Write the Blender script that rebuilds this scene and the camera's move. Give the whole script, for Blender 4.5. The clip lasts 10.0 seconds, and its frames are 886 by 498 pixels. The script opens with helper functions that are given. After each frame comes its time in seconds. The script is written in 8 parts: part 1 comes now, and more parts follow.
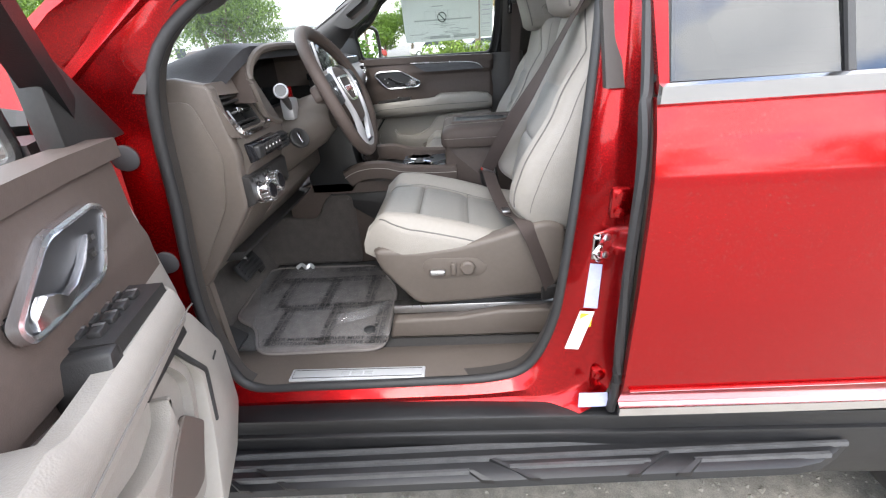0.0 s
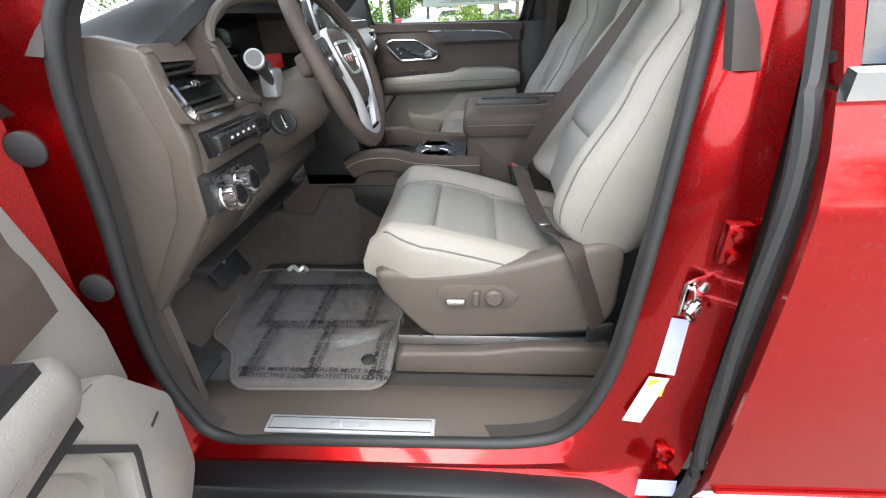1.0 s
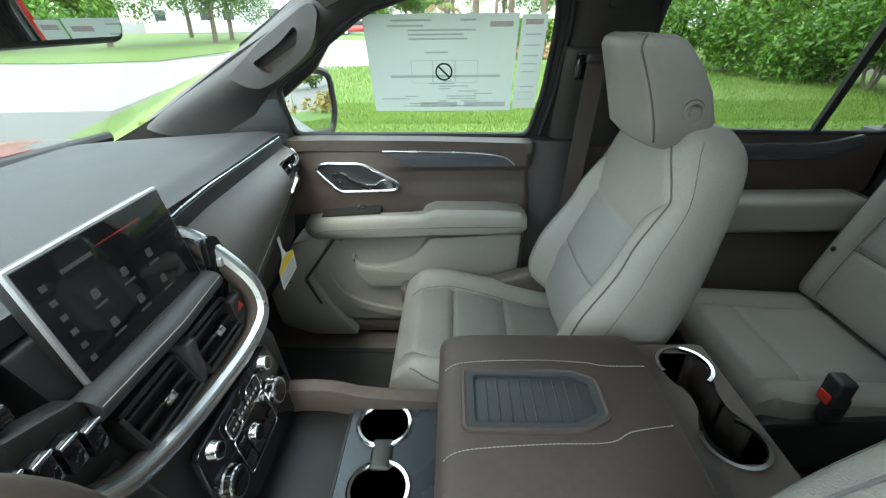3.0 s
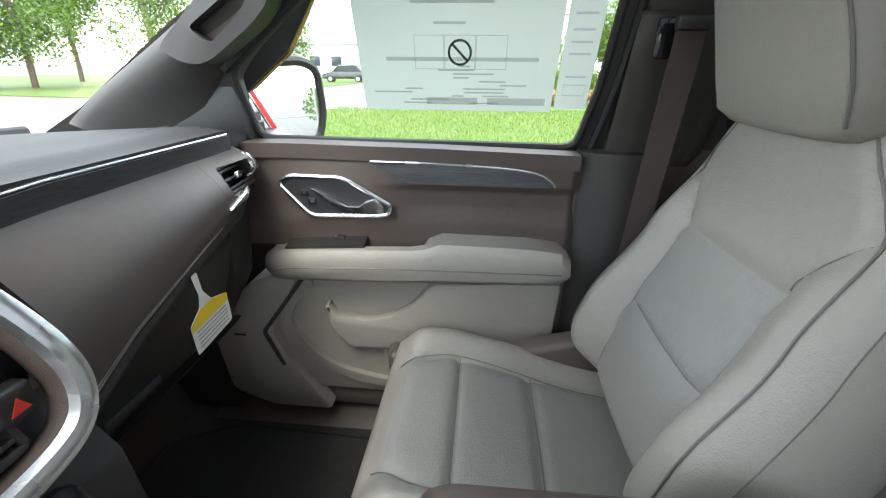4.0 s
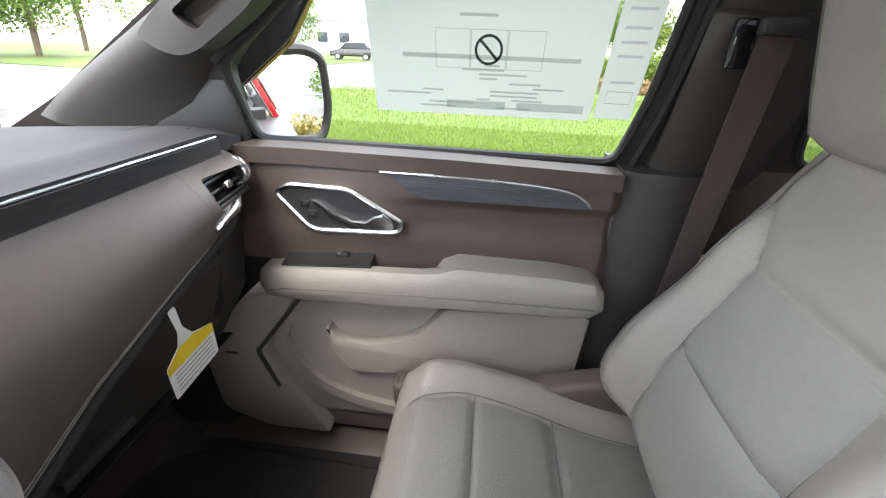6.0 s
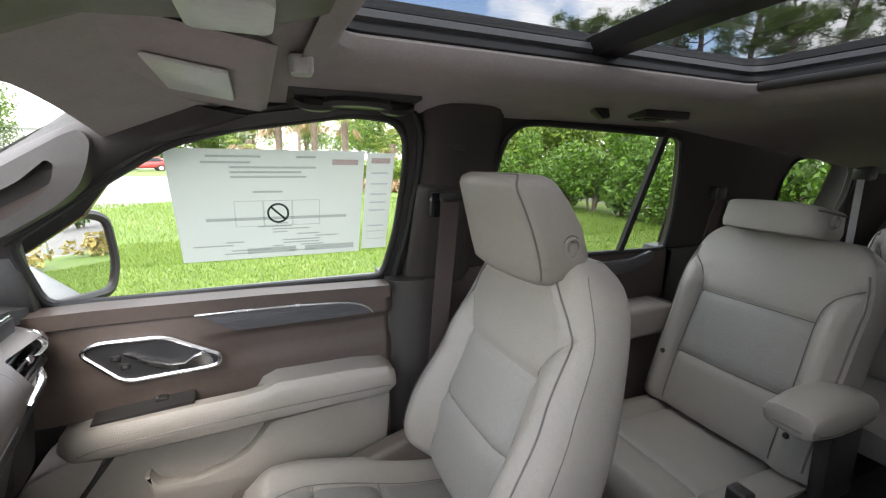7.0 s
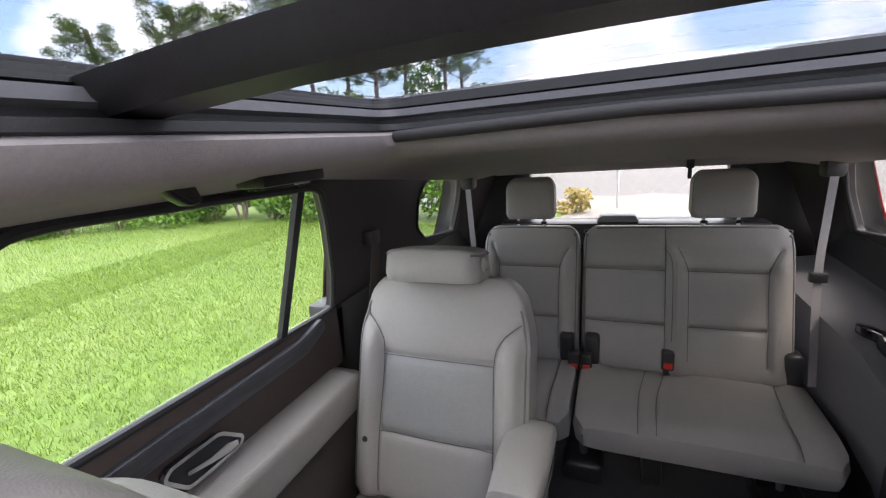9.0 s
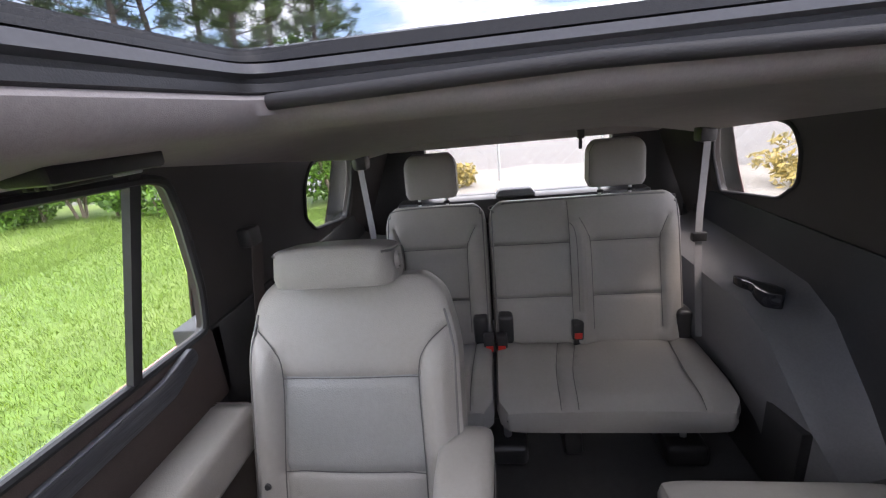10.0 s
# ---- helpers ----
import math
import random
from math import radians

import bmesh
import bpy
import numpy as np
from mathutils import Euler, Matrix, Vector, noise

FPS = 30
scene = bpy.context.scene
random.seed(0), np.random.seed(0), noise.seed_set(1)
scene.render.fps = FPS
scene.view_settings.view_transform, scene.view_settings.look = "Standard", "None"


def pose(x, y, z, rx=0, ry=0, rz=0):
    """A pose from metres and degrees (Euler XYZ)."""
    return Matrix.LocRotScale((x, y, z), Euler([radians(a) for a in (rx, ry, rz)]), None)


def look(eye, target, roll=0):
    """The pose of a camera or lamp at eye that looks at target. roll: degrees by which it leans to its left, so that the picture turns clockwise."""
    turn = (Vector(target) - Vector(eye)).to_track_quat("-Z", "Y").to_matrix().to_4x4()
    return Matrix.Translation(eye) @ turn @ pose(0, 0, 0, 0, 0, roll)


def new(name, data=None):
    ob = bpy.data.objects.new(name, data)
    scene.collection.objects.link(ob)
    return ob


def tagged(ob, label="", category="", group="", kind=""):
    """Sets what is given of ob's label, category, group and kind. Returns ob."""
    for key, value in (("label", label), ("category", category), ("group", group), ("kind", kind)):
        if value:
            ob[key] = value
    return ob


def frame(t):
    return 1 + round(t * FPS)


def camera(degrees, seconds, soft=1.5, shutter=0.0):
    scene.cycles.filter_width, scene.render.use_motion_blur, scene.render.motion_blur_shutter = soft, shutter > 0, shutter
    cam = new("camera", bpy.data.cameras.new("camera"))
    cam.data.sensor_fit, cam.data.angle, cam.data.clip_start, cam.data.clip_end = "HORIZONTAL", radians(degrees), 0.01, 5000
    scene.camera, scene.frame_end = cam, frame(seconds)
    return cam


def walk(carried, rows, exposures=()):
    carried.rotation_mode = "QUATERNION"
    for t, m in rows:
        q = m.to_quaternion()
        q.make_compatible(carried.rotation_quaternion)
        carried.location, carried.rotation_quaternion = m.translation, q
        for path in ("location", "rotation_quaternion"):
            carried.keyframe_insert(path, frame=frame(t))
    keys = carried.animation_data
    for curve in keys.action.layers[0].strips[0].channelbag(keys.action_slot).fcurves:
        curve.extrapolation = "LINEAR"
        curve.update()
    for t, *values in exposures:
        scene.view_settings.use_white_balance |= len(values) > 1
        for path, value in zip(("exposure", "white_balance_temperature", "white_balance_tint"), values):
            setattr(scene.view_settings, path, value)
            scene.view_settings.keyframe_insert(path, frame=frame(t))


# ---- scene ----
cam = camera(92.4, 10.0, soft=1.2)
PATH = [
    (0, (0.128, -1.699, 1.399), (0.013, 0.095, 0.523), -4.1),
    (0.5, (0.104, -1.627, 1.364), (-0.023, 0.108, 0.377), -3.2),
    (1, (0.087, -1.427, 1.376), (-0.066, 0.315, 0.405), -2.5),
    (1.5, (0.106, -1.141, 1.391), (-0.045, 0.612, 0.438), -1.9),
    (2, (0.08, -0.891, 1.405), (-0.068, 0.86, 0.45), -1.8),
    (2.5, (0.058, -0.63, 1.525), (-0.071, 1.108, 0.544), -1.6),
    (3, (0.075, -0.462, 1.64), (0.026, 1.293, 0.682), -0.7),
    (3.2, (0.068, -0.4, 1.611), (0.064, 1.374, 0.688), 0.0),
    (4.3, (0.12, -0.063, 1.456), (-0.251, 1.747, 0.692), 0.6),
    (4.5, (0.132, -0.041, 1.442), (-0.407, 1.713, 0.647), 0.9),
    (5, (0.134, 0.025, 1.394), (-0.5, 1.618, 0.364), 2.4),
    (5.2, (0.133, 0.034, 1.375), (-0.428, 1.583, 0.241), 3.6),
    (6.3, (0.03, -0.063, 1.566), (0.096, 1.821, 0.898), 0.8),
    (6.5, (0.02, -0.143, 1.585), (0.271, 1.763, 1.037), 0.7),
    (7, (0.011, -0.247, 1.634), (0.791, 1.547, 1.22), 0.8),
    (7.5, (0.084, -0.169, 1.668), (1.316, 1.371, 1.336), 0.5),
    (8, (0.177, -0.08, 1.72), (1.766, 1.099, 1.43), -1.0),
    (8.5, (0.27, -0.033, 1.763), (1.993, 0.908, 1.377), -3.3),
    (9, (0.363, 0.029, 1.782), (2.154, 0.78, 1.302), -4.6),
    (9.5, (0.446, 0.093, 1.77), (2.288, 0.634, 1.213), -5.0),
    (10, (0.511, 0.115, 1.77), (2.395, 0.376, 1.152), -5.7),
]
EXPOSURES = [(0.0, 2.97, 6450, 11), (1.0, 2.95, 6450, 7), (2.0, 2.95, 6350, 3), (2.5, 3.1, 6250, -4), (3.2, 3.2, 6250, -6), (4.5, 3.5, 6650, 11), (5.2, 3.75, 6700, 12), (6.5, 3.35, 6800, 12), (7.0, 3.4, 6850, 13), (8.0, 3.82, 6600, 14), (9.0, 4.12, 6550, 20), (10.0, 4.18, 6450, 22)]
walk(cam, [(t, look(eye, target, roll)) for t, eye, target, roll in PATH], EXPOSURES)

# ---------- daylight ----------
SUN_EL, SUN_AZ = 60.0, 205.0
world = bpy.data.worlds.new("sky")
scene.world = world
world.use_nodes = True
wn, wl = world.node_tree.nodes, world.node_tree.links
wn.clear()
w_out, w_bg = wn.new("ShaderNodeOutputWorld"), wn.new("ShaderNodeBackground")
w_sky = wn.new("ShaderNodeTexSky")
w_sky.sky_type, w_sky.sun_disc = "NISHITA", False
w_sky.sun_elevation, w_sky.sun_rotation = radians(SUN_EL), radians(SUN_AZ)
w_sky.air_density, w_sky.dust_density, w_sky.ozone_density = 1.0, 1.6, 1.0
w_co = wn.new("ShaderNodeTexCoord")
# clouds lie in a flat layer, so that they crowd together towards the horizon
w_sep, w_comb = wn.new("ShaderNodeSeparateXYZ"), wn.new("ShaderNodeCombineXYZ")
w_zz, w_dx, w_dy = wn.new("ShaderNodeMath"), wn.new("ShaderNodeMath"), wn.new("ShaderNodeMath")
w_zz.operation, w_dx.operation, w_dy.operation = "ADD", "DIVIDE", "DIVIDE"
w_zz.inputs[1].default_value = 0.75
wl.new(w_co.outputs["Generated"], w_sep.inputs[0])
wl.new(w_sep.outputs["Z"], w_zz.inputs[0])
for _d, _axis in ((w_dx, "X"), (w_dy, "Y")):
    wl.new(w_sep.outputs[_axis], _d.inputs[0])
    wl.new(w_zz.outputs[0], _d.inputs[1])
wl.new(w_dx.outputs[0], w_comb.inputs["X"])
wl.new(w_dy.outputs[0], w_comb.inputs["Y"])
w_map = wn.new("ShaderNodeMapping")
w_map.inputs["Location"].default_value = (0.35, 0.1, 0.0)
w_n = wn.new("ShaderNodeTexNoise")
w_n.inputs["Scale"].default_value, w_n.inputs["Detail"].default_value, w_n.inputs["Roughness"].default_value = 3.4, 10.0, 0.55
w_r = wn.new("ShaderNodeValToRGB")
w_r.color_ramp.elements[0].position, w_r.color_ramp.elements[1].position = 0.405, 0.52
w_n2 = wn.new("ShaderNodeTexNoise")
w_n2.inputs["Scale"].default_value, w_n2.inputs["Detail"].default_value = 6.0, 8.0
w_cloud = wn.new("ShaderNodeMix")
w_cloud.data_type = "RGBA"
w_cloud.inputs[6].default_value, w_cloud.inputs[7].default_value = (3.2, 3.4, 3.7, 1), (8.2, 8.1, 7.9, 1)
w_mix = wn.new("ShaderNodeMix")
w_mix.data_type = "RGBA"
wl.new(w_comb.outputs[0], w_map.inputs["Vector"])
wl.new(w_map.outputs["Vector"], w_n.inputs["Vector"])
wl.new(w_map.outputs["Vector"], w_n2.inputs["Vector"])
wl.new(w_n.outputs["Fac"], w_r.inputs["Fac"])
wl.new(w_n2.outputs["Fac"], w_cloud.inputs[0])
wl.new(w_r.outputs["Color"], w_mix.inputs[0])
wl.new(w_sky.outputs["Color"], w_mix.inputs[6])
wl.new(w_cloud.outputs[2], w_mix.inputs[7])
wl.new(w_mix.outputs[2], w_bg.inputs["Color"])
wl.new(w_bg.outputs["Background"], w_out.inputs["Surface"])
w_bg.inputs["Strength"].default_value = 0.13

sun = new("sun", bpy.data.lights.new("sun", "SUN"))
sun.data.energy, sun.data.angle, sun.data.color = 0.26, radians(20.0), (1.0, 0.95, 0.86)
_a, _e = radians(SUN_AZ), radians(SUN_EL)
sun.matrix_world = look((0, 0, 0), (-math.sin(_a) * math.cos(_e), -math.cos(_a) * math.cos(_e), -math.sin(_e)))

# ---------- materials ----------
def mat(name, col, rough=0.5, metal=0.0, var=0.12, scale=14.0, bump=0.0, bscale=300.0, coat=0.0, spec=0.5, rvar=0.08, kind="noise", sheen=0.0, stretch=None):
    m = bpy.data.materials.new(name)
    m.use_nodes = True
    n, l = m.node_tree.nodes, m.node_tree.links
    b = n["Principled BSDF"]
    b.inputs["Metallic"].default_value = metal
    b.inputs["Specular IOR Level"].default_value = spec
    b.inputs["Coat Weight"].default_value = coat
    b.inputs["Coat Roughness"].default_value = 0.06
    b.inputs["Sheen Weight"].default_value = sheen
    co = n.new("ShaderNodeTexCoord")
    if stretch:
        mp = n.new("ShaderNodeMapping")
        mp.inputs["Scale"].default_value = stretch
        l.new(co.outputs["Object"], mp.inputs["Vector"])
    pos = mp.outputs["Vector"] if stretch else co.outputs["Object"]
    a, f = n.new("ShaderNodeTexNoise"), n.new("ShaderNodeTexNoise")
    a.inputs["Scale"].default_value, a.inputs["Detail"].default_value = scale, 5.0
    f.inputs["Scale"].default_value, f.inputs["Detail"].default_value = scale * 11, 3.0
    l.new(pos, a.inputs["Vector"])
    l.new(pos, f.inputs["Vector"])
    add = n.new("ShaderNodeMath")
    add.operation = "ADD"
    l.new(a.outputs["Fac"], add.inputs[0])
    l.new(f.outputs["Fac"], add.inputs[1])
    rp = n.new("ShaderNodeMapRange")
    rp.inputs["From Min"].default_value, rp.inputs["From Max"].default_value = 0.6, 1.4
    l.new(add.outputs[0], rp.inputs["Value"])
    mx = n.new("ShaderNodeMix")
    mx.data_type = "RGBA"
    mx.inputs[6].default_value = (*[c * (1 - var) for c in col], 1)
    mx.inputs[7].default_value = (*[min(1, c * (1 + var)) for c in col], 1)
    l.new(rp.outputs[0], mx.inputs[0])
    l.new(mx.outputs[2], b.inputs["Base Color"])
    rr = n.new("ShaderNodeMapRange")
    rr.inputs["To Min"].default_value, rr.inputs["To Max"].default_value = max(0.0, rough - rvar), min(1, rough + rvar)
    l.new(a.outputs["Fac"], rr.inputs["Value"])
    l.new(rr.outputs[0], b.inputs["Roughness"])
    if bump:
        bp = n.new("ShaderNodeBump")
        bp.inputs["Strength"].default_value, bp.inputs["Distance"].default_value = bump, 0.0012
        if kind == "leather":
            v = n.new("ShaderNodeTexVoronoi")
            v.inputs["Scale"].default_value = bscale
            l.new(pos, v.inputs["Vector"])
            l.new(v.outputs["Distance"], bp.inputs["Height"])
        else:
            v = n.new("ShaderNodeTexNoise")
            v.inputs["Scale"].default_value, v.inputs["Detail"].default_value = bscale, 4.0
            l.new(pos, v.inputs["Vector"])
            l.new(v.outputs["Fac"], bp.inputs["Height"])
        l.new(bp.outputs["Normal"], b.inputs["Normal"])
    return m


def glass(name, tint, gloss=0.6):
    """Thin pane: clear or tinted, glossier at a slant."""
    m = bpy.data.materials.new(name)
    m.use_nodes = True
    n, l = m.node_tree.nodes, m.node_tree.links
    n.clear()
    out, mx = n.new("ShaderNodeOutputMaterial"), n.new("ShaderNodeMixShader")
    tr, gl, lw = n.new("ShaderNodeBsdfTransparent"), n.new("ShaderNodeBsdfGlossy"), n.new("ShaderNodeLayerWeight")
    tr.inputs["Color"].default_value = (*[c ** 0.5 for c in tint], 1)
    gl.inputs["Roughness"].default_value = 0.0
    lw.inputs["Blend"].default_value = 0.5
    pw, ml = n.new("ShaderNodeMath"), n.new("ShaderNodeMath")
    pw.operation, ml.operation = "POWER", "MULTIPLY_ADD"
    pw.inputs[1].default_value, ml.inputs[1].default_value, ml.inputs[2].default_value = 4.0, 0.75 * gloss, 0.035 * gloss
    l.new(lw.outputs["Facing"], pw.inputs[0])
    l.new(pw.outputs[0], ml.inputs[0])
    l.new(ml.outputs[0], mx.inputs[0])
    l.new(tr.outputs[0], mx.inputs[1])
    l.new(gl.outputs[0], mx.inputs[2])
    l.new(mx.outputs[0], out.inputs["Surface"])
    return m


LEATHER = mat("light_grey_leather", (0.272, 0.252, 0.228), 0.50, var=0.05, scale=9, bump=0.35, bscale=420, kind="leather")
LEATHER_IN = mat("perforated_grey_leather", (0.240, 0.232, 0.218), 0.52, var=0.06, scale=9, bump=0.45, bscale=330, kind="leather")
PIPING = mat("dark_piping", (0.125, 0.117, 0.110), 0.5, var=0.1, scale=60)
# dark tubes along seams and grooves: the groove's shade is put into the colour
SEAM = mat("seam_groove_shade", (0.085, 0.080, 0.075), 0.7, var=0.1, scale=60)
THREAD = mat("grey_thread", (0.36, 0.34, 0.31), 0.7, var=0.2, scale=400)
BROWN = mat("dark_brown_soft_trim", (0.081, 0.062, 0.054), 0.55, var=0.10, scale=8, bump=0.18, bscale=480, kind="leather", spec=0.28)
BROWN_PL = mat("brown_hard_plastic", (0.104, 0.086, 0.074), 0.52, var=0.08, scale=8, bump=0.4, bscale=520)
DASH_TOP = mat("dark_dash_top", (0.036, 0.035, 0.038), 0.70, var=0.10, scale=8, bump=0.35, bscale=420, kind="leather", spec=0.3)
DARK_LTH = mat("charcoal_leather", (0.045, 0.045, 0.048), 0.45, var=0.10, scale=8, bump=0.3, bscale=480, kind="leather")
LIGHT_PL = mat("light_grey_soft_trim", (0.285, 0.263, 0.238), 0.52, var=0.05, scale=8, bump=0.35, bscale=420, kind="leather")
BLACK_PL = mat("black_plastic", (0.022, 0.021, 0.021), 0.42, var=0.2, scale=12, bump=0.3, bscale=500)
GLOSS_BLK = mat("gloss_black", (0.012, 0.012, 0.014), 0.08, var=0.1, scale=12, rvar=0.02)
RUBBER = mat("black_rubber", (0.022, 0.022, 0.023), 0.55, var=0.2, scale=15, bump=0.2, bscale=300)
CARPET = mat("dark_carpet", (0.030, 0.028, 0.027), 0.95, var=0.35, scale=30, bump=1.0, bscale=700, sheen=0.1)
CARPET_BR = mat("brown_carpet", (0.070, 0.060, 0.055), 0.95, var=0.3, scale=30, bump=1.0, bscale=700, sheen=0.1)
HEADLINER = mat("dark_grey_headliner_cloth", (0.365, 0.330, 0.315), 0.9, var=0.10, scale=20, bump=0.5, bscale=900)
CHROME = mat("satin_chrome", (0.80, 0.80, 0.81), 0.13, metal=1.0, var=0.03, scale=10, rvar=0.04)
SILVER = mat("silver_paint", (0.48, 0.48, 0.50), 0.34, metal=0.45, var=0.04, scale=10)
STEEL = mat("brushed_steel", (0.58, 0.58, 0.60), 0.30, metal=1.0, var=0.08, scale=40)
RED = mat("deep_red_metallic_paint", (0.32, 0.002, 0.004), 0.27, metal=0.85, var=0.03, rvar=0.02, scale=700, coat=0.45)
RED_DUSTY = mat("dusty_red_metallic_paint", (0.38, 0.002, 0.004), 0.24, metal=0.80, var=0.10, scale=700, coat=0.6)
_n, _l = RED_DUSTY.node_tree.nodes, RED_DUSTY.node_tree.links
_b = _n["Principled BSDF"]
_co, _f, _r, _g, _m3, _q = _n.new("ShaderNodeTexCoord"), _n.new("ShaderNodeTexNoise"), _n.new("ShaderNodeMapRange"), _n.new("ShaderNodeTexNoise"), _n.new("ShaderNodeMix"), _n.new("ShaderNodeMath")
_f.inputs["Scale"].default_value, _f.inputs["Detail"].default_value = 210.0, 4.0
_g.inputs["Scale"].default_value, _g.inputs["Detail"].default_value = 7.0, 5.0
_r.inputs["From Min"].default_value, _r.inputs["From Max"].default_value, _r.inputs["To Max"].default_value = 0.60, 0.78, 0.75
_l.new(_co.outputs["Object"], _f.inputs["Vector"])
_l.new(_co.outputs["Object"], _g.inputs["Vector"])
_q.operation = "MULTIPLY"
_l.new(_f.outputs["Fac"], _r.inputs["Value"])
_l.new(_r.outputs[0], _q.inputs[0])
_l.new(_g.outputs["Fac"], _q.inputs[1])
_m3.data_type = "RGBA"
_m3.inputs[7].default_value = (0.42, 0.20, 0.18, 1)
_l.new(_q.outputs[0], _m3.inputs[0])
_l.new(_b.inputs["Base Color"].links[0].from_socket, _m3.inputs[6])
_l.new(_m3.outputs[2], _b.inputs["Base Color"])
BOARD = mat("black_step_plastic", (0.010, 0.010, 0.011), 0.36, var=0.2, scale=12, bump=0.3, bscale=500)
WOOD = mat("dark_grey_open_pore_wood", (0.062, 0.062, 0.068), 0.38, var=0.6, scale=45, bump=0.5, bscale=420, stretch=(.05, 1, 1))
WOOD_ACROSS = mat("dark_open_pore_wood", (0.050, 0.050, 0.055), 0.38, var=0.5, scale=45, bump=0.5, bscale=420, stretch=(1, .05, 1))
BELT = mat("brown_seat_belt_webbing", (0.060, 0.045, 0.041), 0.7, var=0.15, scale=60, bump=0.8, bscale=600)
REDPL = mat("red_button_plastic", (0.62, 0.03, 0.02), 0.4, var=0.05)
WHITE = mat("white_paper", (0.80, 0.80, 0.79), 0.6, var=0.03, scale=10)
YELLOW = mat("yellow_print", (0.85, 0.62, 0.03), 0.6, var=0.03)
PRINT = mat("grey_print", (0.36, 0.37, 0.38), 0.7, var=0.05)
INK = mat("black_print", (0.03, 0.03, 0.03), 0.6, var=0.05)
CLEAR = glass("clear_window_glass", (0.90, 0.93, 0.92))
TINT = glass("privacy_window_glass", (0.50, 0.53, 0.515))
REARTINT = glass("rear_privacy_glass", (0.42, 0.42, 0.40))
DARKTINT = glass("dark_privacy_glass", (0.10, 0.115, 0.125), 3.0)
ROOFGL = glass("tinted_roof_glass", (0.130, 0.138, 0.146))
PILLAR = mat("dark_pillar_trim", (0.042, 0.037, 0.034), 0.5, var=0.10, scale=10, bump=0.4, bscale=520)
BROWN_FACE = mat("brown_leather_face", (0.106, 0.092, 0.089), 0.46, var=0.08, scale=8, bump=0.10, bscale=380, kind="leather")
PILLAR_A = mat("grey_brown_pillar_trim", (0.044, 0.041, 0.039), 0.58, var=0.08, scale=10, bump=0.4, bscale=520)
SWOOP = mat("bright_satin_trim", (0.82, 0.83, 0.85), 0.26, metal=1.0, var=0.03, scale=10)
FILM = glass("clear_plastic_film", (0.88, 0.88, 0.89))
_n, _l = FILM.node_tree.nodes, FILM.node_tree.links
_d, _m2 = _n.new("ShaderNodeBsdfDiffuse"), _n.new("ShaderNodeMixShader")
_d.inputs["Color"].default_value, _m2.inputs[0].default_value = (0.62, 0.62, 0.63, 1), 0.085
_l.new(_n["Mix Shader"].outputs[0], _m2.inputs[1])
_l.new(_d.outputs[0], _m2.inputs[2])
_l.new(_m2.outputs[0], _n["Material Output"].inputs["Surface"])
MIRROR = mat("mirror_silver", (0.85, 0.87, 0.88), 0.01, metal=1.0, var=0.0, rvar=0.0)


# ---------- mesh tools ----------
def put(name, bm, material, parent=None, label="", m=None, sharp=38, smooth=True):
    if m is not None:
        bm.transform(m)
    bmesh.ops.recalc_face_normals(bm, faces=bm.faces[:])
    me = bpy.data.meshes.new(name)
    bm.to_mesh(me)
    bm.free()
    if smooth:
        me.polygons.foreach_set("use_smooth", [True] * len(me.polygons))
        me.set_sharp_from_angle(angle=radians(sharp))
    me.materials.append(material)
    ob = new(name, me)
    if material in (CLEAR, TINT, REARTINT):
        ob.visible_shadow = False
    if parent is not None:
        ob.parent = parent
    if label:
        ob["label"] = label
    return ob


def part(name, bm, material, parent, label="", m=None, sharp=38):
    return put(name, bm, material, parent, label, m, sharp)


def thing(name, label, category, group="", kind=""):
    e = new(name)
    e.empty_display_size = 0.1
    return tagged(e, label, category, group, kind)


def merge(*bms):
    out = bmesh.new()
    for b in bms:
        me = bpy.data.meshes.new("tmp")
        b.to_mesh(me)
        b.free()
        out.from_mesh(me)
        bpy.data.meshes.remove(me)
    return out


def rbox(x0, x1, y0, y1, z0, z1, bev=0.01, seg=2):
    bm = bmesh.new()
    bmesh.ops.create_cube(bm, size=1)
    for v in bm.verts:
        v.co = Vector(((x0 + x1) / 2 + v.co.x * (x1 - x0), (y0 + y1) / 2 + v.co.y * (y1 - y0), (z0 + z1) / 2 + v.co.z * (z1 - z0)))
    if bev:
        bmesh.ops.bevel(bm, geom=bm.edges[:], offset=bev, segments=seg, profile=0.5, affect="EDGES")
    return bm


def prism(poly, axis, a, b, bev=0.0, seg=2):
    """A polygon drawn across the axis and pulled from a to b. axis x: (y, z), y: (x, z), z: (x, y)."""
    bm = bmesh.new()
    def at(p, d):
        return {"x": (d, p[0], p[1]), "y": (p[0], d, p[1]), "z": (p[0], p[1], d)}[axis]
    lo, hi = [bm.verts.new(at(p, a)) for p in poly], [bm.verts.new(at(p, b)) for p in poly]
    k = len(poly)
    caps = [bm.faces.new(lo[::-1]), bm.faces.new(hi)]
    for i in range(k):
        bm.faces.new((lo[i], lo[(i + 1) % k], hi[(i + 1) % k], hi[i]))
    if bev:
        bmesh.ops.recalc_face_normals(bm, faces=bm.faces[:])
        es = [e for e in bm.edges if len(e.link_faces) == 2 and e.calc_face_angle(0) > 0.35]
        bmesh.ops.bevel(bm, geom=es, offset=bev, segments=seg, profile=0.5, affect="EDGES")
    return bm


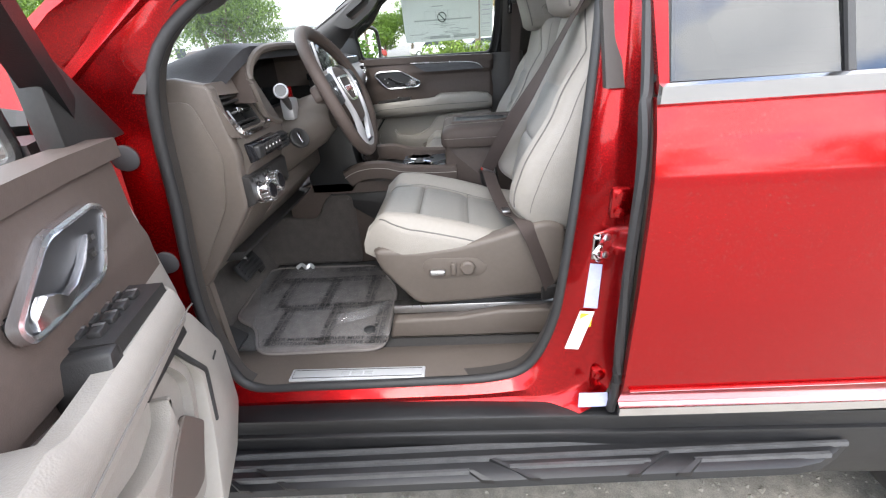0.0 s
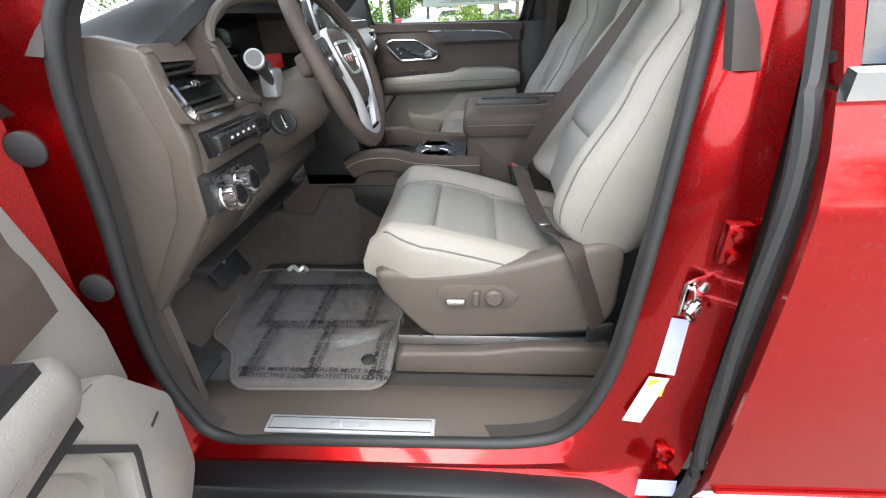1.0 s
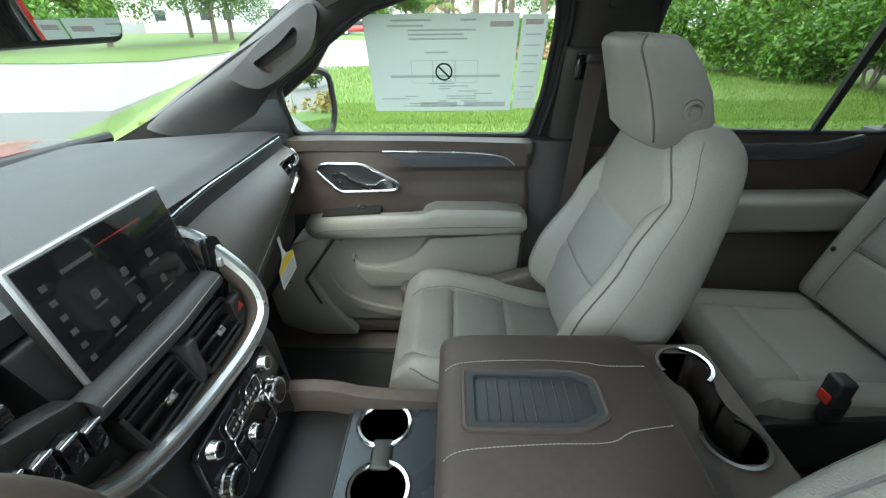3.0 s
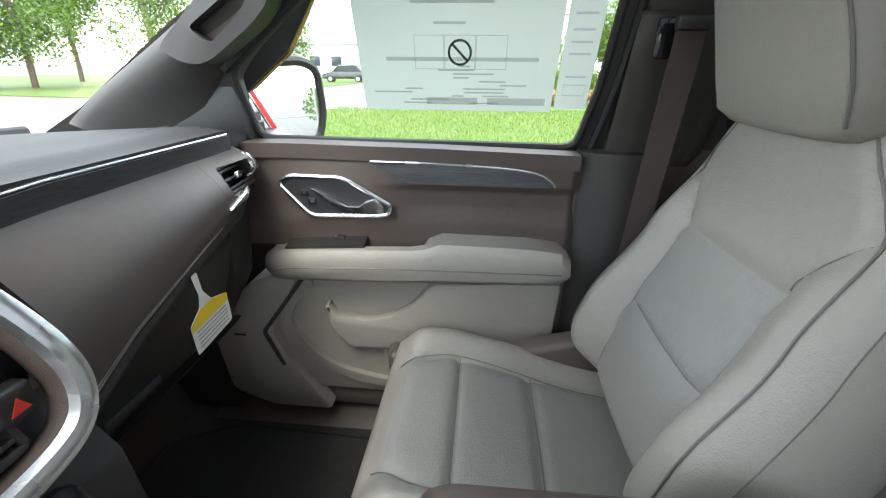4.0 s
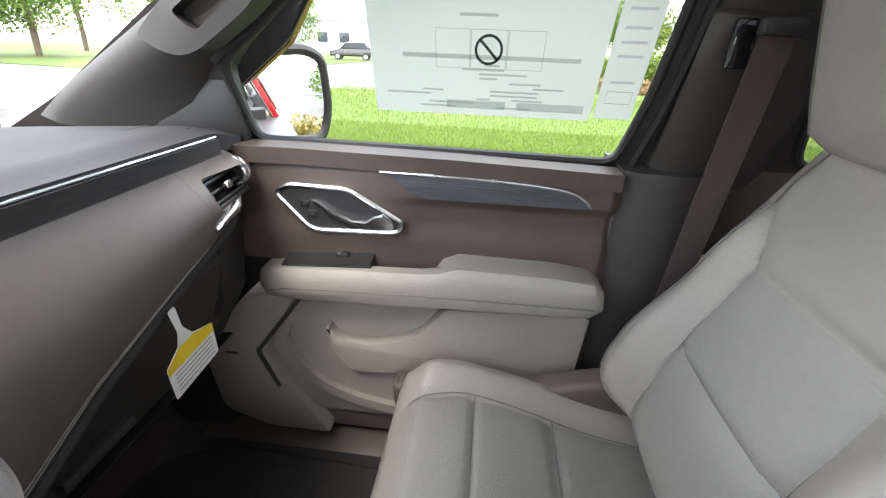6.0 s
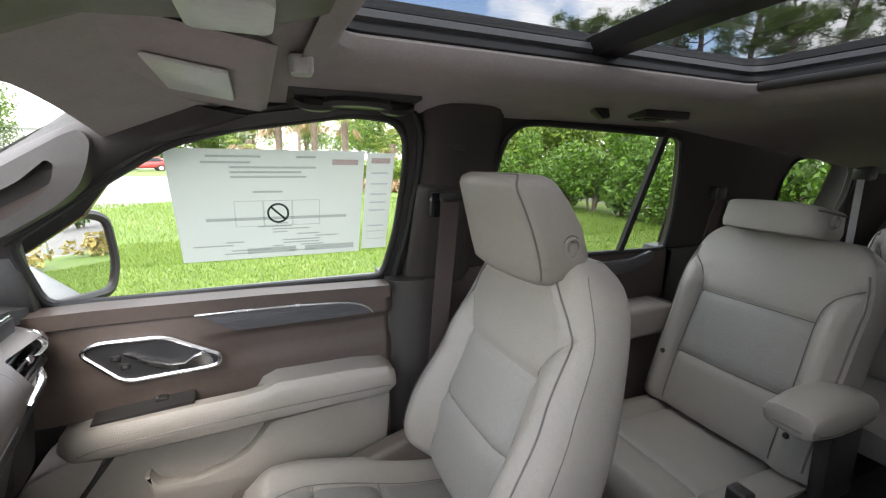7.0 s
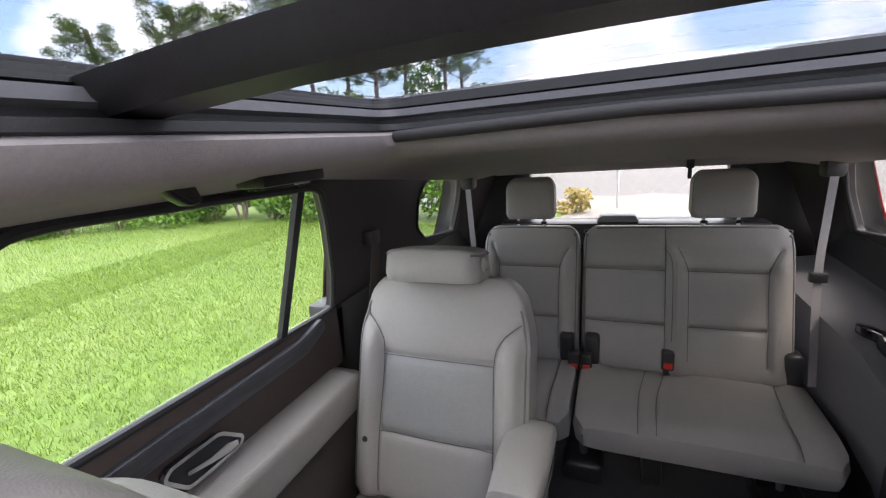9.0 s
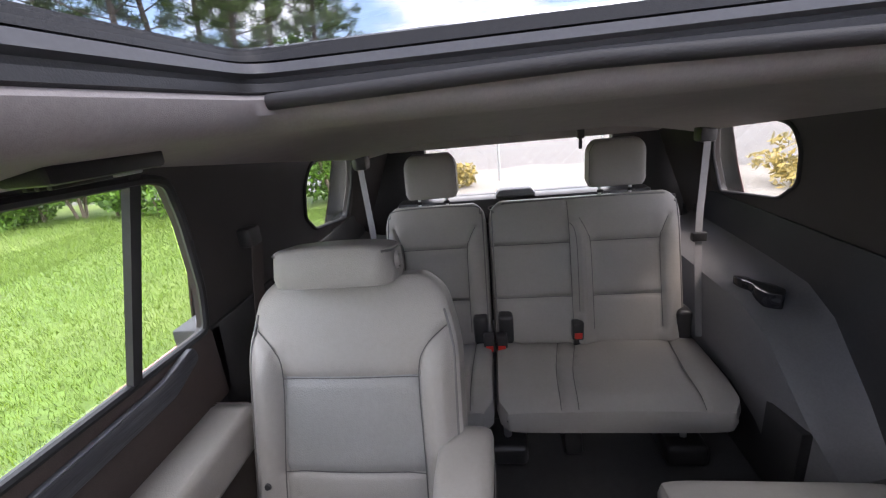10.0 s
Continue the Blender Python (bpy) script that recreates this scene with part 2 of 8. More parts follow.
def smooth_line(pts, n=6, closed=False):
    """Catmull-Rom through the points."""
    p = [Vector(q) for q in pts]
    k = len(p)
    out = []
    for i in range(k if closed else k - 1):
        a, b, c, d = (p[(i - 1) % k], p[i], p[(i + 1) % k], p[(i + 2) % k]) if closed else (p[max(i - 1, 0)], p[i], p[i + 1], p[min(i + 2, k - 1)])
        for j in range(n):
            t = j / n
            out.append(0.5 * (2 * b + (c - a) * t + (2 * a - 5 * b + 4 * c - d) * t * t + (3 * b - a - 3 * c + d) * t ** 3))
    if not closed:
        out.append(p[-1])
    return out


def sweep(pts, profile, up=(0, 0, 1), closed=False, cap=True):
    """Sweeps a closed profile [(side, up)] along a line; scale by point may be given as a fourth number."""
    bm = bmesh.new()
    p = [Vector(q[:3]) for q in pts]
    k, rings, up = len(p), [], Vector(up)
    for i in range(k):
        d = (p[(i + 1) % k] - p[(i - 1) % k]) if closed else (p[min(i + 1, k - 1)] - p[max(i - 1, 0)])
        d.normalize()
        s = d.cross(up)
        if s.length < 1e-4:
            s = d.cross(Vector((1, 0, 0.01)))
        s.normalize()
        u = s.cross(d)
        rings.append([bm.verts.new(p[i] + s * a + u * b) for a, b in profile])
    m = len(profile)
    for i in range(k if closed else k - 1):
        r, q = rings[i], rings[(i + 1) % k]
        for j in range(m):
            bm.faces.new((r[j], r[(j + 1) % m], q[(j + 1) % m], q[j]))
    if cap and not closed:
        bm.faces.new(rings[0][::-1])
        bm.faces.new(rings[-1])
    return bm


def circle(r, n=8, r2=None):
    return [(r * math.cos(2 * math.pi * i / n), (r2 or r) * math.sin(2 * math.pi * i / n)) for i in range(n)]


def tube(pts, r, n=8, closed=False, up=(0, 0, 1)):
    return sweep(pts, circle(r, n), up, closed)


def band(pts, w, t, up=(0, 0, 1), closed=False):
    return sweep(pts, [(-w / 2, -t / 2), (w / 2, -t / 2), (w / 2, t / 2), (-w / 2, t / 2)], up, closed)


def lathe(profile, n=24, m=None):
    """Turns a profile of (radius, height) round z."""
    bm = bmesh.new()
    rings = [[bm.verts.new((r * math.cos(2 * math.pi * i / n), r * math.sin(2 * math.pi * i / n), h)) for i in range(n)] for r, h in profile]
    for a, b in zip(rings, rings[1:]):
        for i in range(n):
            bm.faces.new((a[i], a[(i + 1) % n], b[(i + 1) % n], b[i]))
    bm.faces.new(rings[0][::-1])
    bm.faces.new(rings[-1])
    if m is not None:
        bm.transform(m)
    return bm


def loft(rings, closed=True, cap=True, loop=False):
    bm = bmesh.new()
    rs = [[bm.verts.new(p) for p in r] for r in rings]
    m = len(rs[0])
    for a, b in (zip(rs, rs[1:] + rs[:1]) if loop else zip(rs, rs[1:])):
        for j in range(m if closed else m - 1):
            bm.faces.new((a[j], a[(j + 1) % m], b[(j + 1) % m], b[j]))
    if cap and closed and not loop:
        bm.faces.new(rs[0][::-1])
        bm.faces.new(rs[-1])
    return bm


def sheet(fn, nu, nv, thick=None, u=(0, 1), v=(0, 1)):
    """A surface fn(u, v) -> point; thick: the way to its back face."""
    bm = bmesh.new()
    g = [[bm.verts.new(fn(u[0] + (u[1] - u[0]) * i / nu, v[0] + (v[1] - v[0]) * j / nv)) for j in range(nv + 1)] for i in range(nu + 1)]
    for i in range(nu):
        for j in range(nv):
            bm.faces.new((g[i][j], g[i + 1][j], g[i + 1][j + 1], g[i][j + 1]))
    if thick:
        off = Vector(thick)
        h = [[bm.verts.new(q.co + off) for q in row] for row in g]
        for i in range(nu):
            for j in range(nv):
                bm.faces.new((h[i][j], h[i][j + 1], h[i + 1][j + 1], h[i + 1][j]))
        for i in range(nu):
            for j in (0, nv):
                bm.faces.new((g[i][j], g[i + 1][j], h[i + 1][j], h[i][j]))
        for j in range(nv):
            for i in (0, nu):
                bm.faces.new((g[i][j], g[i][j + 1], h[i][j + 1], h[i][j]))
    return bm


def plate(outer, holes, fn, thick):
    """A plate with holes: loops of 2D points, laid out by fn(p, d), d from 0 to thick."""
    bm = bmesh.new()
    loops = []
    for lp in [outer, *holes]:
        vs = [bm.verts.new((p[0], p[1], 0)) for p in lp]
        es = [bm.edges.new((vs[i], vs[(i + 1) % len(vs)])) for i in range(len(vs))]
        loops.append((vs, es))
    bmesh.ops.triangle_fill(bm, use_beauty=True, edges=[e for _, es in loops for e in es], normal=(0, 0, 1))
    flat = [(v.co.x, v.co.y) for v in bm.verts]
    bm.verts.index_update()
    tris = [[v.index for v in f.verts] for f in bm.faces]
    ids = [[v.index for v in vs] for vs, _ in loops]
    bm.free()
    out = bmesh.new()
    a, b = [out.verts.new(fn(p, 0)) for p in flat], [out.verts.new(fn(p, thick)) for p in flat]
    for t in tris:
        out.faces.new([a[i] for i in t])
        out.faces.new([b[i] for i in t[::-1]])
    for lp in ids:
        for i in range(len(lp)):
            p, q = lp[i], lp[(i + 1) % len(lp)]
            out.faces.new((a[p], a[q], b[q], b[p]))
    return out


def basis(origin, ex, ey, ez):
    m = Matrix.Identity(4)
    for i, e in enumerate((ex, ey, ez)):
        e = Vector(e)
        for j in range(3):
            m[j][i] = e[j]
    m.translation = origin
    return m


MIRROR_Y = Matrix.Diagonal((1, -1, 1, 1))


def round_poly(pts, r, n=4):
    """Rounds the corners of a 2D polygon."""
    out, k = [], len(pts)
    for i in range(k):
        a, b, c = Vector(pts[i - 1][:2]), Vector(pts[i][:2]), Vector(pts[(i + 1) % k][:2])
        d1, d2 = a - b, c - b
        q = min(r, d1.length * 0.45, d2.length * 0.45)
        s, e = b + d1.normalized() * q, b + d2.normalized() * q
        for j in range(n + 1):
            t = j / n
            out.append(tuple((1 - t) ** 2 * s + 2 * t * (1 - t) * b + t * t * e))
    return out


def sm(x, a, b):
    t = max(0.0, min(1.0, (x - a) / (b - a)))
    return t * t * (3 - 2 * t)

# ---------- body shell ----------
def side_y(z):
    """Half width of the inner side above the belt line."""
    return 0.81 - 0.395 * (z - 1.33)


FRONT_WIN = [(-.395, 1.335), (.295, 1.33), (.318, 1.45), (.325, 1.60), (.318, 1.68), (.285, 1.715), (.20, 1.722), (.09, 1.705), (-.03, 1.685), (-.136, 1.655), (-.27, 1.57), (-.41, 1.475)]
REAR_WIN = [(.60, 1.345), (1.335, 1.330), (1.30, 1.45), (1.22, 1.62), (1.17, 1.70), (1.13, 1.712), (.66, 1.725), (.60, 1.72), (.565, 1.68), (.56, 1.58), (.575, 1.42)]
QUARTER_WIN = [(1.96, 1.40), (2.36, 1.345), (2.32, 1.50), (2.24, 1.62), (2.15, 1.648), (1.84, 1.660), (1.785, 1.645), (1.78, 1.58), (1.84, 1.47)]
SIDE_OUT = [(-1.0, 1.30), (2.62, 1.30), (2.58, 1.50), (2.45, 1.76), (.0, 1.76), (-.20, 1.70), (-.50, 1.555), (-.78, 1.40)]

body = thing("suv_body", "deep red metallic sport utility vehicle body with dark cabin trim", "car")


def on_side(s, off=0.0):
    def f(p, d):
        return (p[0], s * (side_y(p[1]) + off + d), p[1])
    return f


def loop3(lp, s, off):
    return [(p[0], s * (side_y(p[1]) + off), p[1]) for p in lp]


# window surround trim on both sides; the near side keeps its front door opening free
part("side_window_trim", plate(SIDE_OUT, [round_poly(FRONT_WIN, .03, 3), round_poly(REAR_WIN, .03, 3), round_poly(QUARTER_WIN, .04, 4)], on_side(1), 0.022), PILLAR, body, "dark window surround trim")
NEAR_OUT = [(.40, 1.30), (2.62, 1.30), (2.58, 1.50), (2.45, 1.76), (.0, 1.76), (-.20, 1.70), (-.50, 1.555), (-.78, 1.40), (-1.0, 1.30), (-.60, 1.30), (-.50, 1.40), (-.27, 1.57), (-.136, 1.655), (.09, 1.715), (.30, 1.735), (.385, 1.68), (.395, 1.5)]
part("side_window_trim", plate(NEAR_OUT, [round_poly(REAR_WIN, .03, 3), round_poly(QUARTER_WIN, .04, 4)], on_side(-1), 0.022), PILLAR, body, "dark window surround trim")
for s in (1, -1):
    for lp, w in ((FRONT_WIN, .009), (REAR_WIN, .009), (QUARTER_WIN, .007)):
        if s == -1 and lp is FRONT_WIN:
            continue
        ring = smooth_line(loop3(round_poly(lp, .03, 3), s, -.001), 1, True)
        part("window_seal", tube(ring, w, 8, True, (0, 1, 0)), RUBBER, body, "black rubber window seal")
        gl = plate(lp, [], on_side(s, .024), .004)
        part("window_pane", gl, CLEAR if lp is FRONT_WIN else (REARTINT if lp is QUARTER_WIN and s == -1 else TINT), body, "side window glass")
    # slim upright between the two rear panes
    part("window_divider", band([(1.122, s * side_y(1.32), 1.32), (1.096, s * side_y(1.725), 1.725)], .022, .014, (0, 1, 0)), RUBBER, body)

# outer skin, one side each: lower body, upper frame
def skin_y(z):
    pts = [(.45, .93), (.607, .965), (.70, .998), (.90, 1.0), (1.08, .996), (1.17, .990), (1.234, .974), (1.30, .948), (1.34, .93), (1.72, .765), (1.84, .70)]
    for (a, p), (b, q) in zip(pts, pts[1:]):
        if z <= b:
            return p + (q - p) * max(0, (z - a)) / (b - a)
    return pts[-1][1]


def skin(s, x0, x1, z0, z1, nx=6, nz=24, thick=.012):
    return sheet(lambda u, v: (u, s * skin_y(v), v), nx, nz, (0, -s * thick, 0), (x0, x1), (z0, z1))


def grow(lp, gx, lo, hi):
    """A window outline let out sideways, down and up."""
    c = Vector((sum(p[0] for p in lp) / len(lp), sum(p[1] for p in lp) / len(lp)))
    return [(p[0] + (gx if p[0] > c.x else -gx), max(1.252, p[1] - lo) if p[1] < c.y else p[1] + hi) for p in lp]


UP_OUT = [(-.75, 1.240), (2.62, 1.240), (2.58, 1.50), (2.45, 1.80), (.0, 1.80), (-.22, 1.74), (-.50, 1.58)]
def on_skin(s):
    def f(p, d):
        return (p[0], s * (skin_y(p[1]) - d), p[1])
    return f
part("upper_body_side", plate(UP_OUT, [grow(FRONT_WIN, .05, .06, .02), grow(REAR_WIN, .16, .10, .03), grow(QUARTER_WIN, .09, .10, .03)], on_skin(1), .02), RED, body)
part("inner_side_frame", plate([(p[0], p[1] + .004) for p in UP_OUT], [grow(FRONT_WIN, .045, .055, .015), grow(REAR_WIN, .11, .09, .015), grow(QUARTER_WIN, .0, .05, .005)], lambda p, d: (p[0], skin_y(p[1]) - .024 - d, p[1]), .006), BLACK_PL, body, "black inner window frame")
NEAR_UP = [(.455, 1.296), (2.62, 1.296), (2.58, 1.50), (2.45, 1.80), (.0, 1.80), (-.22, 1.74), (-.50, 1.58), (-.80, 1.36), (-.62, 1.33), (-.42, 1.50), (-.16, 1.68), (.10, 1.745), (.33, 1.76), (.43, 1.70), (.445, 1.5)]
part("upper_body_side", plate(NEAR_UP, [[(.470, 1.312), (1.37, 1.312), (1.34, 1.45), (1.27, 1.63), (1.20, 1.745), (1.15, 1.765), (.58, 1.768), (.49, 1.74), (.473, 1.60)], grow(QUARTER_WIN, .09, .06, .03)], on_skin(-1), .02), RED, body)
part("inner_side_frame", plate([(1.40, 1.262), (2.62, 1.262), (2.58, 1.50), (2.45, 1.79), (1.30, 1.79), (1.36, 1.55)], [grow(QUARTER_WIN, .04, .05, .015)], lambda p, d: (p[0], -(skin_y(p[1]) - .024 - d), p[1]), .006), BLACK_PL, body, "black inner window frame")
part("front_fender", skin(1, -1.75, -.62, .62, 1.27), RED, body)
part("front_fender", skin(-1, -1.75, -.66, .62, 1.27), RED, body)
part("quarter_panel", skin(1, 1.36, 2.75, .80, 1.238), RED, body)
part("quarter_panel", skin(-1, 1.362, 2.75, .80, 1.294), RED, body)
part("hood", sheet(lambda u, v: (-1.12 - .95 * u, -.86 + 1.72 * v, 1.325 - .12 * u * u + .02 * math.cos((v - .5) * 3.0) - .05 * abs(v - .5) ** 2), 12, 16, (0, 0, -.02)), RED, body, "deep red metallic bonnet")
part("nose", sheet(lambda u, v: (-2.07 - .06 * math.sin(u * 3), -.86 + 1.72 * v, 1.205 - .70 * u), 8, 8, (.03, 0, 0)), RED, body)
part("tailgate", plate([(-.86, .50), (.86, .50), (.84, 1.2), (.62, 1.74), (-.62, 1.74), (-.84, 1.2)], [[(-.46, 1.335), (.47, 1.335), (.46, 1.60), (-.45, 1.60)]], lambda p, d: (2.72 - .12 * max(0, p[1] - 1.2) + d, p[0], p[1]), .06), BLACK_PL, body, "dark tailgate inner trim")
part("rear_window", plate([(-.47, 1.325), (.48, 1.325), (.47, 1.61), (-.46, 1.61)], [], lambda p, d: (2.745 - .12 * max(0, p[1] - 1.2) + d, p[0], p[1]), .004), REARTINT, body, "tinted rear window glass")

# windshield, scuttle and A pillars
def ws(u, v):
    y = -.80 + 1.60 * u
    k = 1 - .22 * v
    return (-1.06 + .86 * v + .10 * (2 * u - 1) ** 2 * (1 - .5 * v), y * k, 1.335 + .41 * v)
part("windshield", sheet(ws, 16, 10, (.003, 0, -.004)), CLEAR, body, "clear laminated windshield")
part("windshield_seal", tube([ws(u / 16, 0.0) for u in range(17)], .016, 8), RUBBER, body)
part("cowl", rbox(-1.20, -1.06, -.85, .85, 1.20, 1.322, .02), BLACK_PL, body)
for s in (1, -1):
    secs = [((-.82, .775, 1.362), (-.47, .812, 1.345)), ((-.70, .742, 1.428), (-.425, .775, 1.462)), ((-.473, .705, 1.552), (-.285, .725, 1.572)), ((-.33, .683, 1.640), (-.150, .690, 1.655)), ((-.235, .655, 1.705), (-.035, .672, 1.695)), ((-.16, .63, 1.748), (.02, .665, 1.712))]
    rings = []
    for w_, f_ in secs:
        w_, f_ = Vector(w_), Vector(f_)
        i_ = Vector((.010, -.022, -.012))
        pts_ = [w_ + Vector((-.02, .05, .02)), w_, w_.lerp(f_, .10) + i_ * .7, w_.lerp(f_, .30) + i_ * 1.25, w_.lerp(f_, .55) + i_ * 1.3, w_.lerp(f_, .85) + i_ * .9, f_ + i_ * .1, f_ + Vector((0, .05, 0))]
        rings.append([(p_.x, s * p_.y, p_.z) for p_ in pts_])
    cols = [smooth_line([r_[k_] for r_ in rings], 4) for k_ in range(8)]
    part("pillar_joint", tube([(-.205, s * .632, 1.722), (-.178, s * .645, 1.695), (-.150, s * .660, 1.668), (-.140, s * .678, 1.652)], .0022, 6), BLACK_PL, body)
    part("a_pillar_trim", loft([[cols[k_][i2] for k_ in range(8)] for i2 in range(len(cols[0]))]), PILLAR_A, body, "grey-brown pillar trim", None, 55)

# roof, headliner and glass roof
RX0, RX1, RY = .125, 1.055, .40
def roof_z(x, y):
    return 1.90 - .10 * (y / .75) ** 2 - .02 * ((x - .9) / 1.6) ** 2 * 2
part("roof_panel", plate([(-.20, -.66), (2.55, -.66), (2.60, -.3), (2.60, .3), (2.55, .66), (-.20, .66), (-.26, .3), (-.26, -.3)], [[(.08, -.47), (1.12, -.47), (1.12, .47), (.08, .47)]], lambda p, d: (p[0], p[1], roof_z(*p) - d), .012), RED, body)
def glass_z(x, y):
    return 1.881 - .019 * (y / .46) ** 2 - .04 * ((x - .9) / 1.6) ** 2
part("roof_glass", sheet(lambda u, v: (.09 + .525 * u, -.46 + .92 * v, glass_z(.09 + .525 * u, -.46 + .92 * v)), 6, 16, (0, 0, -.005)), ROOFGL, body, "tinted sliding roof glass")
part("roof_glass", sheet(lambda u, v: (.64 + .47 * u, -.46 + .92 * v, glass_z(.64 + .47 * u, -.46 + .92 * v)), 6, 16, (0, 0, -.005)), ROOFGL, body, "tinted fixed roof glass")

for s in (1, -1):
    part("roof_edge", loft([[(x, s * .650, roof_z(x, .650) + .001), (x, s * .690, roof_z(x, .66) - .006), (x, s * .718, 1.812), (x, s * .722, 1.792), (x, s * .700, 1.790), (x, s * .650, roof_z(x, .650) - .012)] for x in (-.20, .2, .7, 1.2, 1.7, 2.2, 2.5)]), RED, body)

def liner_z(x, y):
    e = max(0.0, abs(y) - .36)
    f = max(0.0, -.02 - x)
    r = max(0.0, x - 1.1)
    return 1.775 - .25 * e ** 1.4 - .35 * f - .105 * min(r, 1.2) ** 1.1
lin = bmesh.new()
NX, NY = 70, 40
def lx(i):
    return -.22 + 2.84 * i / NX
def ly(j):
    return -.66 + 1.32 * j / NY
gv = {}
for i in range(NX + 1):
    for j in range(NY + 1):
        x, y = lx(i), ly(j)
        for a, b in ((RX0 - .03, 0), (RX1 + .03, 0)):
            if abs(x - a) < .022:
                x = a
        if abs(abs(y) - RY - .025) < .017:
            y = math.copysign(RY + .025, y)
        gv[i, j] = lin.verts.new((x, y, liner_z(x, y)))
for i in range(NX):
    for j in range(NY):
        q = [gv[i, j], gv[i + 1, j], gv[i + 1, j + 1], gv[i, j + 1]]
        c = sum((v.co for v in q), Vector()) / 4
        if RX0 - .03 < c.x < RX1 + .03 and abs(c.y) < RY + .025:
            continue
        lin.faces.new(q)
bmesh.ops.delete(lin, geom=[v for v in lin.verts if not v.link_faces], context="VERTS")
headliner = tagged(put("headliner", lin, HEADLINER), "dark grey-brown woven cloth headliner", "headliner", kind="structure")

def ring_at(g, z, r=.05):
    return [(x, y, z) for x, y in round_poly([(RX0 - g, -RY - g), (RX1 + g, -RY - g), (RX1 + g, RY + g), (RX0 - g, RY + g)], r, 5)]
roof_frame = thing("panoramic_roof_frame", "black and grey frame round the panoramic glass roof", "sunroof frame")
part("cloth_surround", loft([ring_at(.05, 1.762), ring_at(.022, 1.768), ring_at(.004, 1.785), ring_at(.0, 1.803), ring_at(.012, 1.812)], cap=False), HEADLINER, roof_frame, "rolled cloth edge")
part("guide_rail", loft([ring_at(.014, 1.806), ring_at(.004, 1.812), ring_at(.006, 1.822), ring_at(.026, 1.825), ring_at(.026, 1.832)], cap=False), BLACK_PL, roof_frame)
part("guide_rail", loft([ring_at(.028, 1.830), ring_at(.018, 1.836), ring_at(.022, 1.848), ring_at(.045, 1.850)], cap=False), mat("grey_rail", (.12, .12, .125), .4), roof_frame, "grey aluminium rail")
part("glass_seal", loft([ring_at(.050, 1.846), ring_at(.030, 1.852), ring_at(.034, 1.868), ring_at(.07, 1.876)], cap=False), BLACK_PL, roof_frame)
part("cross_member", loft([[(.590, y, glass_z(.63, y) - .007), (.594, y, glass_z(.63, y) - .024), (.606, y, glass_z(.63, y) - .038), (.650, y, glass_z(.63, y) - .040), (.664, y, glass_z(.63, y) - .026), (.668, y, glass_z(.63, y) - .007)] for y in [-.455 + .07 * k for k in range(14)]]), BLACK_PL, roof_frame, "black cross beam between two panes")
part("shade_roller", tube([(RX1 - .008, -RY + .01, 1.800), (RX1 - .008, 0, 1.808), (RX1 - .008, RY - .01, 1.800)], .010, 12), PILLAR_A, roof_frame, "rolled sun blind")

# floor, sills, tunnel
floor = tagged(put("floor", rbox(-1.0, 2.80, -.80, .80, .54, .598, .005), CARPET), "dark carpeted cabin floor", "floor", kind="structure")
part("firewall", sheet(lambda u, v: (-.66 - .28 * v, -.80 + 1.60 * u, .60 + .62 * v), 6, 8, (-.02, 0, 0)), CARPET_BR, body, "carpeted footwell front wall")
for s in (1, -1):
    part("sill_trim", prism([(s * .70, .598), (s * .76, .614), (s * .87, .616), (s * .87, .595), (s * .80, .56)], "x", -.60, .46, .006), BROWN_PL, body, "dark brown scuff trim")
    part("lower_side_wall", rbox(.46, 1.4, s * .80 - .02, s * .80 + .02, .56, .72, .005), BLACK_PL, body)
    part("rocker", rbox(-.70, 1.45, s * .918 - .040, s * .918 + .040, .38, .580, .010), BOARD, body, "black plastic rocker cladding")
    part("rocker_lip", rbox(-.70, 1.45, s * .94 - .030, s * .94 + .030, .38, .538, .010), BOARD, body, "black stepped rocker lip")
    part("kick_panel", rbox(-.72, -.53, s * .76 - .03, s * .80 + .03, .60, 1.0, .02), PILLAR if s > 0 else BROWN_PL, body)

# near side door opening: seal and red jamb
SEAL = [(-.455, -.845, 1.39), (-.497, -.862, 1.10), (-.520, -.872, .86), (-.50, -.874, .70), (-.455, -.872, .612), (-.30, -.872, .606), (.0, -.872, .612), (.18, -.872, .622), (.27, -.868, .66), (.325, -.860, .78), (.348, -.850, .93), (.375, -.815, 1.15), (.402, -.765, 1.42), (.405, -.70, 1.60), (.375, -.655, 1.70), (.28, -.640, 1.735), (.06, -.655, 1.715), (-.15, -.690, 1.64), (-.32, -.76, 1.535)]
OUTER = [(-.60, -.955, 1.41), (-.635, -.975, 1.10), (-.645, -.975, .86), (-.63, -.97, .70), (-.60, -.955, .575), (-.30, -.945, .562), (.0, -.945, .562), (.20, -.945, .566), (.36, -.95, .572), (.44, -.945, .66), (.445, -.935, .90), (.447, -.915, 1.15), (.452, -.865, 1.42), (.455, -.80, 1.60), (.43, -.755, 1.73), (.30, -.735, 1.775), (.06, -.75, 1.755), (-.20, -.79, 1.68), (-.42, -.87, 1.56)]
a, b = smooth_line(SEAL, 5, True), smooth_line(OUTER, 5, True)
mid1 = [p.lerp(q, .35) + Vector((0, -.002, 0)) for p, q in zip(a, b)]
mid2 = [p.lerp(q, .62) + Vector((0, .018, 0)) for p, q in zip(a, b)]
mid3 = [p.lerp(q, .80) + Vector((0, .022, 0)) for p, q in zip(a, b)]
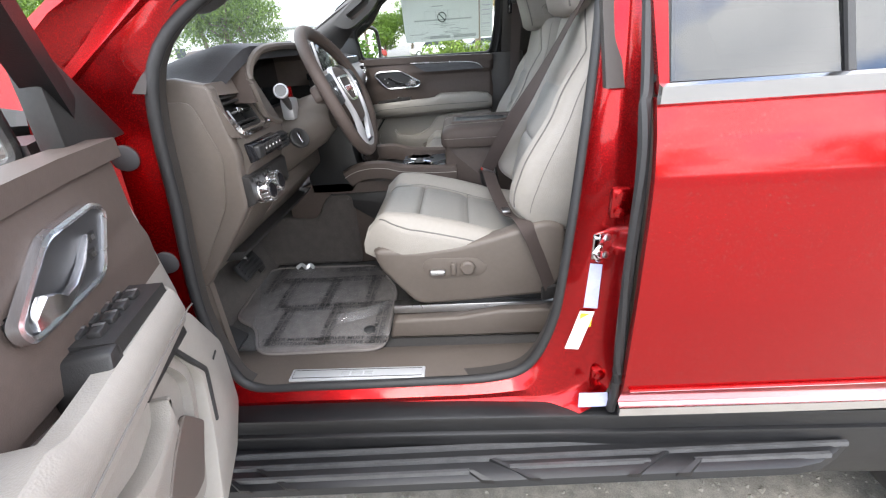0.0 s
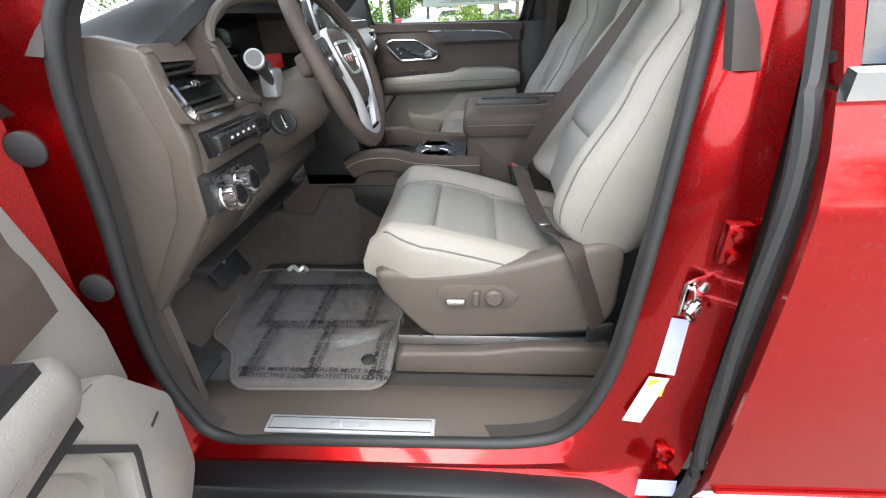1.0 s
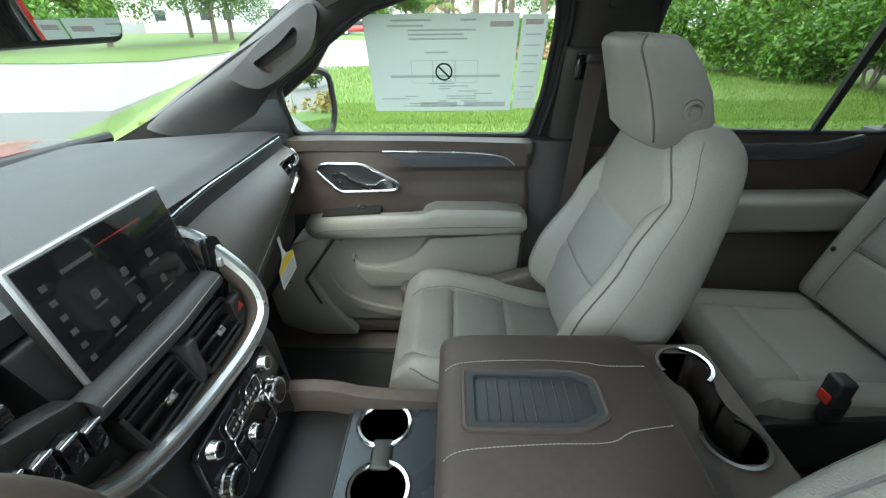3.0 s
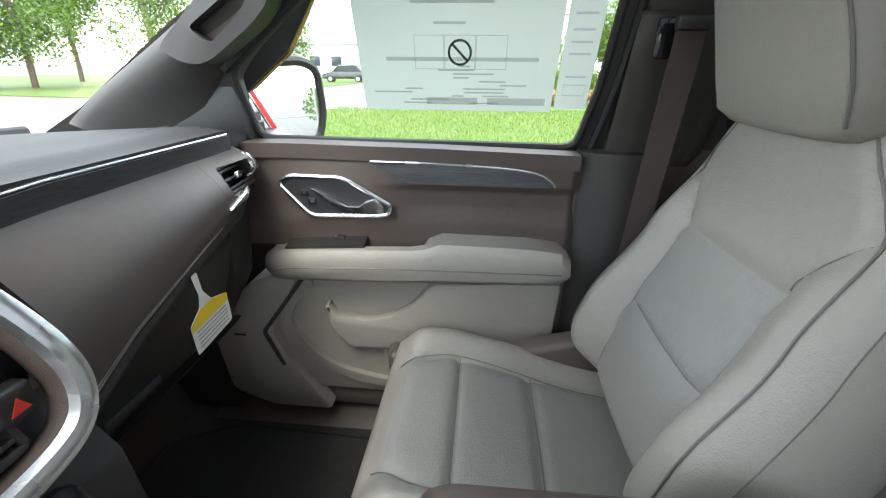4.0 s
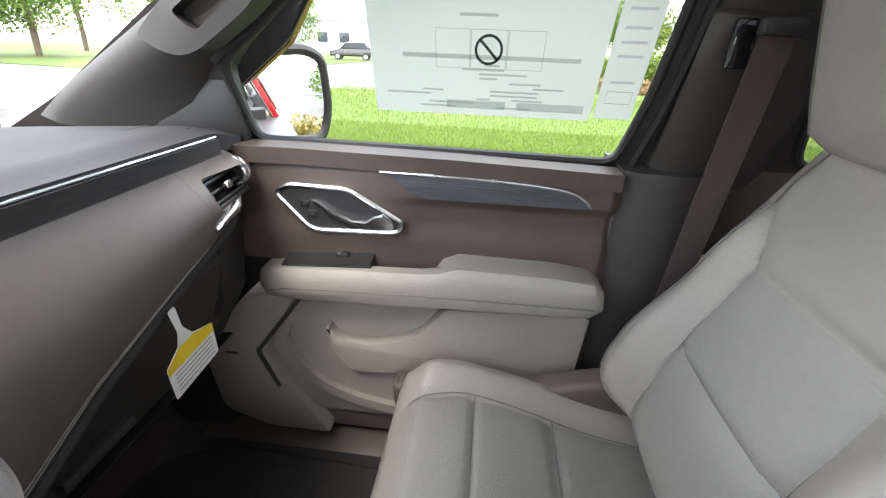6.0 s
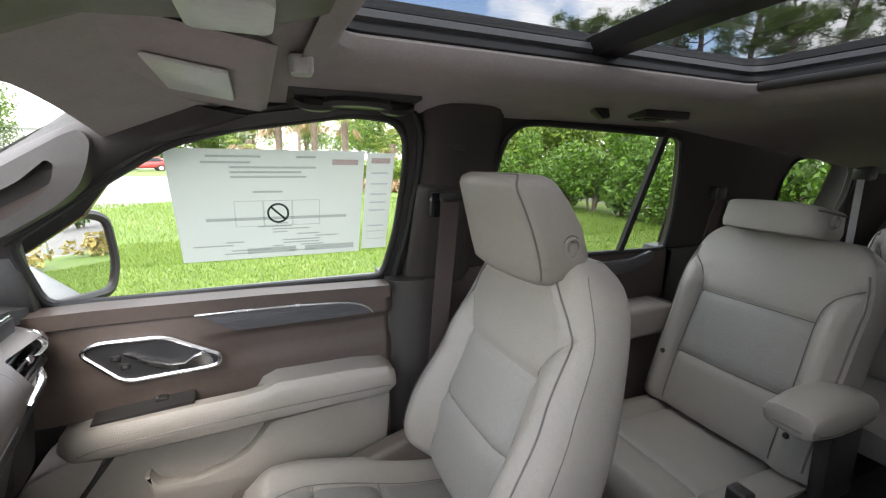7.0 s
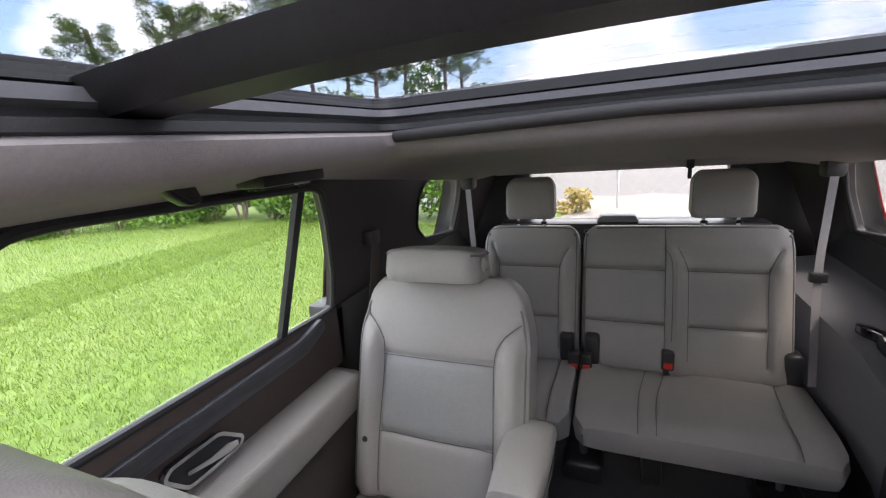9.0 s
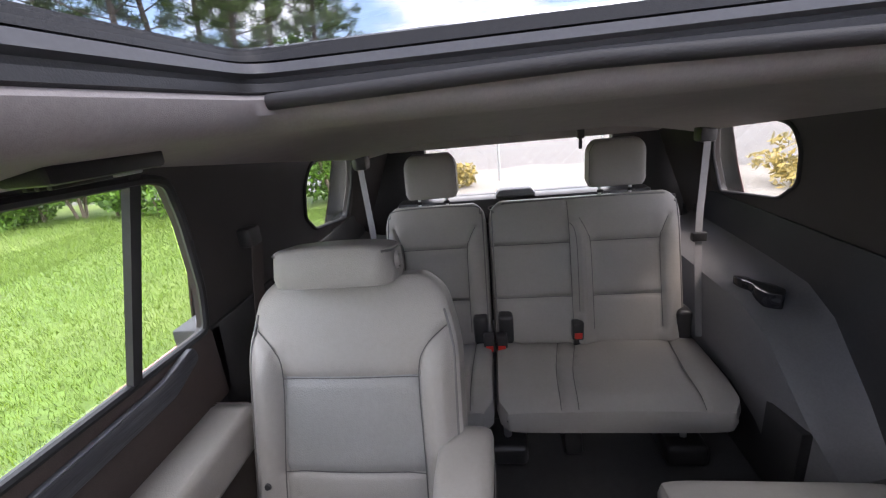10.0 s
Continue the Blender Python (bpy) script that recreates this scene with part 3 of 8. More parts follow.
for i_, p_ in enumerate(a):
    k_ = sm(-p_.x, .36, .46) * (1 - sm(p_.z, 1.30, 1.42)) * sm(p_.z, .60, .72)
    mid1[i_].y += .040 * k_
    mid2[i_].y += .045 * k_
    mid3[i_].y += .030 * k_
JAMB = [a, mid1, mid2, mid3, b]
back = [Vector((q.x, q.y + .10, q.z)) for q in b]
inn = [Vector((p.x, p.y + .05, p.z)) for p in a]
part("door_jamb", loft([a, mid1, mid2, mid3, b], cap=False), RED, body, "glossy red painted door opening")
part("opening_trim", loft([inn, [Vector((p.x, p.y + .004, p.z)) for p in a]], cap=False), PILLAR, body, "dark trim inside the seal")
part("door_seal", tube(smooth_line([(x, y + .006, z) for x, y, z in SEAL], 6, True), .0125, 10, True, (0, 1, 0)), RUBBER, body, "thick black rubber door seal")
part("b_pillar_trim", loft([[(.335 + d, -.80 + k, .64), (.36 + d, -.79 + k, .93), (.39 + d, -.755 + k, 1.15), (.415 + d, -.70 + k, 1.42), (.41 + d, -.65 + k, 1.60), (.39 + d, -.60 + k, 1.72)] for d, k in ((0, -.05), (0, 0), (.03, .03), (.10, .03), (.16, .0))], closed=False, cap=False), PILLAR, body)

# rear door of the near side, shut
door_r = thing("rear_door", "closed glossy deep red rear door with dust specks", "car door")
part("outer_panel", skin(-1, .450, 1.355, .640, 1.292, 10, 40, .016), RED_DUSTY, door_r, "glossy red metallic door skin")
part("lower_molding", sweep([(.452, -.985, .628), (.9, -.987, .636), (1.35, -.987, .648)], [(-.006, -.016), (.008, -.012), (.008, .010), (-.006, .016)]), CHROME, door_r, "bright chrome lower strip")
part("crease_line", sweep([(.462, -1.0005, .700), (.9, -1.0015, .710), (1.33, -1.0005, .722)], circle(.0045, 6)), RED, door_r)
part("belt_molding", sweep([(.450, -.958, 1.298), (.9, -.958, 1.300), (1.355, -.956, 1.300)], [(-.006, -.017), (.009, -.013), (.009, .013), (-.006, .017)]), CHROME, door_r, "chrome window ledge strip")
part("rear_window_pane", plate([(.475, 1.315), (1.34, 1.315), (1.30, 1.48), (1.20, 1.72), (.56, 1.745), (.49, 1.72)], [], lambda p, d: (p[0], -(skin_y(p[1]) - .006 - d), p[1]), .005), DARKTINT, door_r, "dark privacy glass")
part("edge_seal", tube(smooth_line([(.447, -.955, .60), (.444, -.972, .70), (.440, -.965, .90), (.442, -.955, 1.15), (.440, -.935, 1.27), (.446, -.915, 1.31), (.452, -.84, 1.50), (.46, -.76, 1.72)], 6), .011, 8), RUBBER, door_r, "black rubber edge seal")
part("window_frame", band(smooth_line([(.468, -.925, 1.315), (.475, -.86, 1.47), (.49, -.785, 1.66), (.52, -.755, 1.73), (.60, -.74, 1.755)], 5), .03, .012, (0, 1, 0)), BLACK_PL, door_r)
part("window_divider", band([(.755, -.938, 1.315), (.745, -.765, 1.73)], .012, .008, (0, 1, 0)), BLACK_PL, door_r)
part("inner_panel", rbox(.47, 1.34, -.93, -.80, .66, 1.32, .02), BROWN, door_r)

# right rear door, shut, seen from inside
door_rr = thing("rear_door", "closed rear door with brown and grey trim", "car door")
part("outer_panel", skin(1, .47, 1.355, .62, 1.238, 6, 16, .016), RED, door_rr)
part("upper_trim", prism([(.45, 1.335), (.45, 1.16), (1.36, 1.15), (1.38, 1.335)], "y", .80, .832, .01), BROWN, door_rr, "dark brown upper trim")
part("wood_strip", prism(round_poly([(.62, 1.30), (1.16, 1.31), (1.26, 1.335), (1.27, 1.300), (1.18, 1.262), (.70, 1.255)], .02), "y", .787, .81, .004), WOOD, door_rr, "dark wood trim strip")
part("armrest", prism(round_poly([(.50, 1.155), (1.30, 1.165), (1.30, 1.06), (.50, 1.05)], .03), "y", .70, .85, .02, 3), LIGHT_PL, door_rr, "light grey padded armrest")
part("lower_trim", prism([(.47, 1.07), (1.36, 1.07), (1.30, .68), (.52, .68)], "y", .77, .88, .02), BROWN_PL, door_rr)

# running board and right one
# lighter copy of the step plastic: sky sheen on the ribs as base colour
RIB = mat("sky_lit_step_rib", (.060, .060, .062), .40, var=.3, scale=30, bump=.3, bscale=500)
for s in (1, -1):
    rb = thing("running_board", "black ribbed plastic running board", "running board", "running boards")
    def by(x, y):
        return s * (y - .034 * (x - .26))
    part("step", loft([[(x, by(x, .925), .450), (x, by(x, .925), .490), (x, by(x, .95), .497), (x, by(x, 1.040 - k), .500), (x, by(x, 1.056 - k), .493), (x, by(x, 1.062 - k), .478), (x, by(x, 1.050 - k), .460), (x, by(x, 1.02 - k), .450)] for x, k in ((-.80, .06), (-.76, .0), (-.30, 0), (.30, 0), (.84, 0), (.90, .010), (.95, .032), (1.00, .062), (1.04, .088))]), BOARD, rb)
    for y, x0, x1 in ((.970, -.70, 1.01), (1.004, -.70, .99), (1.036, -.45, .110), (1.029, .205, .527), (1.032, .627, .93)):
        part("rib", loft([[(x, by(x, y - .006), .497), (x, by(x, y - .004), .507), (x, by(x, y + .003), .507), (x, by(x, y + .007), .497)] for x in (x0, (x0 + x1) / 2, x1)]), RIB, rb, "tread rib with its sky sheen put into a lighter grey")
    for xa, ya, xb, yb_ in ((.160, 1.010, .258, 1.058), (.105, 1.036, .150, 1.058), (.562, 1.010, .478, 1.058), (.630, 1.032, .590, 1.060), (-.40, 1.010, -.30, 1.058), (-.455, 1.036, -.41, 1.058)):
        part("tread_chevron", loft([[(xa - .004, by(xa, ya), .496), (xa, by(xa, ya), .508), (xa + .014, by(xa, ya), .508), (xa + .018, by(xa, ya), .496)], [(xb - .016, by(xb, yb_), .486), (xb - .010, by(xb, yb_), .499), (xb + .012, by(xb, yb_), .499), (xb + .018, by(xb, yb_), .486)]]), BOARD, rb)

# wheels
def wheel(x, y, name="wheel"):
    w = thing(name, "black tyre on a bright alloy rim", "wheel", "wheels")
    w.location = (x, y, .395)
    turn = pose(0, 0, 0, 90, 0, 0)
    part("tyre", lathe([(.25, -.12), (.33, -.135), (.385, -.12), (.395, -.08), (.395, .08), (.385, .12), (.33, .135), (.25, .12)], 40, turn), RUBBER, w)
    part("rim", lathe([(.0, -.02), (.10, -.03), (.24, -.09), (.262, -.11), (.262, .11), (.24, .09), (.10, .03), (.0, .02)], 32, turn), SILVER, w)
for s in (1, -1):
    wheel(-1.42, s * .86)
    wheel(1.62, s * .86)

# lower pillars, rear side walls with their cup ledges
for s in (1, -1):
    if s > 0:
        part("b_pillar_lower", loft([[(x, s * (y + dy), z) for x, y, dy in ((.300, .760, 0), (.325, .742, 0), (.38, .735, 0), (.45, .745, 0), (.47, .79, 0), (.47, .90, 0), (.30, .90, 0))] for z in (.62, .80, 1.0, 1.2, 1.33)]), PILLAR, body, "dark lower pillar trim")
        prof = ((.344, -.030), (.348, -.004), (.356, .012), (.374, .025), (.40, .033), (.43, .037), (.475, .034), (.52, .025), (.548, .010), (.560, -.010), (.564, -.030))
        part("b_pillar_upper", loft([[(x + sh, s * (side_y(z) - d * k), z) for x, d in prof] for z, sh, k in ((1.30, .0, 1.05), (1.36, .002, 1.0), (1.44, .005, 1.0), (1.52, .008, 1.0), (1.60, .008, .95), (1.66, .005, .95), (1.70, .001, 1.1), (1.725, -.004, 1.5), (1.745, -.010, 2.2))]), PILLAR, body, "dark pillar trim", None, 60)
        fw = smooth_line([(.322, 1.310), (.345, 1.45), (.353, 1.60), (.346, 1.69), (.306, 1.741), (.20, 1.750), (.09, 1.733), (-.03, 1.713), (-.146, 1.683), (-.285, 1.594), (-.43, 1.495)], 6)
        fw = [(q[0], q[1]) for q in fw]
        part("door_frame_trim", loft([[(x - .030 * nx, s * (side_y(z) + .004), z - .030 * nz), (x - .030 * nx, s * (side_y(z) - .007), z - .030 * nz), (x - .010 * nx, s * (side_y(z) - .010), z - .010 * nz), (x, s * (side_y(z) + .004), z)] for (x, z), (nx, nz) in zip(fw, [((b[1] - a[1]) / math.hypot(b[0] - a[0], b[1] - a[1]), -(b[0] - a[0]) / math.hypot(b[0] - a[0], b[1] - a[1])) for a, b in zip([fw[0]] + fw[:-1], fw[1:] + [fw[-1]])])]), BLACK_PL, body, "black door window frame")
        part("opening_seal", tube([(x, s * (side_y(z) - .006), z) for x, z in fw], .0095, 8, False, (0, 1, 0)), RUBBER, body, "black rubber opening seal")
        cov = part("belt_cover", loft([[(x, s * (side_y(z) - d), z) for x, d in ((.352, .020), (.362, .034), (.395, .041), (.46, .042), (.500, .036), (.512, .020))] for z in (1.31, 1.40, 1.50, 1.566)] + [[(x, s * (side_y(1.574) - d + .010), 1.574) for x, d in ((.352, .020), (.362, .034), (.395, .041), (.46, .042), (.500, .036), (.512, .020))]]), PILLAR, body, "dark belt height cover on the pillar", None, 50)
        part("belt_slot", rbox(.372, .400, .664, .676, 1.500, 1.562, .005), GLOSS_BLK, cov, "black slot of the belt guide")
        part("pillar_button", rbox(.425, .452, .6385, .650, 1.655, 1.682, .003), PILLAR, body)
    part("c_pillar_lower", prism([(1.33, .60), (1.33, 1.335), (2.70, 1.335), (2.70, .60)], "y", s * .80, s * .90, .01), BLACK_PL, body, "dark side wall of the luggage area")
    led = part("cup_ledge", loft([[(x, s * yi, zi - .30), (x, s * yi, zi - .02), (x, s * (yi + .03), zi), (x, s * .78, zi + .02), (x, s * .81, zi + .05), (x, s * .81, zi - .30)] for x, yi, zi in ((1.42, .70, .80), (1.52, .66, .92), (1.68, .635, 1.08), (1.80, .62, 1.135), (2.0, .605, 1.150), (2.25, .60, 1.160), (2.60, .60, 1.17))]), mat("dark_ledge", (.120, .117, .117), .45, bump=.3, bscale=500), body, "dark plastic ledge with cup holder")
    part("cup_recess", prism(round_poly([(1.735, s * .700), (1.755, s * .664), (1.80, s * .652), (1.832, s * .664), (1.86, s * .645), (1.905, s * .640), (1.890, s * .676), (1.845, s * .690), (1.828, s * .716), (1.780, s * .730)], .014, 3), "z", 1.120, 1.166, .001), GLOSS_BLK, led, "black cup recess")
    part("luggage_wall", rbox(1.50, 2.70, s * .66 - .02, s * .66 + .02, .60, .88, .01), BLACK_PL, body)
    part("d_pillar_trim", loft([[(x, s * (side_y(z) - d), z) for x, d in ((2.17 + k, .0), (2.22 + k, .025), (2.34 + k, .045), (2.62, .07), (2.68, .0))] for z, k in ((1.16, .22), (1.32, .26), (1.40, .24), (1.56, .14), (1.70, .02))], closed=False, cap=False), PILLAR, body, "dark rear pillar trim")
part("tailgate_header", rbox(2.50, 2.72, -.62, .62, 1.600, 1.70, .02), HEADLINER, body, "dark header above the rear window")
part("rear_window_ledge", rbox(2.60, 2.74, -.62, .62, 1.20, 1.335, .02), BLACK_PL, body)
part("wiper_motor_cover", prism(round_poly([(-.08, 1.335), (.12, 1.335), (.10, 1.372), (-.06, 1.372)], .015), "x", 2.60, 2.68, .008), mat("grey_cover", (.20, .20, .205), .5), body, "grey wiper motor cover")
part("cargo_hook", merge(rbox(2.44, 2.47, -.275, -.245, 1.60, 1.66, .004), rbox(2.45, 2.46, -.268, -.252, 1.555, 1.61, .004)), BLACK_PL, body, "small black roof hook")

# ---------- seats ----------
def seg_dist(p, a, b):
    ax, ay = a
    bx, by = b
    dx, dy = bx - ax, by - ay
    t = max(0, min(1, ((p[0] - ax) * dx + (p[1] - ay) * dy) / (dx * dx + dy * dy + 1e-12)))
    return math.hypot(p[0] - ax - t * dx, p[1] - ay - t * dy)


def pillow(hw, height, front, back, seams=(), nu=64, nv=72, n=7.0, mm=9.0, groove=.006):
    """A stuffed panel. s across in (-hw, hw)(h), h up, z out of its face. front, back: depth by (s, h)."""
    bm = bmesh.new()
    def warp(k, c):
        t = 2 * k / c - 1
        return math.copysign(abs(t) ** .82, t) if c else 0
    def point(i, j, side):
        u, v = warp(i, nu), warp(j, nv)
        h = height * (v + 1) / 2
        s = u * hw(h)
        e = max(0.0, 1 - abs(u) ** n) ** (1 / n) * max(0.0, 1 - abs(v) ** mm) ** (1 / mm)
        if side < 0:
            return (s, h, -back(s, h) * e)
        z = front(s, h) * e
        for line in seams:
            d = min(seg_dist((s, h), a, b) for a, b in zip(line, line[1:]))
            if d < .03:
                z -= groove * math.exp(-(d / .006) ** 2) + groove * .6 * math.exp(-(d / .018) ** 2)
        return (s, h, z)
    f = [[bm.verts.new(point(i, j, 1)) for j in range(nv + 1)] for i in range(nu + 1)]
    r = [[f[i][j] if i in (0, nu) or j in (0, nv) else bm.verts.new(point(i, j, -1)) for j in range(nv + 1)] for i in range(nu + 1)]
    for i in range(nu):
        for j in range(nv):
            bm.faces.new((f[i][j], f[i + 1][j], f[i + 1][j + 1], f[i][j + 1]))
            q = (r[i][j], r[i][j + 1], r[i + 1][j + 1], r[i + 1][j])
            if len(set(q)) > 2 and not all(v in (f[i][j], f[i + 1][j], f[i + 1][j + 1], f[i][j + 1]) for v in q):
                bm.faces.new(q)
    return bm


def on_face(line, hw, height, front, n=7.0, mm=9.0, lift=.0, k=6):
    """Lays a 2D line onto a pillow's front face."""
    out = []
    for p in smooth_line([(a, b, 0) for a, b in line], k):
        u, v = p.x / hw(p.y), 2 * p.y / height - 1
        e = max(0.0, 1 - abs(u) ** n) ** (1 / n) * max(0.0, 1 - abs(v) ** mm) ** (1 / mm)
        out.append((p.x, p.y, front(p.x, p.y) * e + lift))
    return out


def seat_frame_m(origin, lean):
    """Face frame of a backrest: across = -y ... so that z looks forward (-x)."""
    a = radians(lean)
    return basis(origin, (0, -1, 0), (math.sin(a), 0, math.cos(a)), (-math.cos(a), 0, math.sin(a)))


def cushion_m(origin, rise):
    """Face frame of a seat cushion: up the panel runs forward (-x), z looks up."""
    a = radians(rise)
    return basis(origin, (0, -1, 0), (-math.cos(a), 0, math.sin(a)), (math.sin(a), 0, math.cos(a)))


def headrest(seat, m, w0, w1, h, d0, d1, tilt=0.0):
    def hw(t):
        return (w0 + (w1 - w0) * t / h) / 2 - .030 * max(0.0, (t / h - .70) / .30) ** 2.2 - .012 * max(0.0, .15 - t / h) / .15
    def fr(s, t):
        return d0 + .010 * math.cos(s * 9) - tilt * (t / h)
    hr = part("headrest", pillow(hw, h, fr, lambda s, t: d1, (), 40, 32, 9, 8), LEATHER, seat, "light grey leather headrest", m)
    for sg in (1, -1):
        ed = [(sg * (hw(t) - .004), t) for t in [h * k / 12 for k in range(1, 12)]]
        part("piping", tube([m @ Vector((x, t, fr(x, t) * .80)) for x, t in ed], .0028, 6), PIPING, hr)
    return hr


def block_headrest(seat, rows, label="light grey leather headrest"):
    """rows: (z, front x, rear x, half width in front, half width behind), bottom to top."""
    rings = []
    k = len(rows) - 1
    for i, (z, xf, xr, wf, wr) in enumerate(rows):
        c = (xf + xr) / 2
        pl = round_poly([(xf, -wf), (xf - .010, -wf * .5), (xf - .013, 0), (xf - .010, wf * .5), (xf, wf), (c + .01, (wf * 1.0 + wr) / 2 * 1.03), (xr, wr), (xr, -wr), (c + .01, -(wf + wr) / 2 * 1.03)], .026, 5)
        rings.append([(x, y, z) for x, y in pl])
    hr = part("headrest", loft(rings), LEATHER, seat, label, None, 50)
    for sg in (1, -1):
        part("piping", tube(smooth_line([(xf + .005, sg * (wf - .005), z) for z, xf, xr, wf, wr in rows[2:-1]], 3), .0020, 6), PIPING, hr)
    top = rows[-2]
    part("piping", tube(smooth_line([(top[1] + .006, y * (top[3] - .006), top[0] + .001) for y in (-1, -.5, 0, .5, 1)], 3), .0019, 6), PIPING, hr)
    return hr


def two_tone(ob, m, inside):
    """Gives the middle panel of a seat face its perforated leather."""
    ob.data.materials.append(LEATHER_IN)
    inv = m.inverted()
    for f in ob.data.polygons:
        p = inv @ f.center
        if p.z > .02 and inside(p.x, p.y):
            f.material_index = 1


def curve_of(table):
    """A smooth function through (position, value) pairs."""
    def fn(h):
        if h <= table[0][0]:
            return table[0][1]
        for (a, p), (b, q) in zip(table, table[1:]):
            if h <= b:
                t = (h - a) / (b - a)
                return p + (q - p) * t
        return table[-1][1]
    return fn


def shell_back(H, wp, wo, fr, zb, seams, nf=60, nv=92, groove=.0045):
    """A backrest whose front panel ends in a welt and whose sides flare out behind it. wp, wo: half widths of the panel and of the
    body by height; fr: depth of the panel's face; zb: depth behind. Returns the mesh, a function for a place on the face and one for the side."""
    def ease(h):
        lo = min(1.0, max(0.0, 1 - h / .05))
        hi = min(1.0, max(0.0, 1 - (H - h) / .055))
        return (1 - lo ** 3) ** (1 / 3) * (1 - hi ** 2.6) ** (1 / 2.6)
    def face(s, h, lift=0.0):
        z = fr(s, h)
        for line in seams:
            d = min(seg_dist((s, h), a, b) for a, b in zip(line, line[1:]))
            if d < .03:
                z -= groove * math.exp(-(d / .005) ** 2) + groove * .8 * math.exp(-(d / .017) ** 2)
        edge = max(0.0, (abs(s) / wp(h) - .86) / .14)
        z -= .007 * edge ** 2.2
        return (s, h, z * max(.12, ease(h)) + lift)
    def side(q, h, sg):
        """q from 0 (welt) over 1 (widest) to 2 (back)."""
        e = max(.12, ease(h))
        ze, b0, b1 = fr(wp(h), h) - .008, wp(h), wo(h)
        if q <= 1:
            p = [(b0, ze), (b0 + .55 * (b1 - b0) + .006, ze - .002), (b1 + .003, .045), (b1, -.008)]
            c = [(1 - q) ** 3, 3 * q * (1 - q) ** 2, 3 * q * q * (1 - q), q ** 3]
            x, z = sum(k * v[0] for k, v in zip(c, p)), sum(k * v[1] for k, v in zip(c, p))
        else:
            t = (q - 1) * math.pi / 2
            x, z = b1 - .055 * (1 - math.cos(t)), -.008 - (zb(h) - .008) * math.sin(t)
        return (sg * x, h, z * e)
    rings = []
    for j in range(nv + 1):
        t = j / nv
        h = H * (.5 - .5 * math.cos(math.pi * t)) * .55 + H * t * .45
        ring = [face(wp(h) * (2 * i / nf - 1), h) for i in range(nf + 1)]
        ring += [side(q, h, 1) for q in (.12, .28, .46, .64, .82, 1.0, 1.25, 1.5, 1.75, 2.0)]
        ring += [(x, h, -zb(h) * max(.12, ease(h))) for x in [(wo(h) - .055) * k for k in (.6, .2, -.2, -.6)]]
        ring += [side(q, h, -1) for q in (2.0, 1.75, 1.5, 1.25, 1.0, .82, .64, .46, .28, .12)]
        rings.append(ring)
    return loft(rings), face, side


FRONT_WP = curve_of([(0, .214), (.14, .206), (.25, .196), (.34, .186), (.40, .178), (.43, .170), (.46, .152), (.485, .130), (.51, .112), (.57, .094)])
FRONT_WO = curve_of([(0, .226), (.08, .240), (.18, .243), (.28, .236), (.36, .226), (.42, .216), (.46, .205), (.49, .193), (.515, .178), (.535, .160), (.55, .140), (.565, .112)])


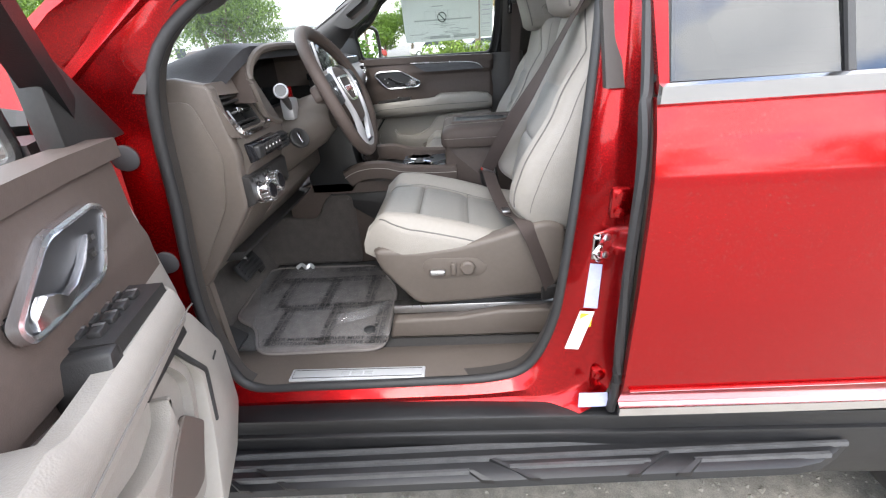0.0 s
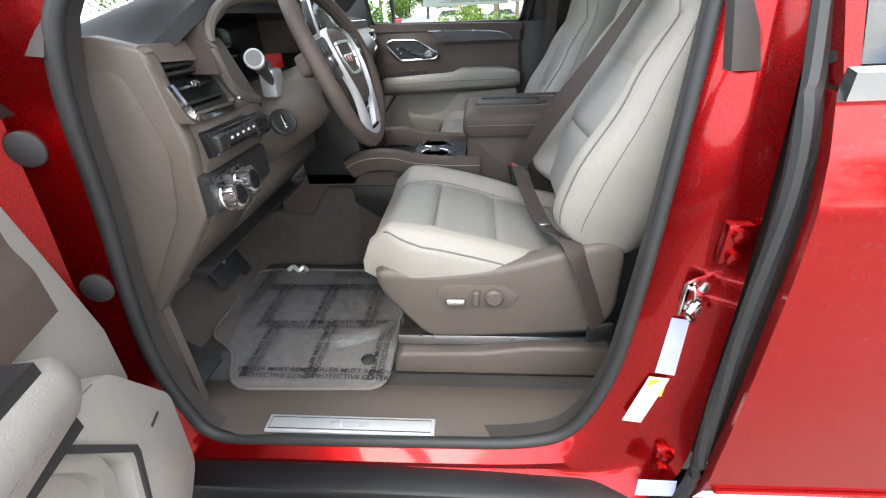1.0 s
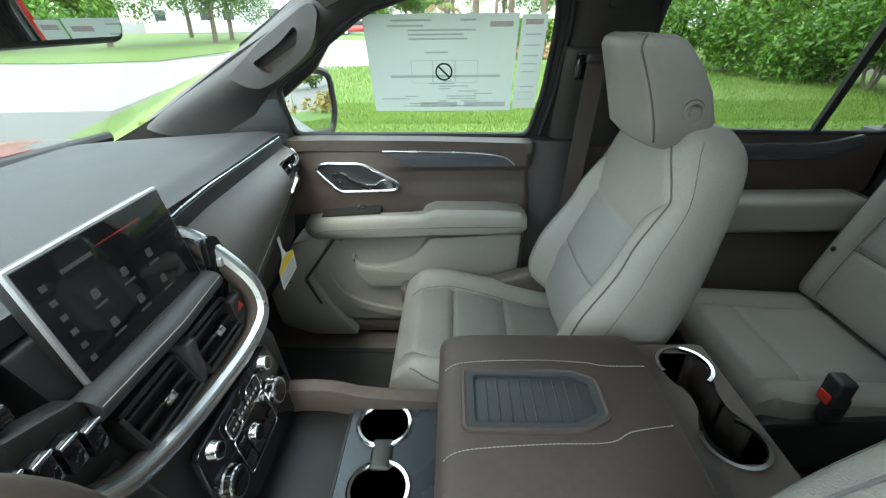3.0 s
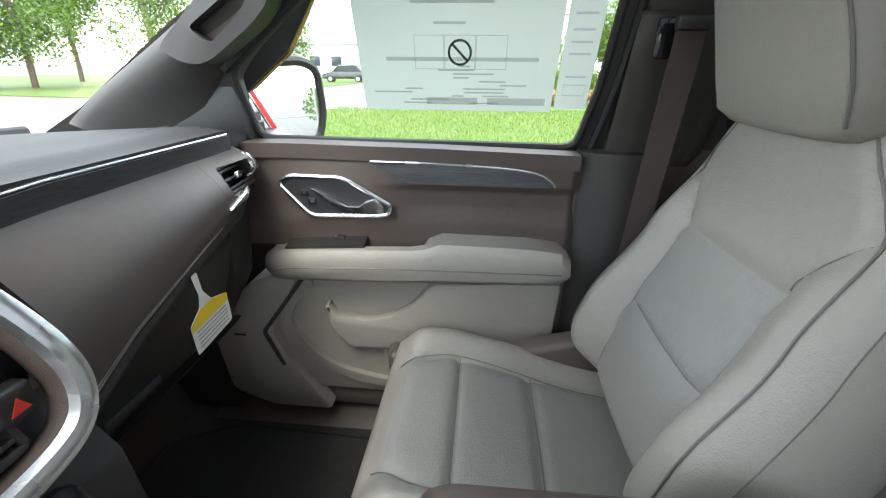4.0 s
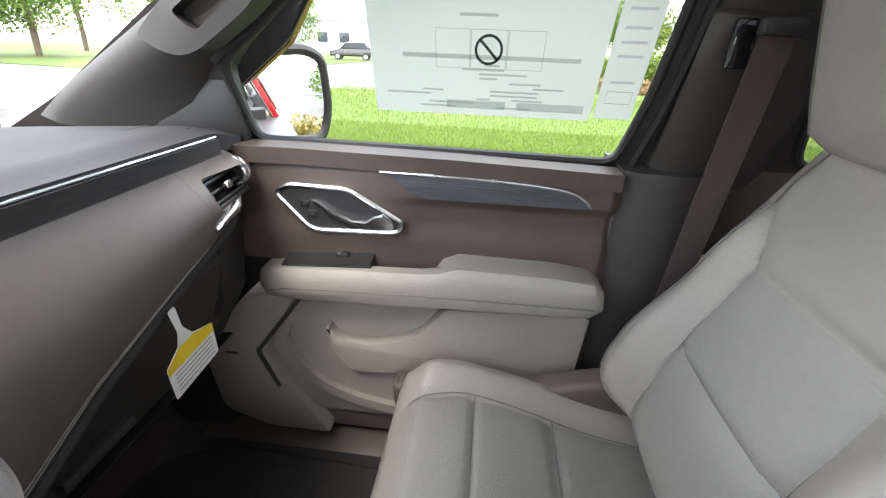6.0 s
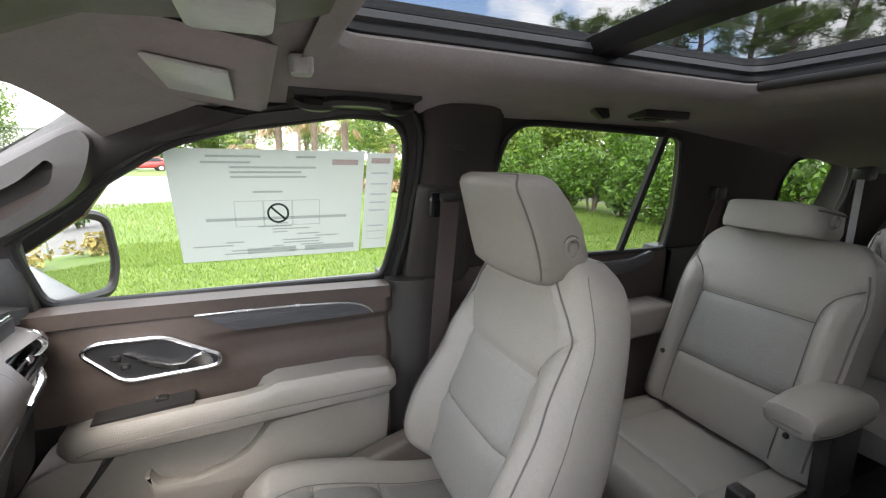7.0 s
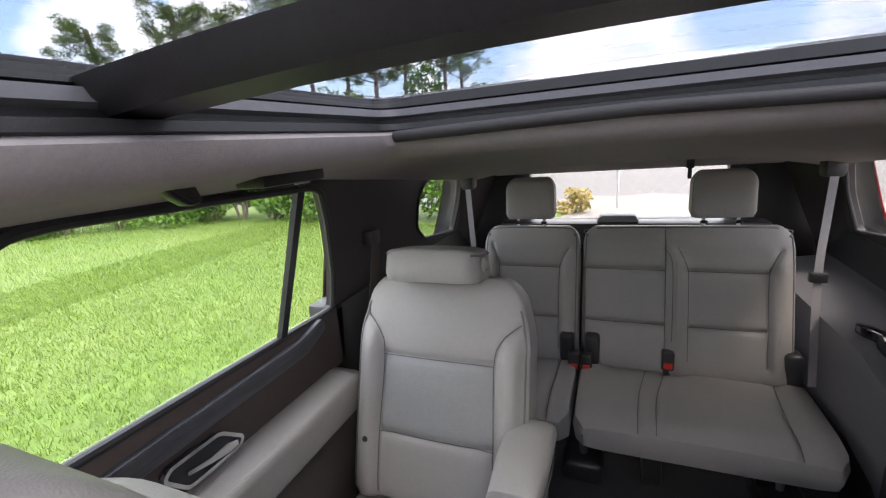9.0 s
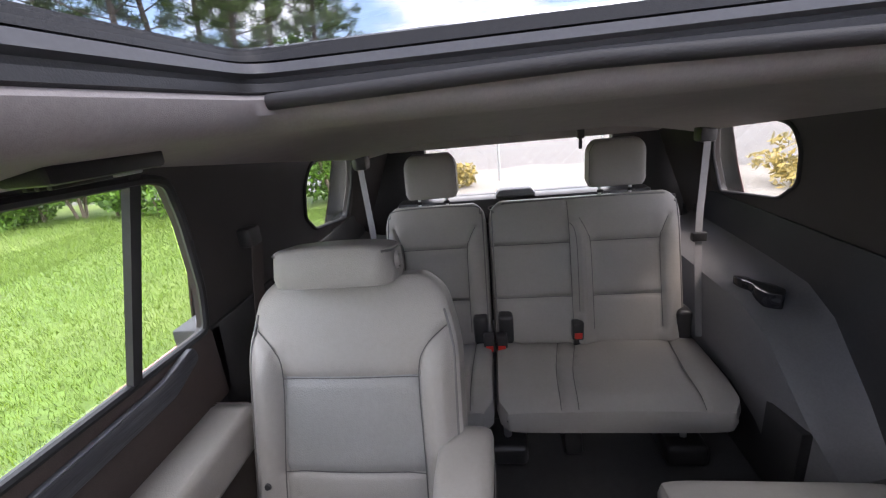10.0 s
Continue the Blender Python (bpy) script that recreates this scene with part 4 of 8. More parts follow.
def front_seat(yc, label, s_in, x_back, up, x_pan):
    """s_in: +1 when the seat's inner side lies towards +y; up: how far the seat is raised; x_pan: the rear end of its cushion."""
    seat = thing("front_seat", label, "car seat", "front seats")
    seat.location = (0, yc, 0)
    H = .568
    def fr(s, h):
        b = .056 * sm(abs(s), .118, .176) * (1 - .55 * sm(h, .12, .30)) * (1 - sm(h, .30, .45)) * (.75 + .25 * sm(h, .0, .08))
        return .078 + b + .016 * sm(h, .40, .53) + .007 * math.cos(s * 12) + .012 * math.exp(-((h - .16) / .09) ** 2) * (1 - sm(abs(s), .10, .16))
    wi = curve_of([(0, .126), (.19, .128), (.34, .121)])
    side_l = [[(sg * .126, .02), (sg * .128, .13), (sg * .126, .25), (sg * .121, .335), (sg * .134, .372), (sg * .156, .405), (sg * .170, .424)] for sg in (1, -1)]
    hor = [[(-.121, .335), (.121, .335)], [(-.128, .180), (.128, .180)]]
    m = seat_frame_m((x_back, 0, .915 + up), 18.5)
    bm, face, side = shell_back(H, FRONT_WP, FRONT_WO, fr, lambda h: .078 - .030 * sm(h, .22, .48), side_l + hor)
    back = part("backrest", bm, LEATHER, seat, "light grey leather backrest with bolsters", m, 50)
    two_tone(back, m, lambda x, h: h < .336 and abs(x) < wi(h))
    for ln in side_l + hor:
        pts = smooth_line([(a_, b_, 0) for a_, b_ in ln], 6)
        part("seam", tube([m @ Vector(face(q.x, q.y, .0002)) for q in pts], .0009, 5), PIPING, back)
    hs = [.03 + (H - .05) * k / 40 for k in range(41)]
    for sg in (1, -1):
        part("piping", tube([m @ (Vector(face(sg * FRONT_WP(h), h)) + Vector((sg * .0005, 0, .0012))) for h in hs], .0019, 6), PIPING, back, "dark piping")
        part("side_seam", tube([m @ (Vector(side(.50, h, sg)) + Vector((sg * .0004, 0, .0002))) for h in hs[:-1]], .0008, 5), PIPING, back)
    part("back_panel", pillow(lambda h: FRONT_WO(h) * .84, H * .90, lambda s, h: .0, lambda s, h: .092 - .040 * sm(h, .20, .48), (), 24, 24), BROWN_PL, seat, "hard brown seat back shell", m @ Matrix.Translation((0, .015, 0)))
    dx = x_back - .398
    rows = [(1.415, .470, .515, .085, .075), (1.420, .448, .532, .108, .098), (1.434, .433, .545, .124, .112), (1.47, .424, .548, .128, .116), (1.52, .409, .532, .124, .112), (1.56, .395, .508, .117, .106), (1.588, .385, .486, .110, .100), (1.602, .388, .472, .104, .094), (1.609, .398, .458, .090, .080), (1.611, .415, .440, .050, .045)]
    hr = block_headrest(seat, [(z + up, a + dx, b + dx, c, d) for z, a, b, c, d in rows])
    dm = Matrix.Translation((.494 + dx, s_in * .1175, 1.488 + up)) @ pose(0, 0, 0, -90 * s_in, 0, -7 * s_in)
    part("release_button", lathe([(.0, .0075), (.0085, .0075), (.0095, .003), (.0135, .003), (.0150, .0085), (.0190, .0075), (.0205, -.010)], 28, dm), LEATHER, hr, "round grey release button")
    for r_, z_ in ((.0115, .0034), (.0212, .0030)):
        part("button_groove", tube([dm @ Vector((r_ * math.cos(k * math.tau / 28), r_ * math.sin(k * math.tau / 28), z_)) for k in range(28)], .0010, 5, True), SEAM, hr)
    # cushion
    L = .515
    def hw2(h):
        return .245 - .035 * sm(h, L - .11, L) - .02 * sm(.10 - h, 0, .10)
    def fr2(s, h):
        b = .036 * sm(abs(s), .135, .195) * (1 - .55 * sm(abs(s), .205, .245))
        return .075 + b - .010 * math.exp(-((h - .14) / .10) ** 2) - .004 * sm(h, L - .13, L - .06) - .045 * sm(h, L - .06, L) ** 2
    ins2 = .150
    side2 = [[(sg * ins2, .0), (sg * ins2, .20), (sg * ins2 * 1.02, L - .115), (sg * .125, L - .02)] for sg in (1, -1)]
    hor2 = [[(-ins2, h), (ins2, h)] for h in (L - .135, L - .284)]
    m2 = cushion_m((x_pan, 0, .775 + up), 13.0)
    cush = part("cushion", pillow(hw2, L, fr2, lambda s, h: .05, side2 + hor2, 88, 80, 6, 8), LEATHER, seat, "light grey leather seat cushion", m2)
    two_tone(cush, m2, lambda x, h: h < L - .03 and abs(x) < .150)
    for ln in side2 + hor2:
        part("seam", tube([m2 @ Vector(q) for q in on_face(ln, hw2, L, fr2, 6, 8, lift=-.0050)], .0009, 5), PIPING, cush)
    edge2 = [[(sg * (.233 - .035 * sm(h, L - .11, L)), h) for h in [.02 + (L - .055) * k / 12 for k in range(13)]] for sg in (1, -1)]
    for ln in edge2:
        part("piping", tube([m2 @ Vector(q) for q in on_face(ln, hw2, L, fr2, 6, 8, lift=.0)], .0020, 6), PIPING, cush)
    return seat


seat_d = front_seat(-.435, "light grey leather driver seat with dark piping and brown plastic base", 1, .350, .020, .345)
seat_p = front_seat(.440, "light grey leather front passenger seat with dark piping", -1, .400, .0, .428)
for seat, so in ((seat_d, -1), (seat_p, 1)):
    # outer side shield, seat frame and rails
    sh = [(-.130, .908), (-.02, .896), (.10, .905), (.20, .928), (.27, .95), (.34, .968), (.385, .95), (.385, .80), (.35, .748), (.10, .730), (-.02, .726), (-.068, .785), (-.118, .85)]
    shield = part("side_shield", prism(round_poly([(max(x, -.135 if so < 0 else -.09), z) for x, z in sh], .03, 4), "y", so * .190, so * .246, .014, 3), BROWN_PL, seat, "brown plastic side shield")
    part("base_frame", prism(round_poly([(.0, .80), (.36, .82), (.37, .68), (.03, .68), (.0, .74)], .03), "y", -.19, .19, .01), BLACK_PL, seat)
    for sg in (1, -1):
        part("rail_cover", prism(round_poly([(-.115, .600), (-.10, .665), (.10, .672), (.22, .690), (.40, .690), (.42, .600)], .012), "y", sg * .19 - .045, sg * .19 + .045, .010, 3), BROWN_PL, seat, "brown plastic rail cover")
        part("rail", rbox(-.10, .40, sg * .19 - .016, sg * .19 + .016, .672, .70, .003), STEEL, seat)
    # switches
    if so < 0:
        y = so * .246
        part("switch_recess", prism(round_poly([(.0, .855), (.02, .875), (.15, .872), (.185, .845), (.16, .815), (.02, .812)], .015, 3), "y", y - .002, y + .004, .0015), BROWN_PL, shield)
        part("tilt_switch", rbox(.022, .066, y - .014, y, .826, .842, .006, 3), STEEL, shield, "grey seat switch")
        part("recline_switch", rbox(.081, .095, y - .014, y, .825, .862, .005, 3), BROWN_PL, shield)
        part("lumbar_knob", lathe([(.0, .014), (.015, .014), (.020, .010), (.021, .0), (.026, .0), (.027, -.004)], 24, pose(.126, y, .845, 90, 0, 0)), BROWN_PL, shield, "round lumbar knob")


def second_seat(yc, label, folded=False):
    seat = thing("second_row_seat", label, "car seat", "second row seats")
    seat.location = (0, yc, 0)
    H = .60
    def hw(h):
        return .240 - .030 * sm(h, .42, .60) - .05 * max(0, (h - .53) / .07) ** 2.4
    def fr(s, h):
        b = .030 * sm(abs(s), .135, .19) * (1 - sm(h, .38, .50)) * (1 - .6 * sm(abs(s), .2, .228))
        return .070 + b - .012 * sm(h, .45, .60) + .006 * math.cos(s * 12)
    ins = .150
    side = [[(sg * .155, .02), (sg * .155, .18), (sg * ins, .382), (sg * .168, .445), (sg * .212, .485)] for sg in (1, -1)]
    hor = [[(-ins, .382), (ins, .382)], [(-.155, .18), (.155, .18)]]
    m = seat_frame_m((1.205, 0, .865), 17.5) if not folded else basis((1.31, 0, .885), (0, -1, 0), (-1, 0, .02), (0, 0, -1))
    back = part("backrest", pillow(hw, H, fr, lambda s, h: .055, side + hor, 76, 84), LEATHER, seat, "light grey leather backrest", m)
    if not folded:
        two_tone(back, m, lambda x, h: .18 < h < .382 and abs(x) < .152)
        for ln in side + hor:
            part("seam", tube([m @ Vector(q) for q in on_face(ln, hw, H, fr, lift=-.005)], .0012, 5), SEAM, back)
        for sg in (1, -1):
            ed = [(sg * (.226 - .030 * sm(h, .42, .60)), h) for h in [.03 + .49 * k / 12 for k in range(13)]]
            part("piping", tube([m @ Vector(q) for q in on_face(ed, hw, H, fr)], .0028, 6), PIPING, back)
            part("tether_stud", lathe([(.0, .004), (.006, .004), (.008, .0)], 14, m @ Matrix.Translation((sg * .185, .16 if sg < 0 else .10, .095))), BLACK_PL, back)
        hm = basis((1.375, .006, 1.456), (0, -1, 0), (-.985, 0, .17), (.17, 0, .985))
        hr = headrest(seat, hm, .262, .255, .125, .055, .02)
        part("release_button", lathe([(.0, .005), (.010, .005), (.012, .0), (.016, .004), (.018, -.003)], 20, Matrix.Translation((1.305, -.126, 1.493)) @ pose(0, 0, 0, 90, 0, 0)), LEATHER, hr)
        arm = part("armrest", pillow(lambda h: .057 - .006 * sm(h, .12, .24), .245, lambda s, h: .042 - .010 * sm(h, .15, .24), lambda s, h: .046 - .008 * sm(h, .13, .24), (), 28, 36, 3.2, 5), LEATHER, seat, "light grey leather fold-down armrest", cushion_m((1.262, -.239, 1.092), 1))
        part("seam", tube(smooth_line([(1.252, -.294, 1.080), (1.14, -.298, 1.079), (1.05, -.291, 1.080), (1.022, -.270, 1.082), (1.019, -.239, 1.083), (1.022, -.208, 1.082), (1.05, -.187, 1.080)], 5), .0012, 5), PIPING, arm)
        part("armrest_bracket", prism(round_poly([(1.17, .84), (1.30, .84), (1.29, 1.05), (1.23, 1.085), (1.15, 1.060)], .02), "y", -.268, -.232, .010), BLACK_PL, seat, "black armrest bracket")
    L = .47
    def fr2(s, h):
        return .065 + .016 * sm(abs(s), .14, .19) - .03 * sm(h, .42, .47) ** 2
    m2 = cushion_m((1.23, 0, .80), 3)
    seams2 = [[(sg * .15, .0), (sg * .15, .44)] for sg in (1, -1)] + [[(-.15, .33), (.15, .33)]]
    part("cushion", pillow(lambda h: .235 - .02 * sm(h, .38, .47), L, fr2, lambda s, h: .05, seams2, 56, 56, 6, 8), LEATHER, seat, "light grey leather seat cushion", m2)
    part("base", prism(round_poly([(.78, .80), (1.20, .80), (1.22, .62), (.84, .62)], .03), "y", -.19, .19, .01), BLACK_PL, seat)
    part("side_cover", prism(round_poly([(.76, .83), (1.24, .86), (1.25, .66), (.82, .68)], .03), "y", -.245, -.205, .012), BLACK_PL, seat)
    return seat


second_seat(.445, "light grey leather second row seat with folded headrest and raised armrest")
second_seat(-.455, "light grey second row seat folded flat for rear access", True)


def third_back(seat, y0, y1, panels, hrs):
    yc, w = (y0 + y1) / 2, (y1 - y0) / 2
    H = .56
    def hw(h):
        return w - .012 * sm(h, .47, .56) - .035 * max(0, (h - .51) / .05) ** 2.4
    def fr(s, h):
        b = 0
        for c, half in panels:
            d = abs(s - (yc - c))
            b += .016 * sm(d, half * .8, half + .03) * (1 - sm(d, half + .04, half + .09)) * (1 - sm(h, .40, .50))
        return .055 + b - .012 * sm(h, .47, .56)
    m = seat_frame_m((2.005, yc, .875), 15.5)
    lines = []
    for c, half in panels:
        q = yc - c
        lines += [[(q - half, .387), (q + half, .387)], [(q - half, .185), (q + half, .185)]]
        if half > .15:
            lines += [[(q + half, .10), (q + half, .54)], [(q + half + .022, .13), (q + half + .022, .40), (q + half + .004, .46)]]
        else:
            lines += [[(q - half, .06), (q - half, .36), (q - half - .012, .42), (q - half - .035, .475)], [(q + half, .06), (q + half, .36), (q + half + .012, .42), (q + half + .035, .465)]]
    lines = [[(max(-w + .004, min(w - .004, x)), h) for x, h in ln] for ln in lines]
    back = part("backrest", pillow(hw, H, fr, lambda s, h: .06, lines, 88, 76), LEATHER, seat, "grey leather bench backrest", m)
    for ln in lines:
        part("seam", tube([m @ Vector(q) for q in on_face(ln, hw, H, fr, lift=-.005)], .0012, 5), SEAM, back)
    ed = [(-w + .014, .03), (-w + .014, .48), (-w + .022, .515), (-w + .055, H - .014), (w - .055, H - .014), (w - .022, .515), (w - .014, .48), (w - .014, .03)]
    part("piping", tube([m @ Vector(q) for q in on_face(ed, hw, H, fr)], .0028, 6), PIPING, back)
    for c in hrs:
        hm = seat_frame_m((2.185, c, 1.440), 3)
        hr = headrest(seat, hm, .205, .200, .175, .065, .035)
        for sg in (1, -1):
            part("headrest_post", tube([(2.155, c + sg * .055, 1.40), (2.16, c + sg * .055, 1.47)], .006, 8), STEEL, hr)
            part("post_sleeve", lathe([(.012, 0), (.013, .006), (.009, .010)], 14, Matrix.Translation((2.145, c + sg * .055, 1.424))), BLACK_PL, hr)


def third_cushion(seat, y0, y1, splits):
    yc, w = (y0 + y1) / 2, (y1 - y0) / 2
    L = .385
    def fr(s, h):
        return .052 - .018 * sm(h, .30, .385) ** 2 + .006 * math.cos(s * 6) + .016 * sm(abs(s), w - .12, w - .05) * (1 - sm(h, .25, .36))
    lines = [[(yc - c, .02), (yc - c - k, .20), (yc - c - k * 1.3, .37)] for c, k in splits]
    m = cushion_m((1.985, yc, .845), -1)
    part("cushion", pillow(lambda h: w - .03 * sm(h, .33, .385), L, fr, lambda s, h: .060, lines, 72, 48, 9, 7), LEATHER, seat, "grey leather bench cushion", m)
    for ln in lines:
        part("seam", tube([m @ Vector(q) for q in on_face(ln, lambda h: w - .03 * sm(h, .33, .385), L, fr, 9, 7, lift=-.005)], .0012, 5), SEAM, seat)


seat3r = thing("third_row_seat", "narrow grey leather third row seat section", "car seat", "third row bench")
third_back(seat3r, .158, .555, [(.359, .123)], [.363])
third_cushion(seat3r, .158, .575, [(.22, .01)])
seat3l = thing("third_row_seat", "wide grey leather third row seat section with red buckles", "car seat", "third row bench")
third_back(seat3l, -.545, .150, [(.01, .155), (-.341, .121)], [-.328])
third_cushion(seat3l, -.575, .150, [(-.085, .03), (-.15, .04), (-.48, .015)])
for st, y in ((seat3r, .36), (seat3l, -.10), (seat3l, -.42)):
    part("leg", prism(round_poly([(1.70, .60), (1.98, .60), (1.95, .80), (1.74, .80)], .03), "y", y - .03, y + .03, .01), BLACK_PL, st)

# ---------- dashboard ----------
dash = thing("dashboard", "dark grey-brown stitched dashboard with chrome swoop and vents", "dashboard")


def dash_top(u, v):
    y = -.79 + 1.555 * v
    x = -1.00 + (.605 - .03 * max(0, abs(y) - .45)) * u
    z = 1.338 + .042 * u ** .75 - .012 * sm(u, .90, 1.0) - .02 * sm(abs(y), .66, .78)
    hood = sm(y, -.74, -.64) * (1 - sm(y, -.24, -.12)) * sm(u, .55, .92)
    return (x + .05 * hood, y, z + .050 * hood)


part("top_pad", sheet(dash_top, 44, 60, (0, 0, -.028)), DASH_TOP, dash, "dark soft dash top pad")
# passenger side: chrome line, dark wood band, stitched face
WB = [(-.395, y, 1.362 - .022 * sm(.30 - y, 0, .3)) for y in (.10, .2, .3, .4, .5, .6, .675)]
part("chrome_line", sweep(WB, circle(.0022, 8)), SWOOP, dash, "thin bright line")
part("wood_band", sweep([(x + .002, y, z - .020) for x, y, z in WB], [(-.012, -.017), (.002, -.018), (.004, .017), (-.012, .016)], (0, 0, 1)), WOOD_ACROSS, dash, "dark wood trim band")
def lip(y):
    pts = [(.10, -.320, 1.085), (.16, -.330, 1.101), (.312, -.350, 1.148), (.496, -.360, 1.194), (.628, -.364, 1.227), (.685, -.378, 1.262)]
    for (a, p, q), (b, r, s) in zip(pts, pts[1:]):
        if y <= b:
            t = max(0, (y - a) / (b - a))
            return p + (r - p) * t, q + (s - q) * t
    return pts[-1][1:]
def face(u, v):
    y = .13 + .424 * v
    lx_, lz = lip(y)
    z0 = 1.338 - .022 * sm(.30 - y, 0, .3)
    return (-.398 + (lx_ + .398) * u + .038 * math.sin(math.pi * min(1, u * 1.02)), y, z0 + (lz - z0) * u)
part("passenger_face", sheet(face, 26, 36, (-.03, 0, -.005)), BROWN_FACE, dash, "brown stitched leather face")
for du, mt in ((.965, THREAD), (.935, THREAD)):
    part("stitch_line", tube([Vector(face(du, k / 30)) + Vector((.0008, 0, 0)) for k in range(31)], .0007, 5), mt, dash)
part("lower_lip", tube([(lip(y)[0] - .004, y, lip(y)[1] - .004) for y in [.12 + .56 * k / 24 for k in range(25)]], .010, 8), BLACK_PL, dash)
# side air vent of the passenger
def vent(parent, c, w, h, yaw, tilt, slats=3, frame_mat=BLACK_PL):
    m = pose(*c, 0, tilt, yaw)
    v = part("air_vent", merge(rbox(-.035, .0, -w / 2, w / 2, h / 2 - .004, h / 2 + .004, .002), rbox(-.035, .0, -w / 2, w / 2, -h / 2 - .004, -h / 2 + .004, .002), rbox(-.035, .0, -w / 2 - .004, -w / 2 + .004, -h / 2, h / 2, .002), rbox(-.035, .0, w / 2 - .004, w / 2 + .004, -h / 2, h / 2, .002), rbox(-.036, -.030, -w / 2, w / 2, -h / 2, h / 2, .001)), frame_mat, parent, "black louvred air vent", m)
    for i in range(slats):
        z = -h / 2 + h * (i + .5) / slats
        part("slat", rbox(-.022, -.002, -w / 2 + .003, w / 2 - .003, z - .0025, z + .0025, .001), BLACK_PL, v, "", m)
    part("vent_tab", rbox(-.008, .008, -.010, .010, -.006, .006, .002), CHROME, v, "small chrome tab", m)
    return v
def vent_face(p, d):
    y, z = p
    lx_, lz = lip(y)
    u = min(1, max(0, (1.338 - z) / (1.338 - lz)))
    return (-.398 + (lx_ + .398) * u + .038 * math.sin(math.pi * min(1, u * 1.02)) - .020 * sm(y, .680, .722) - d, y, z)
def dense(lp, step=.008):
    out = []
    for a, b in zip(lp, lp[1:] + lp[:1]):
        k = max(1, int(math.dist(a, b) / step))
        out += [(a[0] + (b[0] - a[0]) * i / k, a[1] + (b[1] - a[1]) * i / k) for i in range(k)]
    return out
VENT_HOLE = round_poly([(.578, 1.266), (.698, 1.268), (.704, 1.300), (.694, 1.316), (.580, 1.316)], .008, 3)
part("vent_housing", plate(dense(round_poly([(.5545, 1.338), (.700, 1.336), (.722, 1.315), (.722, 1.285), (.690, 1.254), (.628, 1.229), (.5545, 1.2105)], .006, 2)), [VENT_HOLE], vent_face, .040), BROWN_FACE, dash, "brown housing of the side vent")
vent(dash, (-.368, .638, 1.291), .124, .050, 8, -27)
VT = [vent_face(p, 0) for p in smooth_line([Vector(q).to_3d() for q in ((.556, 1.246), (.60, 1.252), (.66, 1.258), (.696, 1.266), (.708, 1.284), (.706, 1.306), (.694, 1.322))], 6) for p in [(p.x, p.y)]]
VT = [Vector(p) for p in VT]
VW = [.004 + .008 * sm(k, 0, 14) - .006 * sm(k, 26, len(VT) - 1) for k in range(len(VT))]
rings = []
for k, p in enumerate(VT):
    tn = (VT[min(k + 1, len(VT) - 1)] - VT[max(k - 1, 0)]).normalized()
    nn = Vector((1, .25, -.15)).normalized()
    sd = nn.cross(tn).normalized()
    w = VW[k]
    rings.append([p + sd * w - nn * .006, p + sd * w + nn * .002, p + sd * w * .5 + nn * .005, p - sd * w * .5 + nn * .004, p - sd * w + nn * .0, p - sd * w - nn * .010])
part("vent_trim", loft(rings), SWOOP, dash, "broad satin chrome corner trim", None, 60)
# glove box and lower right
glove = part("glove_box", prism(round_poly([(-.55, 1.20), (-.395, 1.165), (-.425, 1.06), (-.475, .93), (-.60, .88)], .02), "y", .185, .64, .012), mat("charcoal_plastic", (.045, .043, .041), .5, bump=.3, bscale=500), dash, "charcoal glove box lid")
part("glove_latch", rbox(-.462, -.438, .30, .42, .975, .993, .004), mat("dark_latch", (.05, .05, .055), .3), glove, "recessed latch")
part("side_bolster", prism([(-.62, 1.25), (-.40, 1.215), (-.42, 1.05), (-.50, .90), (-.64, .86)], "y", .645, .735, .015), bpy.data.materials["charcoal_plastic"], dash)
part("under_panel", prism([(-.46, .93), (-.48, .905), (-.86, .86), (-.86, .90)], "y", -.70, .72, .004), BLACK_PL, dash)
# defroster slots at the far corner
for sgn in (1, -1):
    df = part("defroster_vent", prism(round_poly([(-.53, sgn * .60), (-.43, sgn * .655), (-.44, sgn * .70), (-.53, sgn * .68)], .015), "z", 1.352, 1.3715, .003), BLACK_PL, dash, "slotted defroster outlet")
    for k in range(4):
        part("slat", rbox(-.52 + .024 * k, -.512 + .024 * k, sgn * .655 - .03, sgn * .655 + .025, 1.3700, 1.3745, .001), DASH_TOP, df)

# centre stack
part("stack_body", prism([(-.46, 1.34), (-.385, 1.335), (-.352, 1.27), (-.330, 1.20), (-.310, 1.16), (-.298, 1.13), (-.278, 1.10), (-.262, .95), (-.30, .90), (-.46, .90)], "y", -.150, .185, .006), mat("dark_grey_trim", (.019, .019, .020), .42), dash)
SW = smooth_line([(-.378, .120, 1.350), (-.355, .145, 1.335), (-.325, .158, 1.300), (-.287, .166, 1.245), (-.272, .164, 1.200), (-.268, .142, 1.167), (-.270, .085, 1.152), (-.274, .01, 1.152), (-.278, -.08, 1.162), (-.288, -.17, 1.180), (-.31, -.235, 1.215)], 8)
part("chrome_swoop", sweep(SW, [(-.0125, -.004), (-.009, .005), (.0, .008), (.009, .005), (.0125, -.004), (.0, -.008)], (1, 0, .2)), SWOOP, dash, "broad satin chrome swoop")
part("swoop_back", sweep([p + Vector((-.016, 0, -.006)) for p in SW], circle(.018, 10), (1, 0, .2)), BROWN, dash)
part("stitched_ledge", sweep([(-.326, -.150, 1.266), (-.322, 0, 1.264), (-.330, .122, 1.264)], [(.012 * math.cos(a) * 2.0, .017 * math.sin(a)) for a in [2 * math.pi * i / 14 for i in range(14)]]), DARK_LTH, dash, "padded stitched ledge below the screen")
